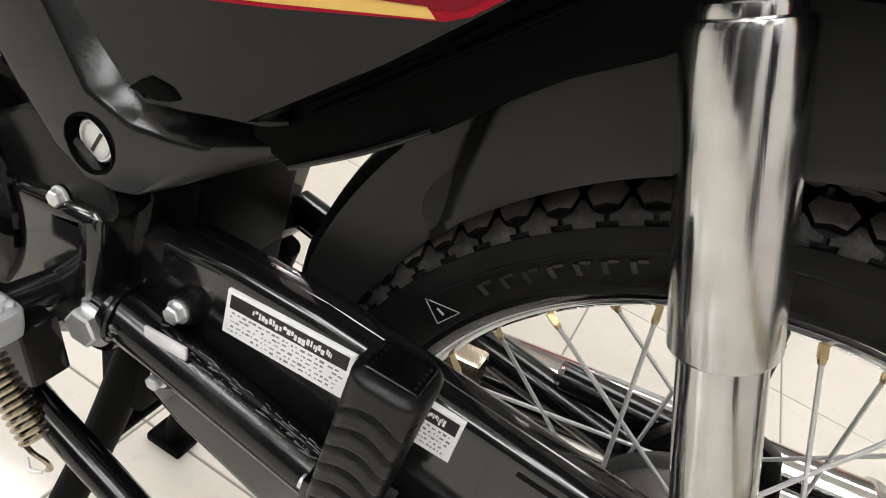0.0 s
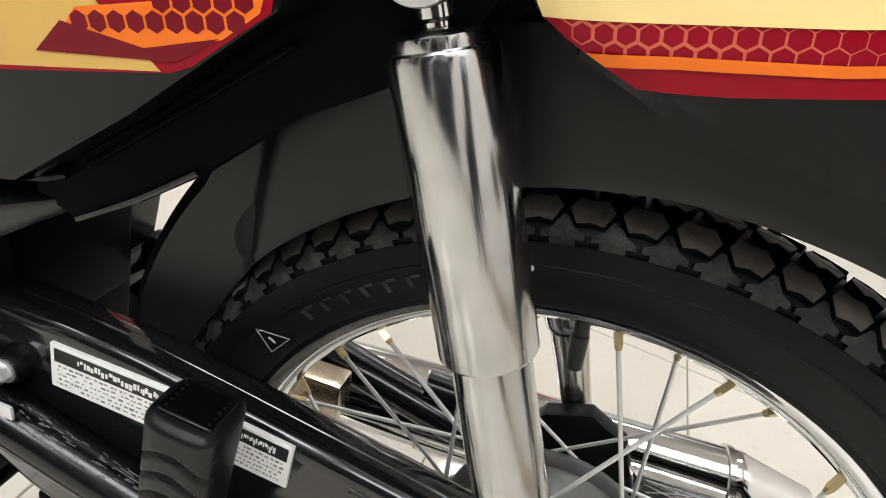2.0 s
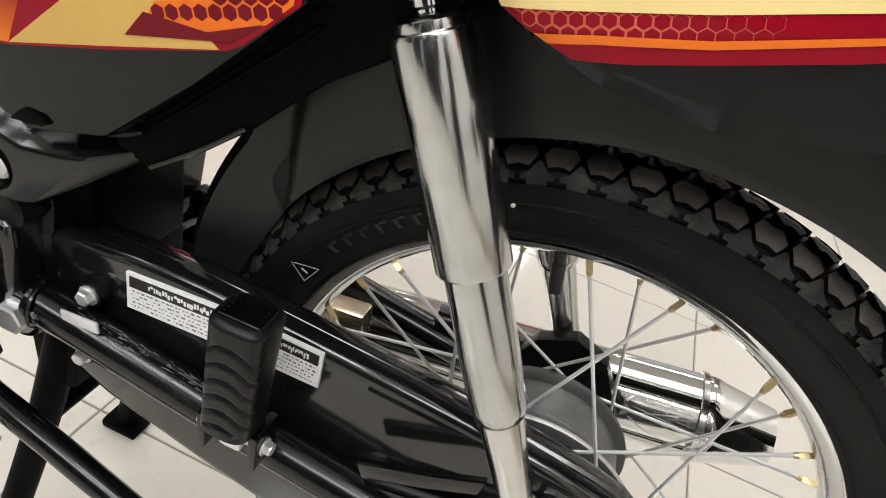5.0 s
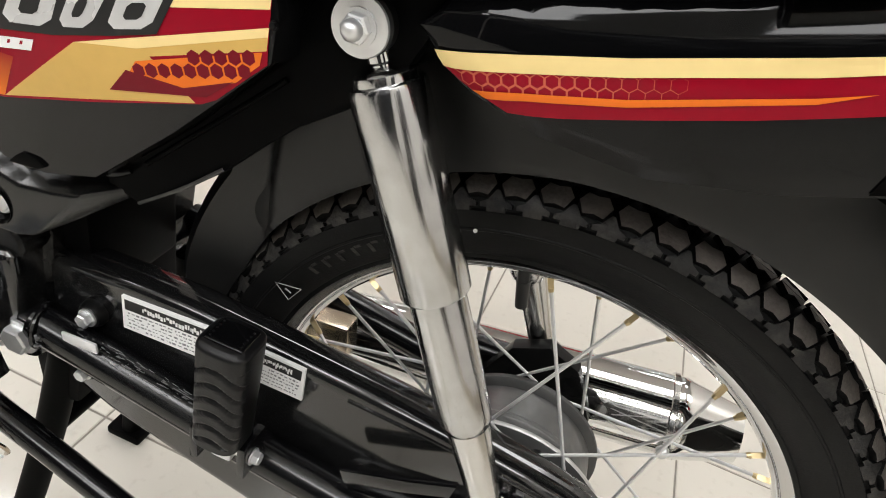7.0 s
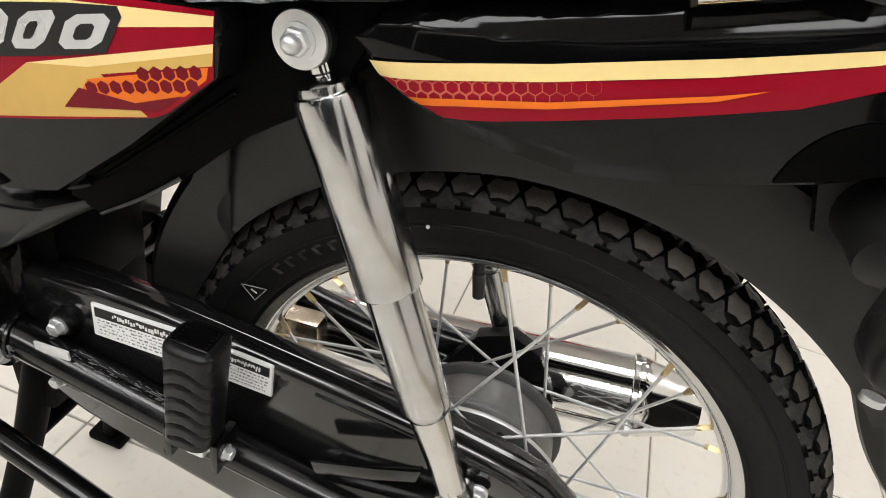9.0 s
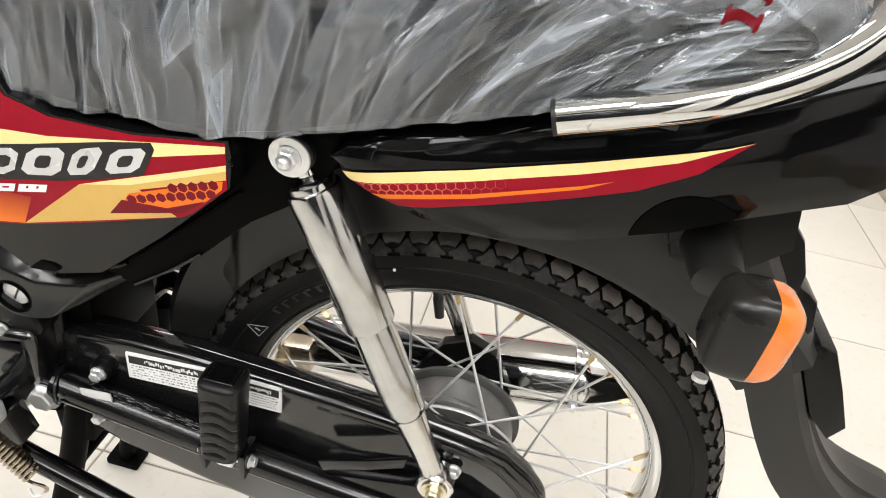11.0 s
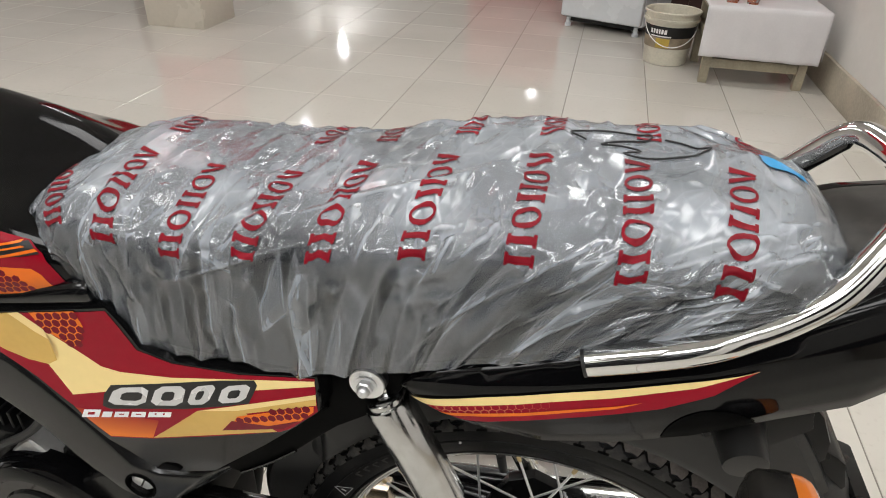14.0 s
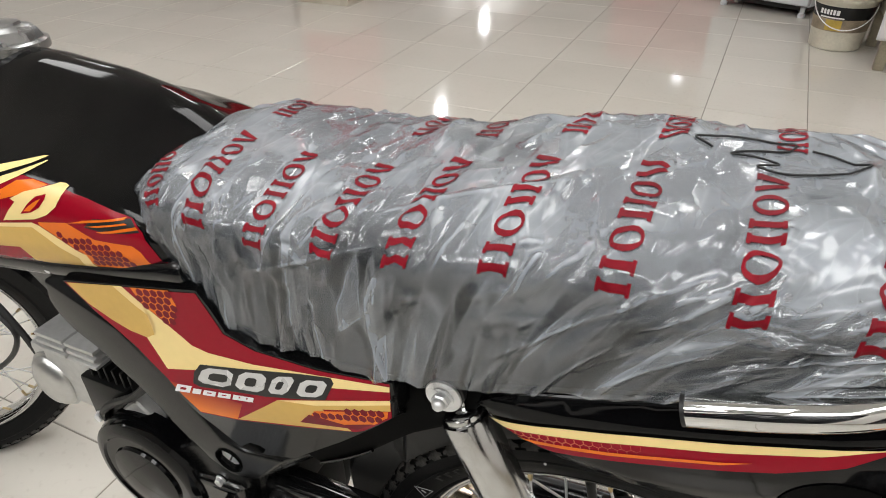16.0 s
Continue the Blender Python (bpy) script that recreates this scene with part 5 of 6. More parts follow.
DUSTY_BLACK = mat("dusty_black_plastic", (0.008, 0.008, 0.008), 0.3, vary=0.2, spec=0.35, dust=0.12, scale=25)


def indicator(s):
    """A turn signal lamp on its rubber stalk; s: -1 near, 1 far."""
    def rr(x, w, h, yc, zc, k=40, p=0.5):
        return [(x, yc + w * math.copysign(abs(math.cos(a)) ** p, math.cos(a)), zc + h * math.copysign(abs(math.sin(a)) ** p, math.sin(a))) for a in (2 * math.pi * i / k for i in range(k))]
    yc, zc = s * 0.128, 0.679
    w, h = 0.0218, 0.0318
    body = part("turn_signal", rings([rr(0.14, w * 0.6, h * 0.6, yc, zc), rr(0.143, w * 0.84, h * 0.84, yc, zc), rr(0.148, w * 0.96, h * 0.95, yc, zc), rr(0.16, w, h, yc, zc), rr(0.1685, w, h, yc, zc)]), DUSTY_BLACK, bike, "dusty black turn signal with an amber lens", 45)
    part("lens", rings([rr(0.1688, w * 0.99, h * 0.99, yc, zc), rr(0.176, w * 0.97, h * 0.97, yc, zc), rr(0.182, w * 0.9, h * 0.9, yc, zc), rr(0.1865, w * 0.74, h * 0.76, yc, zc), rr(0.1885, w * 0.5, h * 0.52, yc, zc), rr(0.1892, w * 0.2, h * 0.2, yc, zc)]), AMBER, body, "amber lens", 45)
    part("stalk", tube([(0.146, s * 0.05, 0.692), (0.147, s * 0.07, 0.69), (0.149, s * 0.092, 0.685)], [0.0215, 0.019, 0.0165], 20, 10), MATT_BLACK, body, "black rubber stalk")
    part("lens_screw", lathe([(0.0048, 0), (0.0048, 0.003), (0.003, 0.0036)], 14, along((0.14, yc + s * 0.028, zc - 0.022), (0.14, yc + s * 0.034, zc - 0.05))), ZINC, body)


indicator(-1), indicator(1)
part("signal_bracket", plate([(0.105, 0.72), (0.19, 0.74), (0.2, 0.70), (0.165, 0.665), (0.125, 0.672)], -0.058, 0.058, 0.004), SATIN_BLACK, bike, "black bracket under the tail")

# ---- tank ----
KX = [-0.372, -0.385, -0.40, -0.43, -0.47, -0.52, -0.6, -0.7, -0.8, -0.88, -0.93]
T_TOP = lambda x: float(np.interp(-x, [-k for k in KX], [0.805, 0.825, 0.838, 0.853, 0.867, 0.877, 0.884, 0.886, 0.876, 0.85, 0.82]))
T_LOW = lambda x: 0.7525 + 0.14 * (x + 0.37)
T_WID = lambda x: float(np.interp(-x, [-k for k in KX], [0.098, 0.106, 0.1115, 0.1165, 0.1215, 0.1265, 0.133, 0.135, 0.128, 0.11, 0.085]))
T_SHAPE = curve([0, 0.06, 0.2, 0.42, 0.5, 0.57, 0.64, 0.72, 0.8, 0.9, 0.96, 0.99, 1.0], [0.9, 0.965, 1.0, 0.99, 0.96, 0.9, 0.77, 0.57, 0.42, 0.26, 0.16, 0.08, 0.0])


def tank_y(x, z):
    lo, hi = T_LOW(x), T_TOP(x)
    return -T_WID(x) * T_SHAPE((z - lo) / (hi - lo))


def tank_mesh():
    us = [0, 0.03, 0.06, 0.1, 0.15, 0.2, 0.27, 0.34, 0.4, 0.46, 0.52, 0.58, 0.63, 0.68, 0.73, 0.78, 0.82, 0.86, 0.89, 0.92, 0.945, 0.965, 0.98, 0.992, 1.0]
    rows = []
    for x in np.linspace(KX[0], KX[-1], 70):
        lo, hi, w = T_LOW(x), T_TOP(x), T_WID(x)
        side = [(x, -w * T_SHAPE(u), lo + (hi - lo) * u) for u in us]
        rows.append(side + [(x, -y, z) for x, y, z in reversed(side[:-1])])
    return rings(rows)


tank = part("fuel_tank", tank_mesh(), TANK_BLACK, bike, "gloss black fuel tank with red and gold decals", 50)
def on_tank(name, polys, material, off, label=""):
    return stripes(name, polys, material, tank_y, tank, off, label, 0.005)


on_tank("red_field", [[(-0.607, 0.8), (-0.548, 0.813), (-0.527, 0.818), (-0.514, 0.817), (-0.474, 0.813), (-0.456, 0.81), (-0.434, 0.805), (-0.413, 0.8), (-0.402, 0.791), (-0.4, 0.787), (-0.386, 0.7575), (-0.457, 0.7445), (-0.523, 0.7345), (-0.56, 0.7295), (-0.594, 0.7245), (-0.66, 0.716)]], RED, 0.0006, "deep red field")
on_tank("orange_band", [[(-0.601, 0.789), (-0.546, 0.806), (-0.53, 0.815), (-0.515, 0.817), (-0.498, 0.815), (-0.526, 0.805), (-0.545, 0.799), (-0.606, 0.78)], [(-0.506, 0.785), (-0.474, 0.79), (-0.449, 0.778), (-0.413, 0.778), (-0.406, 0.773), (-0.398, 0.7575), (-0.463, 0.745), (-0.464, 0.76), (-0.505, 0.782)]], ORANGE, 0.0009, "orange band")
on_tank("gold_stripe", [[(-0.629, 0.755), (-0.555, 0.773), (-0.515, 0.783), (-0.508, 0.781), (-0.469, 0.757), (-0.472, 0.7425), (-0.524, 0.7345), (-0.533, 0.7385), (-0.541, 0.753), (-0.568, 0.749), (-0.651, 0.729)]], GOLD, 0.0012, "gold stripe")
on_tank("yellow_edge", [[(-0.627, 0.759), (-0.554, 0.776), (-0.512, 0.784), (-0.505, 0.782), (-0.464, 0.76), (-0.463, 0.745), (-0.475, 0.743), (-0.475, 0.754), (-0.514, 0.779), (-0.556, 0.772), (-0.629, 0.755)], [(-0.603, 0.813), (-0.559, 0.821), (-0.52, 0.829), (-0.516, 0.829), (-0.526, 0.825), (-0.553, 0.817), (-0.6, 0.807)], [(-0.599, 0.8), (-0.55, 0.815), (-0.534, 0.82), (-0.514, 0.827), (-0.513, 0.8265), (-0.527, 0.819), (-0.547, 0.81), (-0.6, 0.793)]], YELLOW, 0.0015, "bright yellow edge and pointed stripes")
on_tank("slanted_mark", [[(-0.532, 0.802), (-0.518, 0.809), (-0.488, 0.817), (-0.482, 0.817), (-0.478, 0.816), (-0.483, 0.802), (-0.493, 0.794), (-0.507, 0.788), (-0.546, 0.78), (-0.527, 0.8)]], YELLOW, 0.0015, "rounded gold slanted mark")
on_tank("mark_slot", [[(-0.521, 0.791), (-0.512, 0.801), (-0.505, 0.807), (-0.495, 0.81), (-0.495, 0.806), (-0.5, 0.799), (-0.509, 0.794)]], RED, 0.0018)
on_tank("mark_core", [[(-0.517, 0.794), (-0.51, 0.8), (-0.502, 0.805), (-0.499, 0.806), (-0.504, 0.8), (-0.51, 0.795)]], ORANGE, 0.0021)
on_tank("bar_ground", [[(-0.447, 0.797), (-0.414, 0.8), (-0.404, 0.791), (-0.416, 0.789), (-0.437, 0.787), (-0.456, 0.789)]], INK, 0.0012, "black ground of the speed bars")
for bar in ([(-0.474, 0.79), (-0.455, 0.795), (-0.417, 0.801), (-0.419, 0.799), (-0.455, 0.793)], [(-0.455, 0.79), (-0.418, 0.797), (-0.415, 0.796), (-0.442, 0.791)], [(-0.445, 0.7865), (-0.408, 0.795), (-0.405, 0.793), (-0.438, 0.786)]):
    on_tank("speed_bar", [bar], ORANGE, 0.0016, "orange speed bar")
HEX4 = [(-0.493, 0.777), (-0.454, 0.777), (-0.43, 0.773), (-0.413, 0.757), (-0.459, 0.747), (-0.462, 0.761)]
tagged(on_tank("honeycomb", hexes(-0.5, -0.395, 0.74, 0.79, 0.0066, 0.15, inside(HEX4)), DARKRED, 0.0013, "dark red honeycomb cells"), kind="stuff")
part("filler_cap", merged(lathe([(0.031, 0), (0.032, 0.004), (0.029, 0.011), (0.027, 0.014), (0.016, 0.0175), (0.015, 0.02), (0.005, 0.021)], 8, Matrix.Translation((-0.662, 0.006, 0.884))), lathe([(0.036, -0.006), (0.036, 0.002), (0.033, 0.004)], 40, Matrix.Translation((-0.662, 0.006, 0.884)))), mat("dull_cap_metal", (0.3, 0.3, 0.3), 0.3, 0.9, vary=0.2), tank, "cast metal filler cap", 25)

# ---- engine ----
engine = part("engine", merged(plate([(-0.60, 0.40), (-0.585, 0.455), (-0.55, 0.49), (-0.49, 0.515), (-0.40, 0.525), (-0.365, 0.485), (-0.375, 0.40), (-0.43, 0.345), (-0.54, 0.335)], -0.085, 0.095, 0.012, 3)), SATIN_BLACK, bike, "black and bare alloy horizontal single-cylinder engine")


def generator_cover():
    prof = [(0.081, 0), (0.081, 0.02), (0.078, 0.028), (0.07, 0.032), (0.064, 0.0325), (0.062, 0.0305), (0.048, 0.0305), (0.046, 0.0335), (0.03, 0.036), (0.01, 0.0365)]
    return lathe(prof, 56, along((-0.509, -0.088, 0.438), (-0.509, -0.3, 0.438)))


part("generator_cover", generator_cover(), GLOSS_BLACK, engine, "round gloss black engine cover")
part("sprocket_cover", plate([(-0.50, 0.455), (-0.47, 0.4635), (-0.439, 0.4715), (-0.408, 0.4755), (-0.3785, 0.4795), (-0.374, 0.475), (-0.3745, 0.45), (-0.377, 0.42), (-0.384, 0.395), (-0.40, 0.375), (-0.45, 0.368), (-0.50, 0.38)], -0.112, 0.0, 0.011, 4), CASE_BLACK, engine, "gloss black angular sprocket cover")
part("gear_case", plate(soft([(-0.46, 0.50), (-0.42, 0.522), (-0.375, 0.50), (-0.37, 0.475), (-0.41, 0.462), (-0.45, 0.468)]), -0.105, -0.075, 0.006, 3), SATIN_BLACK, engine)
for x, z in ((-0.466, 0.489), (-0.405, 0.475)):
    bolt("case_bolt", (x, -0.106, z), 0.0052, 0.006, engine)
part("barrel", box(-0.615, -0.52, -0.072, 0.075, 0.458, 0.545, 0.008), SATIN_BLACK, engine, "black finned barrel")
for k in range(6):
    part("fin", box(-0.598 + 0.0125 * k, -0.594 + 0.0125 * k, -0.084, 0.088, 0.45, 0.556, 0.0015), SATIN_BLACK, engine)
part("cylinder_head", merged(box(-0.722, -0.63, -0.074, 0.08, 0.452, 0.535, 0.01), box(-0.685, -0.607, -0.08, 0.08, 0.462, 0.552, 0.006), box(-0.655, -0.585, -0.066, 0.07, 0.545, 0.582, 0.004)), ALLOY, engine, "bare cast aluminium cylinder head")
for k in range(3):
    for x in (-0.668, -0.6195):
        part("head_fin", box(x + 0.002 * k, x + 0.045 + 0.002 * k, -0.09, 0.09, 0.554 + 0.0115 * k, 0.5595 + 0.0115 * k, 0.0018), ALLOY, engine)
part("round_cover", lathe([(0.042, 0), (0.042, 0.005), (0.038, 0.007), (0.0365, 0.011), (0.03, 0.016), (0.016, 0.02), (0.004, 0.0208)], 40, along((-0.687, -0.072, 0.486), (-0.687, -0.3, 0.486)) @ Matrix.Diagonal((0.9, 1.0, 1, 1))), mat("buffed_aluminium", (0.55, 0.55, 0.54), 0.32, 0.9, vary=0.12, bump=0.05, bump_scale=200, dust=0.05), engine, "domed alloy cam cover")
part("barrel_shroud", box(-0.612, -0.54, -0.09, -0.07, 0.462, 0.534, 0.004), SATIN_BLACK, engine, "black shroud on the barrel's side")
bolt("head_bolt", (-0.6, -0.09, 0.473), 0.006, 0.007, engine)
part("inlet_pipe", tube([(-0.54, -0.03, 0.58), (-0.5, -0.045, 0.6), (-0.455, -0.05, 0.61), (-0.42, -0.05, 0.60)], 0.022, 16, 16), ALLOY, engine, "alloy inlet pipe")
part("crankcase_top", plate(soft([(-0.565, 0.492), (-0.527, 0.531), (-0.512, 0.527), (-0.49, 0.5), (-0.5, 0.475), (-0.545, 0.468)]), -0.095, -0.04, 0.006, 3), ALLOY, engine, "bare alloy crankcase top")
part("cable", tube([(-0.70, -0.06, 0.70), (-0.755, -0.068, 0.63), (-0.776, -0.07, 0.601), (-0.751, -0.07, 0.574), (-0.729, -0.07, 0.541), (-0.714, -0.07, 0.507)], 0.0042, 8, 40), INK, bike, "black control cable")
part("cable", tube([(-0.86, -0.06, 0.66), (-0.79, -0.07, 0.59), (-0.761, -0.07, 0.558), (-0.746, -0.07, 0.54), (-0.751, -0.07, 0.519), (-0.779, -0.07, 0.485), (-0.825, -0.07, 0.447), (-0.884, -0.065, 0.408)], 0.0036, 8, 40), INK, bike)
part("cable", tube([(-0.585, -0.09, 0.46), (-0.583, -0.096, 0.49), (-0.555, -0.1, 0.52), (-0.5, -0.1, 0.56), (-0.46, -0.09, 0.61)], 0.0048, 8, 30), INK, bike)
part("exhaust_header", tube([(-0.69, 0.02, 0.46), (-0.69, 0.05, 0.38), (-0.62, 0.11, 0.31), (-0.45, 0.13, 0.285), (-0.3, 0.135, 0.29), (-0.2, 0.137, 0.303)], 0.014, 16, 40), CHROME, bike, "chrome exhaust pipe")

# ---- silencer on the far side ----
A, B = Vector((-0.3, 0.138, 0.292)), Vector((0.19, 0.14, 0.366))
muffler = part("silencer", lathe([(0.014, -0.01), (0.018, 0.0), (0.034, 0.06), (0.039, 0.1), (0.0402, 0.2), (0.0402, 0.442), (0.041, 0.444), (0.041, 0.45), (0.039, 0.455), (0.034, 0.475), (0.027, 0.503), (0.014, 0.505)], 48, along(A, B)), SILENCER, bike, "chrome cigar-shaped silencer")
part("heat_shield", tube([(-0.26, 0.095, 0.318), (-0.1, 0.098, 0.342), (0.0, 0.099, 0.352)], 0.0135, 12, 16), FRAME_BLACK, muffler, "black guard bar")
part("clamp", lathe([(0.0412, 0), (0.0428, 0.001), (0.0428, 0.006), (0.0412, 0.007)], 40, along(A + (B - A).normalized() * 0.435, B)), BRUSHED, muffler, "steel clamp band")
bolt("clamp_bolt", (0.133, 0.097, 0.352), 0.005, 0.008, muffler)
part("hanger", tube([(0.02, 0.1, 0.385), (-0.05, 0.1, 0.382), (-0.12, 0.09, 0.385)], 0.014, 12, 12), FRAME_BLACK, muffler)
part("brake_rod", rod((-0.30, 0.06, 0.345), (0.03, 0.06, 0.315), 0.003, seg=8), ZINC, bike, "thin brake rod")
part("brake_panel", lathe([(0.06, 0), (0.06, 0.006), (0.02, 0.012), (0.01, 0.03)], 40, along((0, 0.038, 0.355), (0, 0.2, 0.355))), ALLOY, bike, "alloy brake panel")
part("axle", merged(rod((0, -0.1, 0.355), (0, 0.11, 0.355), 0.008, seg=16), hexbolt((0, -0.1, 0.355), 0.012, 0.01), hexbolt((0, 0.105, 0.355), 0.012, 0.01, (0, 1, 0))), ZINC, bike, "rear axle with nuts")
part("torque_box", moved(box(-0.045, 0.045, -0.012, 0.012, -0.018, 0.018, 0.004), pose(-0.215, 0.05, 0.372, 0, -6, 0)), SPRING, bike, "passivated brake adjuster block")

# ---- stands and rider's peg ----
part("centre_stand", merged(tube([(-0.37, -0.075, 0.375), (-0.395, -0.09, 0.25), (-0.44, -0.115, 0.07), (-0.452, -0.122, 0.012)], 0.0135, 14, 16), tube([(-0.37, 0.075, 0.375), (-0.40, 0.085, 0.25), (-0.465, 0.095, 0.07), (-0.478, 0.098, 0.012)], 0.0135, 14, 16), rod((-0.40, -0.09, 0.25), (-0.40, 0.09, 0.25), 0.01), box(-0.48, -0.43, -0.14, -0.105, 0, 0.014, 0.004), box(-0.505, -0.455, 0.08, 0.115, 0, 0.014, 0.004), plate([(-0.40, 0.38), (-0.35, 0.365), (-0.36, 0.31), (-0.395, 0.30)], -0.085, -0.06, 0.004)), DULL_BLACK, bike, "black steel centre stand, lowered")
stand = part("side_stand", merged(tube([(-0.43, -0.132, 0.365), (-0.395, -0.138, 0.351), (-0.314, -0.14, 0.319), (-0.2, -0.142, 0.272), (-0.12, -0.143, 0.242)], 0.0105, 14, 20), plate([(-0.13, 0.255), (-0.09, 0.24), (-0.085, 0.225), (-0.12, 0.228)], -0.165, -0.125, 0.002)), FRAME_BLACK, bike, "black side stand folded back")


def coil(a, b, r, wire, turns):
    m = along(a, b)
    L = (Vector(b) - Vector(a)).length
    pts = [m @ Vector((r * math.cos(t), r * math.sin(t), L * t / (2 * math.pi * turns))) for t in np.linspace(0, 2 * math.pi * turns, turns * 12)]
    return tube(pts, wire, 6)


part("return_spring", merged(coil((-0.4245, -0.15, 0.398), (-0.372, -0.15, 0.337), 0.0092, 0.0017, 17), tube([(-0.374, -0.1585, 0.34), (-0.367, -0.158, 0.336), (-0.3605, -0.155, 0.33), (-0.3605, -0.152, 0.32), (-0.366, -0.15, 0.312)], 0.0017, 6, 16)), SPRING, stand, "coiled return spring")
part("hook_wire", tube([(-0.384, -0.15, 0.309), (-0.379, -0.152, 0.303), (-0.371, -0.15, 0.305)], 0.0014, 6, 12), WHITE, stand)
rp = part("rider_peg", box(-0.45, -0.38, -0.205, -0.146, 0.412, 0.436, 0.007, 3), mat("light_grey_rubber", (0.42, 0.44, 0.46), 0.5, vary=0.15, bump=0.1), bike, "light grey chequered foot-rest rubber")
bumps = bmesh.new()
for i in range(11):
    for j in range(9):
        bumps = merged(bumps, moved(box(-0.0021, 0.0021, -0.0021, 0.0021, 0, 0.0014, 0.0006, 1), pose(-0.4435 + 0.0058 * i, -0.1985 + 0.0058 * j, 0.4355, 0, 0, 45)))
part("chequer", bumps, rp.data.materials[0], rp)
part("peg_bar", merged(rod((-0.405, -0.15, 0.418), (-0.405, 0.1, 0.39), 0.011), plate([(-0.43, 0.41), (-0.385, 0.412), (-0.375, 0.378), (-0.40, 0.36), (-0.425, 0.372)], -0.15, -0.125, 0.003)), FRAME_BLACK, rp, "black foot-rest bar")
part("down_bracket", merged(plate([(-0.62, 0.71), (-0.57, 0.72), (-0.56, 0.66), (-0.60, 0.62), (-0.66, 0.62), (-0.70, 0.66)], -0.06, 0.06, 0.006), tube([(-0.62, 0, 0.70), (-0.8, 0, 0.78), (-0.92, 0, 0.88)], 0.035, 14, 12)), FRAME_BLACK, bike, "black frame spine")

# front wheel with its mudguard, steered to the left
FRONT = Vector((-1.24, 0, 0.28))
front = wheel(bike, "front_wheel", FRONT, 2)
STEER = pose(*FRONT, 0, 0, 36) @ pose(*-FRONT)
front.matrix_basis = STEER


def front_mudguard():
    """A rolled arch over the upper half of the wheel, with turned-down sides."""
    section = [(0.262, -0.052), (0.285, -0.05), (0.299, -0.036), (0.304, 0.0), (0.299, 0.036), (0.285, 0.05), (0.262, 0.052), (0.26, 0.049), (0.296, 0.0), (0.26, -0.049)]
    return rings([[polar(r, d, y, FRONT) for r, y in section] for d in range(-100, 101, 5)], closed=True)


mudguard = part("front_mudguard", front_mudguard(), GLOSS_BLACK, bike, "gloss black front mudguard")
mudguard.matrix_basis = STEER
part("front_axle_fork", merged(tube([STEER @ Vector((-1.24, -0.075, 0.28)), (-1.1, -0.08, 0.6), (-1.02, -0.085, 0.85)], 0.018, 12, 10), tube([STEER @ Vector((-1.24, 0.075, 0.28)), (-1.1, 0.08, 0.6), (-1.02, 0.085, 0.85)], 0.018, 12, 10), rod(STEER @ Vector((-1.24, -0.085, 0.28)), STEER @ Vector((-1.24, 0.085, 0.28)), 0.008), box(-1.05, -0.93, -0.1, 0.1, 0.82, 0.88, 0.01)), CHROME, bike, "chrome front fork")


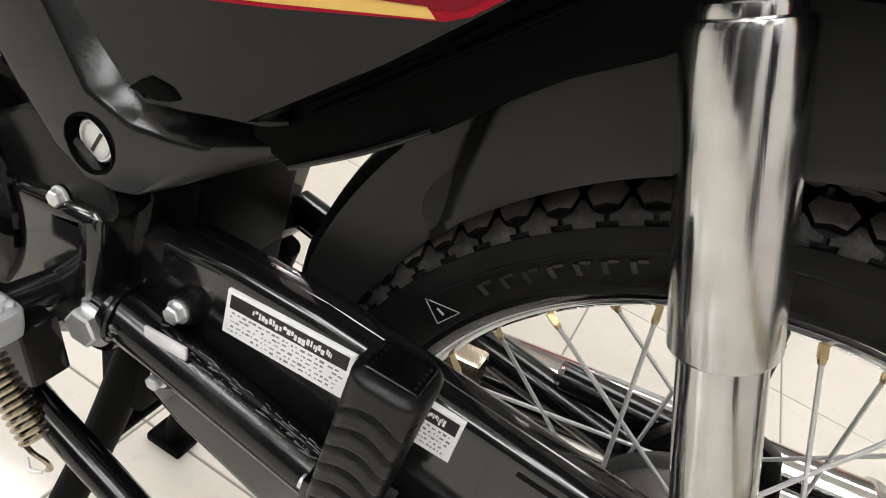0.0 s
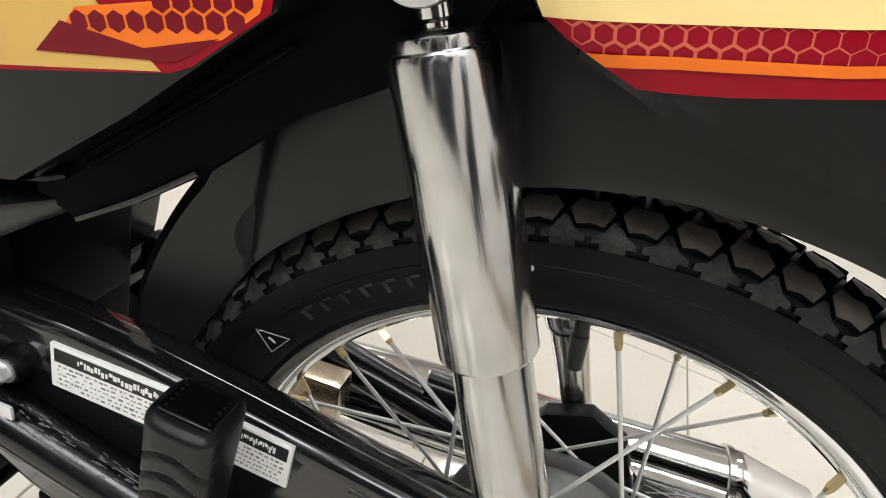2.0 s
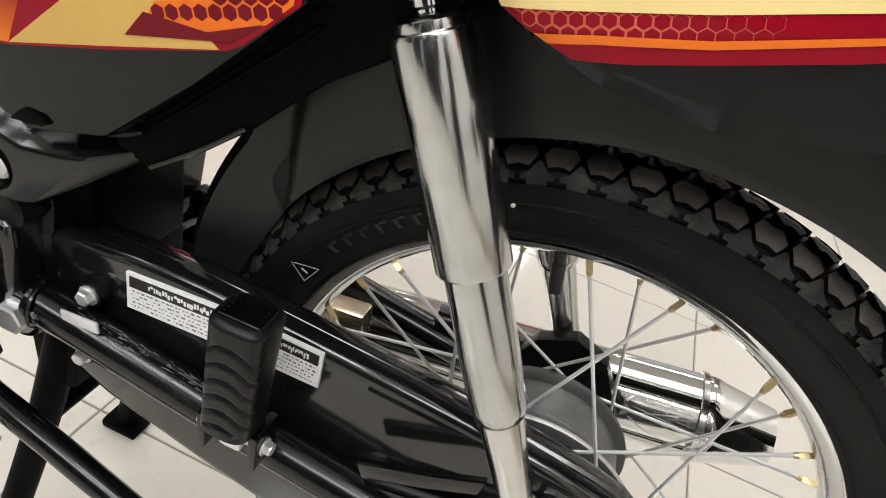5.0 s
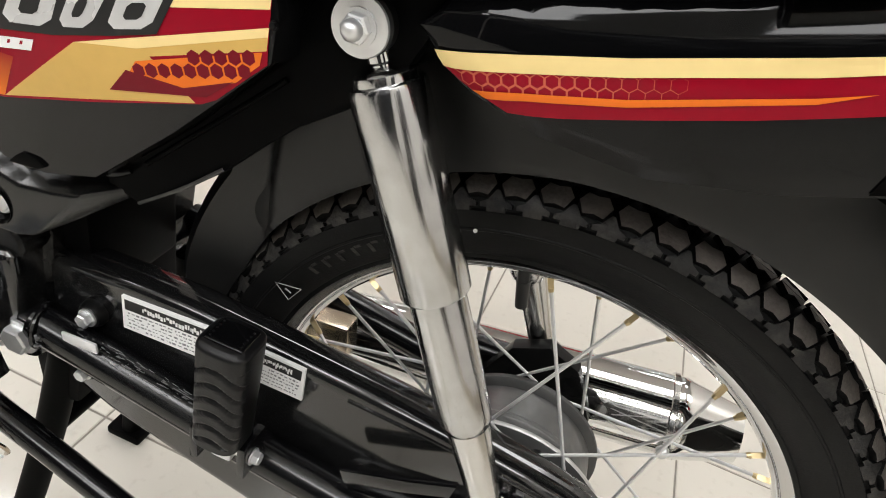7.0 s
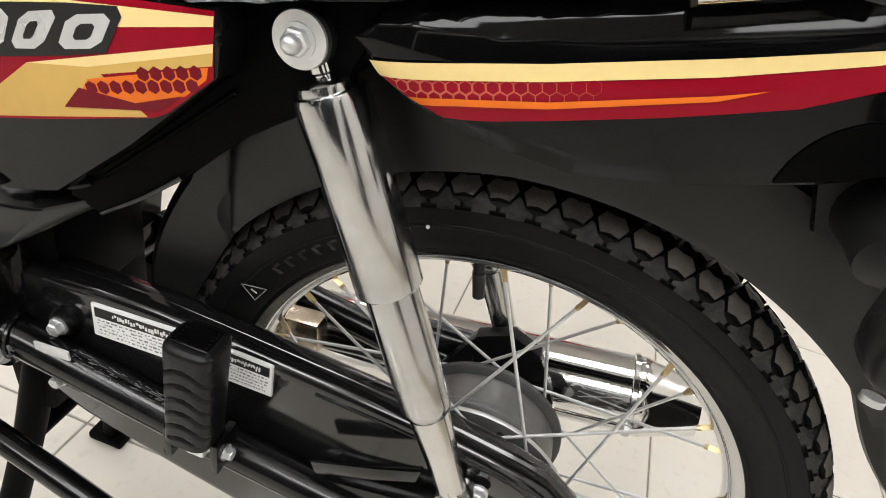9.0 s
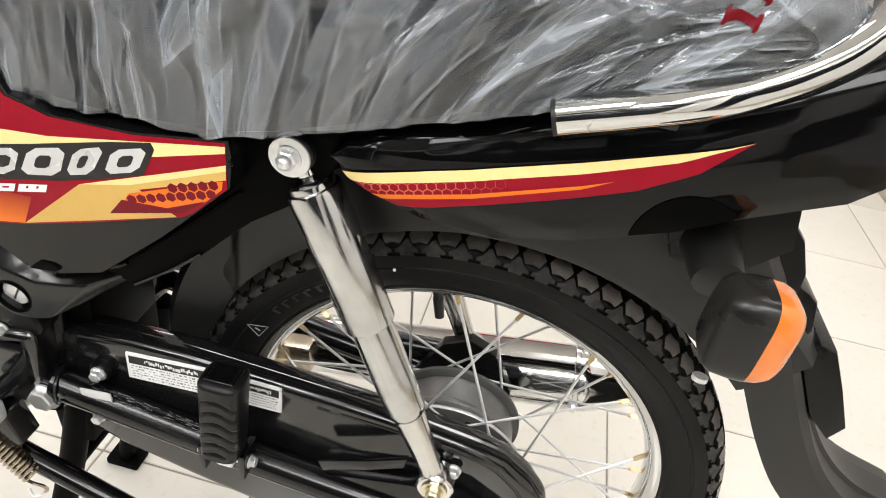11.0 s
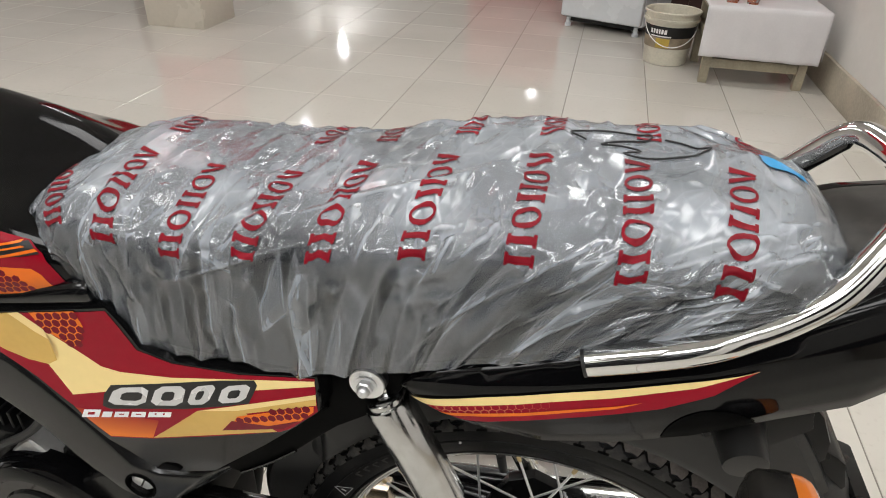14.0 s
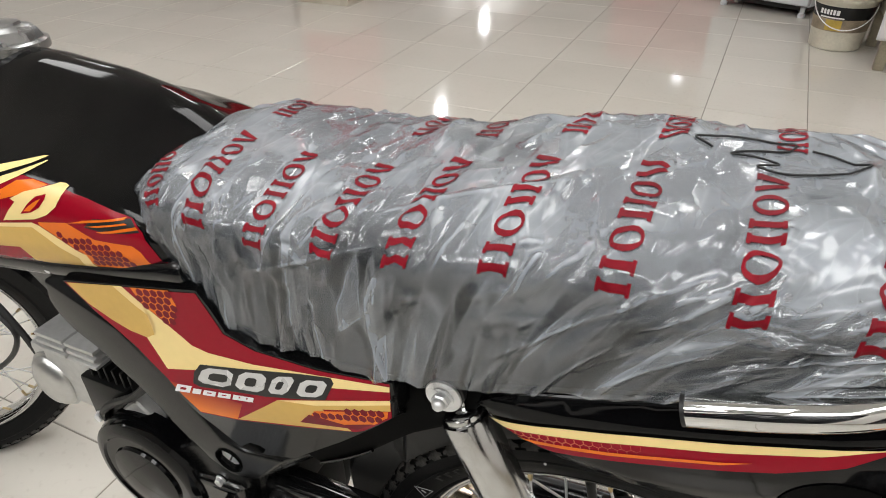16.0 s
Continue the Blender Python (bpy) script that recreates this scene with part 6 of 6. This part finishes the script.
# ---- the plastic film over the seat ----
def film_material():
    m, n, l, p = nodes_of("clear_wrinkled_film")
    out = n["Material Output"]
    tex = n.new("ShaderNodeTexCoord")
    def maths(kind, x, y):
        m_ = n.new("ShaderNodeMath")
        m_.operation = kind
        for k, v in enumerate((x, y)):
            if isinstance(v, float):
                m_.inputs[k].default_value = v
            else:
                l.new(v, m_.inputs[k])
        return m_.outputs[0]

    # the film is drawn aslant towards the tail, more so further back
    sep, slope, above, shear, slant = (n.new("ShaderNode" + k) for k in ("SeparateXYZ", "MapRange", "Math", "Math", "CombineXYZ"))
    l.new(tex.outputs["Object"], sep.inputs[0]), l.new(sep.outputs[0], slope.inputs[0])
    slope.inputs[1].default_value, slope.inputs[2].default_value, slope.inputs[3].default_value, slope.inputs[4].default_value = -0.2, 0.1, 0.05, 0.95
    above.operation, above.inputs[1].default_value, shear.operation = "SUBTRACT", 0.78, "MULTIPLY"
    l.new(sep.outputs[2], above.inputs[0]), l.new(above.outputs[0], shear.inputs[0]), l.new(slope.outputs[0], shear.inputs[1])
    l.new(maths("SUBTRACT", sep.outputs[0], shear.outputs[0]), slant.inputs[0]), l.new(sep.outputs[1], slant.inputs[1]), l.new(sep.outputs[2], slant.inputs[2])

    def cells(scale, kind):
        """Long straight-edged planes of drawn film."""
        way, t = n.new("ShaderNodeMapping"), n.new("ShaderNodeTexVoronoi")
        way.inputs["Scale"].default_value = scale
        t.feature, t.inputs["Scale"].default_value = kind, 1.0
        l.new(slant.outputs[0], way.inputs["Vector"]), l.new(way.outputs[0], t.inputs["Vector"])
        return t

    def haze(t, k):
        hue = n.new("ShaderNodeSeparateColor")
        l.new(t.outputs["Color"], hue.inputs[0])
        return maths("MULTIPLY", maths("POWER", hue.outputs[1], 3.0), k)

    # drawn hard over the flanks, calmer over the crown
    calm = n.new("ShaderNodeMapRange")
    calm.inputs[1].default_value, calm.inputs[2].default_value, calm.inputs[3].default_value, calm.inputs[4].default_value = 0.825, 0.862, 1.0, 0.3
    l.new(maths("SUBTRACT", sep.outputs[2], maths("MULTIPLY", sep.outputs[0], 0.06)), calm.inputs[0])

    def tilt(t, size):
        half, big = n.new("ShaderNodeVectorMath"), n.new("ShaderNodeVectorMath")
        half.operation, big.operation = "SUBTRACT", "SCALE"
        half.inputs[1].default_value = (0.5, 0.5, 0.5)
        l.new(maths("MULTIPLY", calm.outputs[0], size), big.inputs["Scale"])
        l.new(t.outputs["Color"], half.inputs[0]), l.new(half.outputs[0], big.inputs[0])
        return big.outputs[0]

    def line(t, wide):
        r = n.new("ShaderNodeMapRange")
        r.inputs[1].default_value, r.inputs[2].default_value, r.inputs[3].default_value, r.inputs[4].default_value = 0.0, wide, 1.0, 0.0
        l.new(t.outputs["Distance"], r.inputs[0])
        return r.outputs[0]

    # fine secondary facets between the modelled creases; crest glints painted on as milkiness
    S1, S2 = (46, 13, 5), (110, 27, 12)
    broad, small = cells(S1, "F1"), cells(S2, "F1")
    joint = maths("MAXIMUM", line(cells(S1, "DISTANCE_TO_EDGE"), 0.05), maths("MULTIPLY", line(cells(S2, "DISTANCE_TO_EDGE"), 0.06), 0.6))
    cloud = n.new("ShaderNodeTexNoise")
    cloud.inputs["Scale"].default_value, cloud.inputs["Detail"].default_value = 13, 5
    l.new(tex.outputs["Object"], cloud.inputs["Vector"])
    geo, add1, add2, unit = n.new("ShaderNodeNewGeometry"), n.new("ShaderNodeVectorMath"), n.new("ShaderNodeVectorMath"), n.new("ShaderNodeVectorMath")
    add1.operation, add2.operation, unit.operation = "ADD", "ADD", "NORMALIZE"
    l.new(geo.outputs["Normal"], add1.inputs[0]), l.new(tilt(broad, 0.36), add1.inputs[1])
    l.new(add1.outputs[0], add2.inputs[0]), l.new(tilt(small, 0.3), add2.inputs[1])
    l.new(add2.outputs[0], unit.inputs[0])
    # whitens the crease crests, where glints of light would fall
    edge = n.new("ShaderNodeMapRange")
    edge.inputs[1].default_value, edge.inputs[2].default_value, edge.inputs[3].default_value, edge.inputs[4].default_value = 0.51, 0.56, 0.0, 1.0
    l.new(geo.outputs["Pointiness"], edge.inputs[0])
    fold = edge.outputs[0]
    bump2 = n.new("ShaderNodeBump")
    bump2.inputs["Strength"].default_value, bump2.inputs["Distance"].default_value = 0.6, 0.004
    l.new(maths("MULTIPLY", joint, 0.05), bump2.inputs["Height"]), l.new(unit.outputs[0], bump2.inputs["Normal"])
    # a milky body that lets most light through, under a glossy skin
    p.inputs["Base Color"].default_value = (0.72, 0.78, 0.86, 1)
    p.inputs["Roughness"].default_value = 0.5
    l.new(bump2.outputs[0], p.inputs["Normal"])
    clear, body, skin, gloss, fres = (n.new("ShaderNode" + k) for k in ("BsdfTransparent", "MixShader", "MixShader", "BsdfGlossy", "Fresnel"))
    clear.inputs[0].default_value = (0.93, 0.94, 0.94, 1)
    gloss.inputs["Roughness"].default_value = 0.14
    fres.inputs["IOR"].default_value = 1.68
    l.new(bump2.outputs[0], gloss.inputs["Normal"]), l.new(bump2.outputs[0], fres.inputs["Normal"])
    # clear flanks, loose milky crown; its lit whiteness is also painted in by height
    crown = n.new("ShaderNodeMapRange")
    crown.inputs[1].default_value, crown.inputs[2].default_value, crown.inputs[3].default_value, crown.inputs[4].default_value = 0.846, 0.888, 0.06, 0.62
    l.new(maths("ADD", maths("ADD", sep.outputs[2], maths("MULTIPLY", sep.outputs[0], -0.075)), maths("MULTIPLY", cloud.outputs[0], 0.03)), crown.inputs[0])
    # random haze per plane and pale seams paint in the facets' uneven sheen
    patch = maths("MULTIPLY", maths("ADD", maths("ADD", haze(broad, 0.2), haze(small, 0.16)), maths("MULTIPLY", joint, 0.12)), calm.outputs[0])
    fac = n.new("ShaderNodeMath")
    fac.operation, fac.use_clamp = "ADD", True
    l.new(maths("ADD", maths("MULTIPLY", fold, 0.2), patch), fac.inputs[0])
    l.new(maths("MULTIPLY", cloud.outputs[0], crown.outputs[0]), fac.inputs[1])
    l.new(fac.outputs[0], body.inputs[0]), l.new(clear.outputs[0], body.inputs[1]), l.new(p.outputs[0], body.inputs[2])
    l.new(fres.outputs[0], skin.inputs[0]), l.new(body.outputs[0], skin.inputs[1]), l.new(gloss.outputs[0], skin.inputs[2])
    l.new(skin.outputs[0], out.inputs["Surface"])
    return m


FILM = film_material()


# how far the film stands off the seat, over x and over s, which runs from -1 (near lower edge) over 0 (crest) to 1 (far lower edge)
GX, GS = np.linspace(-0.46, 0.205, 900), np.linspace(-1, 1, 361)
ROUND = 0.24


def crumple():
    """Straight sharp creases: pleats that hang from the shoulder, leaning further towards the tail, and short ones over the crown."""
    rnd = random.Random(11)
    gx, gq = np.meshgrid(GX, GS * ROUND, indexing="ij")
    d = 0.0035 + 0.0012 * np.sin(gx * 61 + 3 * np.sin(gq * 23)) + 0.001 * np.sin(gq * 70 - gx * 33)

    def fold(x0, q0, x1, q1, h, w, hang=False):
        ex, eq = x1 - x0, q1 - q0
        i0, i1 = np.searchsorted(GX, [min(x0, x1) - w, max(x0, x1) + w])
        j0, j1 = np.searchsorted(GS * ROUND, [min(q0, q1) - w, max(q0, q1) + w])
        if i1 <= i0 or j1 <= j0:
            return
        px, pq = gx[i0:i1, j0:j1] - x0, gq[i0:i1, j0:j1] - q0
        n2 = ex * ex + eq * eq
        t = np.clip((px * ex + pq * eq) / n2, 0, 1)
        away = np.hypot(px - t * ex, pq - t * eq)
        fade = (1 - t) ** 0.8 if hang else np.sqrt(np.clip(4 * t * (1 - t), 0, 1))
        wide = w * (1 - 0.65 * t) if hang else w
        d[i0:i1, j0:j1] += h * fade * np.clip(1 - away / wide, 0, 1)

    for side in (-1, 1):
        def lean(x):
            return 0.012 + 0.13 * max(0.0, min(1.0, (x + 0.16) / 0.24))
        x = -0.45
        while x < 0.19:
            up = rnd.uniform(0.45, 1.25)
            fold(x, side * 0.245, x + (lean(x) + rnd.uniform(-0.018, 0.018)) * up, side * (0.24 - 0.11 * up), rnd.uniform(0.0015, 0.0075) * (0.55 if x > -0.04 else 1.0), rnd.uniform(0.006, 0.015), True)
            x += rnd.uniform(0.008, 0.036)
        for k in range(130):
            x, q, up = rnd.uniform(-0.45, 0.19), rnd.uniform(0.1, 0.235), rnd.uniform(0.15, 0.8)
            fold(x, side * q, x + (lean(x) + rnd.uniform(-0.05, 0.05)) * up, side * (q - 0.11 * up), rnd.choice((-1, 1, 1)) * rnd.uniform(0.001, 0.0035), rnd.uniform(0.004, 0.012))
    for k in range(300):
        x, q = rnd.uniform(-0.45, 0.19), rnd.uniform(-0.17, 0.17)
        a, r = rnd.uniform(0, math.pi), rnd.uniform(0.015, 0.065)
        fold(x, q, x + r * math.cos(a), q + r * math.sin(a), rnd.choice((-1, 1)) * rnd.uniform(0.001, 0.0032), rnd.uniform(0.004, 0.014))
    for x, q, x1, q1 in ((-0.30, -0.15, -0.18, -0.09), (-0.37, -0.2, -0.345, -0.02), (-0.1, -0.2, 0.02, -0.08), (0.0, -0.22, 0.13, -0.1), (0.05, -0.23, 0.18, -0.14), (-0.2, -0.06, -0.06, -0.02)):
        fold(x, q, x1, q1, 0.0035, 0.006)
    return np.maximum(d, 0.0015)


CRUMPLE = crumple()


def wrinkle(x, s):
    i, j = (x - GX[0]) / (GX[1] - GX[0]), (s + 1) * 180
    a, b = min(int(i), 898), min(int(j), 359)
    u, v = i - a, j - b
    return float((CRUMPLE[a, b] * (1 - v) + CRUMPLE[a, b + 1] * v) * (1 - u) + (CRUMPLE[a + 1, b] * (1 - v) + CRUMPLE[a + 1, b + 1] * v) * u)


def film_rows(xs, k):
    rows = []
    for x in xs:
        ring = seat_ring(x, 0.0, k)
        row = []
        for i, q in enumerate(ring):
            s = i / k * 2 - 1
            t = ring[min(i + 1, k)] - ring[max(i - 1, 0)]
            nrm = Vector((0, -t.z, t.y)).normalized()
            if nrm.z < 0 and abs(s) < 0.5:
                nrm = -nrm
            if abs(s) >= 0.5:
                nrm = Vector((0, math.copysign(1, s), 0.05))
            d = wrinkle(x, s)
            hang = 0.005 * max(0.0, (abs(s) - 0.9) / 0.1) * (0.4 + noise.noise(Vector((x * 14, s, 2.2))))
            row.append(q + nrm * d - Vector((0, 0, hang)))
        rows.append(row)
    return rows


film_top = thing("seat_cover", "clear wrinkled plastic film with red print, drawn over the seat", "plastic cover", (0, 0, 0.72))


def film_sheet():
    xs = np.concatenate([np.linspace(-0.4515, -0.415, 30)[:-1], np.linspace(-0.415, 0.145, 600)[:-1], np.linspace(0.145, 0.1955, 60)])
    bm = rings(film_rows(xs, 230), closed=False, caps=False)
    vs = list(bm.verts)
    k = 231
    for first in (vs[:k], vs[-k:]):
        c = bm.verts.new(sum((v.co for v in first), Vector()) / k)
        for u, v in zip(first, first[1:]):
            bm.faces.new((u, v, c))
    return bm


def under(ob, parent):
    """Hang a part made in world coordinates on a parent that stands off the origin."""
    ob.matrix_parent_inverse = Matrix.Translation(-parent.location)
    return ob


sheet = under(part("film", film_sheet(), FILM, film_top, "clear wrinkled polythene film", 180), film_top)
PRINT = mat("red_film_print", (0.2, 0.004, 0.012), 0.5, vary=0.35, scale=60, spec=0.15)


def on_film(x, arc, lift):
    """A place on the film: arc metres from the crest, minus on the near side."""
    k = 150
    row = film_rows([x], k)[0]
    mid = k // 2
    length, i, step = 0.0, mid, (1 if arc > 0 else -1)
    while 0 < i < k and length < abs(arc):
        length += (row[i + step] - row[i]).length
        i += step
    t = row[min(i + 1, k)] - row[max(i - 1, 0)]
    nrm = Vector((0, -t.z, t.y)).normalized()
    last = row[i - step] if i != mid else row[i]
    over = (length - abs(arc)) / max((row[i] - last).length, 1e-6)
    return row[i].lerp(last, max(0.0, min(1.0, over))) + nrm * lift


def printed_word(x0, a0, x1, a1, height):
    """Red print from (x0, a0) to (x1, a1) over the film: footed bars, oval rings and a wedge as plain marks."""
    bm = bmesh.new()

    def patch(i, corners, nu, nv):
        grid = []
        for b in range(nv + 1):
            row = []
            for c in range(nu + 1):
                f, g = c / nu, b / nv
                u, v = [(corners[0][k] * (1 - f) + corners[1][k] * f) * (1 - g) + (corners[3][k] * (1 - f) + corners[2][k] * f) * g for k in (0, 1)]
                w = (i + u) / 5
                row.append(bm.verts.new(on_film(min(max(x0 + (x1 - x0) * w + (v - 0.5) * height, -0.449), 0.193), a0 + (a1 - a0) * w, 0.0009)))
            grid.append(row)
        for p, q in zip(grid, grid[1:]):
            for c in range(nu):
                bm.faces.new((p[c], p[c + 1], q[c + 1], q[c]))

    def upright(i, u0, u1):
        patch(i, [(u0, 0.12), (u1, 0.12), (u1, 0.88), (u0, 0.88)], 3, 6)
        for v in (0.0, 0.88):
            patch(i, [(u0 - 0.07, v), (u1 + 0.07, v), (u1 + 0.07, v + 0.12), (u0 - 0.07, v + 0.12)], 4, 1)

    def ring(i):
        pts = [(math.cos(2 * math.pi * k / 14), math.sin(2 * math.pi * k / 14)) for k in range(15)]
        for (c, d), (e, f) in zip(pts, pts[1:]):
            patch(i, [(0.47 + 0.24 * c, 0.5 + 0.4 * d), (0.47 + 0.43 * c, 0.5 + 0.5 * d), (0.47 + 0.43 * e, 0.5 + 0.5 * f), (0.47 + 0.24 * e, 0.5 + 0.4 * f)], 2, 2)

    for i in (0, 2):
        upright(i, 0.12, 0.32), upright(i, 0.62, 0.82)
    ring(1), ring(3)
    patch(4, [(0.0, 0.0), (0.24, 0.0), (0.44, 0.84), (0.36, 1.0)], 3, 6)
    patch(4, [(0.6, 0.0), (0.92, 0.0), (0.58, 1.0), (0.45, 0.9)], 3, 6)
    tagged(under(part("printed_mark", bm, PRINT, film_top, "red printed bars and rings", 180), film_top), kind="stuff")


NEAR = [(-0.384, -0.115, -0.425, -0.03), (-0.337, -0.128, -0.358, -0.008), (-0.281, -0.13, -0.289, -0.02), (-0.223, -0.13, -0.222, -0.018), (-0.167, -0.13, -0.164, -0.004), (-0.101, -0.13, -0.1, -0.004), (-0.032, -0.134, -0.03, -0.006), (0.036, -0.138, 0.038, -0.006), (0.094, -0.14, 0.11, -0.002)]
FAR = [(-0.36, 0.03, -0.36, 0.12), (-0.222, 0.035, -0.22, 0.13), (-0.165, 0.035, -0.165, 0.13), (-0.096, 0.035, -0.093, 0.14), (-0.027, 0.035, -0.025, 0.14), (0.048, 0.035, 0.051, 0.14), (0.126, 0.045, 0.127, 0.14)]
for q in NEAR + FAR:
    printed_word(*q, 0.0185)
# marker line and a scrap of blue tape
LINE = [(0.0, 0.0), (-0.012, 0.012), (0.0, 0.022), (0.03, 0.024), (0.05, 0.03), (0.045, 0.012), (0.03, 0.004), (0.012, -0.002), (0.04, -0.012), (0.028, -0.02), (0.045, -0.026), (0.07, -0.012), (0.09, -0.004), (0.075, 0.014), (0.06, 0.02)]
pts = [on_film(0.0 + x, 0.02 + a, 0.0012) for x, a in spline(LINE, 70)]
under(part("marker_line", tube(pts, 0.0008, 6), INK, film_top, "black looped marker line"), film_top)
tape = bmesh.new()
cells = [[tape.verts.new(on_film(0.126 + 0.0055 * i, 0.012 + 0.008 * j - 0.0012 * i, 0.0012)) for j in range(3)] for i in range(7)]
for p, q in zip(cells, cells[1:]):
    for j in range(2):
        tape.faces.new((p[j], p[j + 1], q[j + 1], q[j]))
under(part("tape", tape, mat("blue_tape", (0.02, 0.3, 0.62), 0.35, vary=0.15), film_top, "scrap of blue tape", 180), film_top)


# ---- bench, bucket and what stands on the bench ----
def bench():
    t = thing("bench", "low weathered wooden bench under a white cloth", "bench", (0.87, 3.32, 0))
    for x in (-0.265, 0.22):
        for y in (-0.01, 0.42):
            part("leg", box(x, x + 0.045, y, y + 0.045, 0, 0.385, 0.003), WOOD, t)
    part("apron", box(-0.22, 0.22, -0.005, 0.02, 0.085, 0.135, 0.003), WOOD, t)
    part("stretcher", box(-0.22, 0.22, 0.425, 0.45, 0.085, 0.135, 0.003), WOOD, t)
    for x in (-0.26, 0.225):
        part("rail", box(x, x + 0.03, 0.035, 0.42, 0.2, 0.25, 0.003), WOOD, t)
    part("tabletop", box(-0.29, 0.29, -0.03, 0.48, 0.385, 0.405, 0.004), WOOD, t)


bench()


def cloth():
    t = thing("table_cloth", "white cotton cloth hanging over the bench", "cloth", (0.87, 3.32, 0.405))
    bm = bmesh.new()
    n = 60
    hang = 0.255
    rows = []
    us = np.linspace(-0.3, 0.3, 46)
    # front fall, top, in one sheet
    prof = [(-0.042, -hang + 0.255 * k / 14) for k in range(14)] + [(-0.038, 0.001), (-0.03, 0.005)] + [(-0.03 + 0.51 * k / 14, 0.005) for k in range(1, 15)]
    for y, z in prof:
        row = []
        for u in us:
            d = max(0.0, -z)
            fold = 0.006 * math.sin(u * 42) * d / hang + 0.005 * noise.noise(Vector((u * 9, z * 7, 1))) * (d / hang)
            sag = 0.012 * u if z < 0 else 0
            row.append((u, y - fold - 0.02 * d, z - sag * d / hang + (0.0015 * noise.noise(Vector((u * 12, y * 12, 4))) + 0.0015 if z >= 0 else 0)))
        rows.append(row)
    bm = rings(rows, closed=False, caps=False)
    side = rings([[(0.302 + 0.012 * j / 8 + 0.006 * math.sin(k * 0.9) * j / 8, -0.038 + 0.518 * k / 24, 0.004 - 0.24 * j / 8 * (0.75 + 0.25 * math.cos(k * 0.5))) for k in range(25)] for j in range(9)], closed=False, caps=False)
    ob = part("sheet", merged(bm, side), CLOTH, t, smooth=60)
    mod = ob.modifiers.new("thick", "SOLIDIFY")
    mod.thickness = 0.0025


cloth()


def bucket():
    t = thing("bucket", "used white plastic paint bucket with a black and yellow label", "bucket", (0.448, 3.70, 0))
    part("body", lathe([(0.118, 0.0), (0.124, 0.004), (0.133, 0.1), (0.143, 0.22), (0.146, 0.245), (0.158, 0.247), (0.159, 0.262), (0.15, 0.264), (0.152, 0.288), (0.16, 0.29), (0.161, 0.3), (0.156, 0.303), (0.15, 0.298), (0.14, 0.2), (0.118, 0.012)], 56), BUCKET, t)

    def band(z0, z1, a0, a1, material, name, lift=0.0016):
        rows = []
        for z in np.linspace(z0, z1, 5):
            r = np.interp(z, [0.0, 0.1, 0.22, 0.245], [0.124, 0.133, 0.143, 0.146]) + lift
            rows.append([(r * math.cos(radians(a)), r * math.sin(radians(a)), z) for a in np.linspace(a0, a1, 40)])
        part(name, rings(rows, closed=False, caps=False), material, t)

    band(0.163, 0.225, -185, 5, INK, "label", 0.0012)
    band(0.1, 0.163, -175, -10, mat("worn_paper_label", (0.3, 0.24, 0.17), 0.6, vary=0.5, scale=60), "label", 0.0012)
    band(0.105, 0.158, -125, -92, mat("yellow_label", (0.6, 0.42, 0.08), 0.5, vary=0.2), "label_patch", 0.0018)
    for a0, a1 in ((-142, -136), (-134, -129), (-127, -122), (-120, -116), (-114, -109), (-107, -101)):
        band(0.183, 0.208, a0, a1, WHITE, "label_bar", 0.0022)
    band(0.166, 0.173, -140, -90, WHITE, "label_bar", 0.0022)
    part("handle", tube([(0.15 * math.cos(radians(a)), 0.15 * math.sin(radians(a)) - 0.02 * math.sin(radians(-a)), 0.25 - 0.13 * math.sin(radians(-a))) for a in np.linspace(-178, -2, 30)], 0.0028, 8), WHITE, t, "hanging white handle")
    part("splash", lathe([(0.135, 0.245), (0.13, 0.24), (0.05, 0.238), (0.001, 0.238)], 40), BUCKET, t)


bucket()


def cooler():
    t = thing("water_cooler", "orange plastic water cooler on the bench", "water cooler", (0.735, 3.62, 0.4115))
    part("body", lathe([(0.13, 0), (0.135, 0.01), (0.14, 0.05), (0.145, 0.28), (0.135, 0.3), (0.06, 0.31)], 48), COOLER, t)
    part("band", lathe([(0.1425, 0.085), (0.1445, 0.09), (0.1445, 0.105), (0.1425, 0.11)], 48), COOLER, t)
    part("tap", merged(rod((0, -0.14, 0.05), (0, -0.17, 0.05), 0.009), rod((0, -0.165, 0.06), (0, -0.165, 0.03), 0.007)), WHITE, t, "white tap")
    part("lid", lathe([(0.146, 0.29), (0.146, 0.31), (0.12, 0.325), (0.03, 0.33)], 40), WHITE, t)


cooler()
GLASS, _n, _l, _p = nodes_of("clear_glass")
_p.inputs["Transmission Weight"].default_value, _p.inputs["Roughness"].default_value, _p.inputs["IOR"].default_value = 1.0, 0.03, 1.45
_p.inputs["Base Color"].default_value = (0.93, 0.95, 0.95, 1)


def tumbler(x, y, r, h, material, label, category="glass", group=""):
    t = thing("drinking_glass" if category == "glass" else "tumbler", label, category, (x, y, 0.4115), group)
    part("body", lathe([(r * 0.8, 0), (r * 0.82, 0.002), (r, h), (r * 0.95, h), (r * 0.77, 0.008)], 32), material, t)


tumbler(0.70, 3.40, 0.036, 0.1, GLASS, "clear drinking glass standing on the white cloth", group="glasses on the bench")
tumbler(0.80, 3.395, 0.036, 0.1, GLASS, "clear drinking glass beside another glass", group="glasses on the bench")
tumbler(1.045, 3.62, 0.034, 0.11, ZINC, "dark steel tumbler standing on the white cloth", "tumbler")

# the floor tiles
lay_tiles()
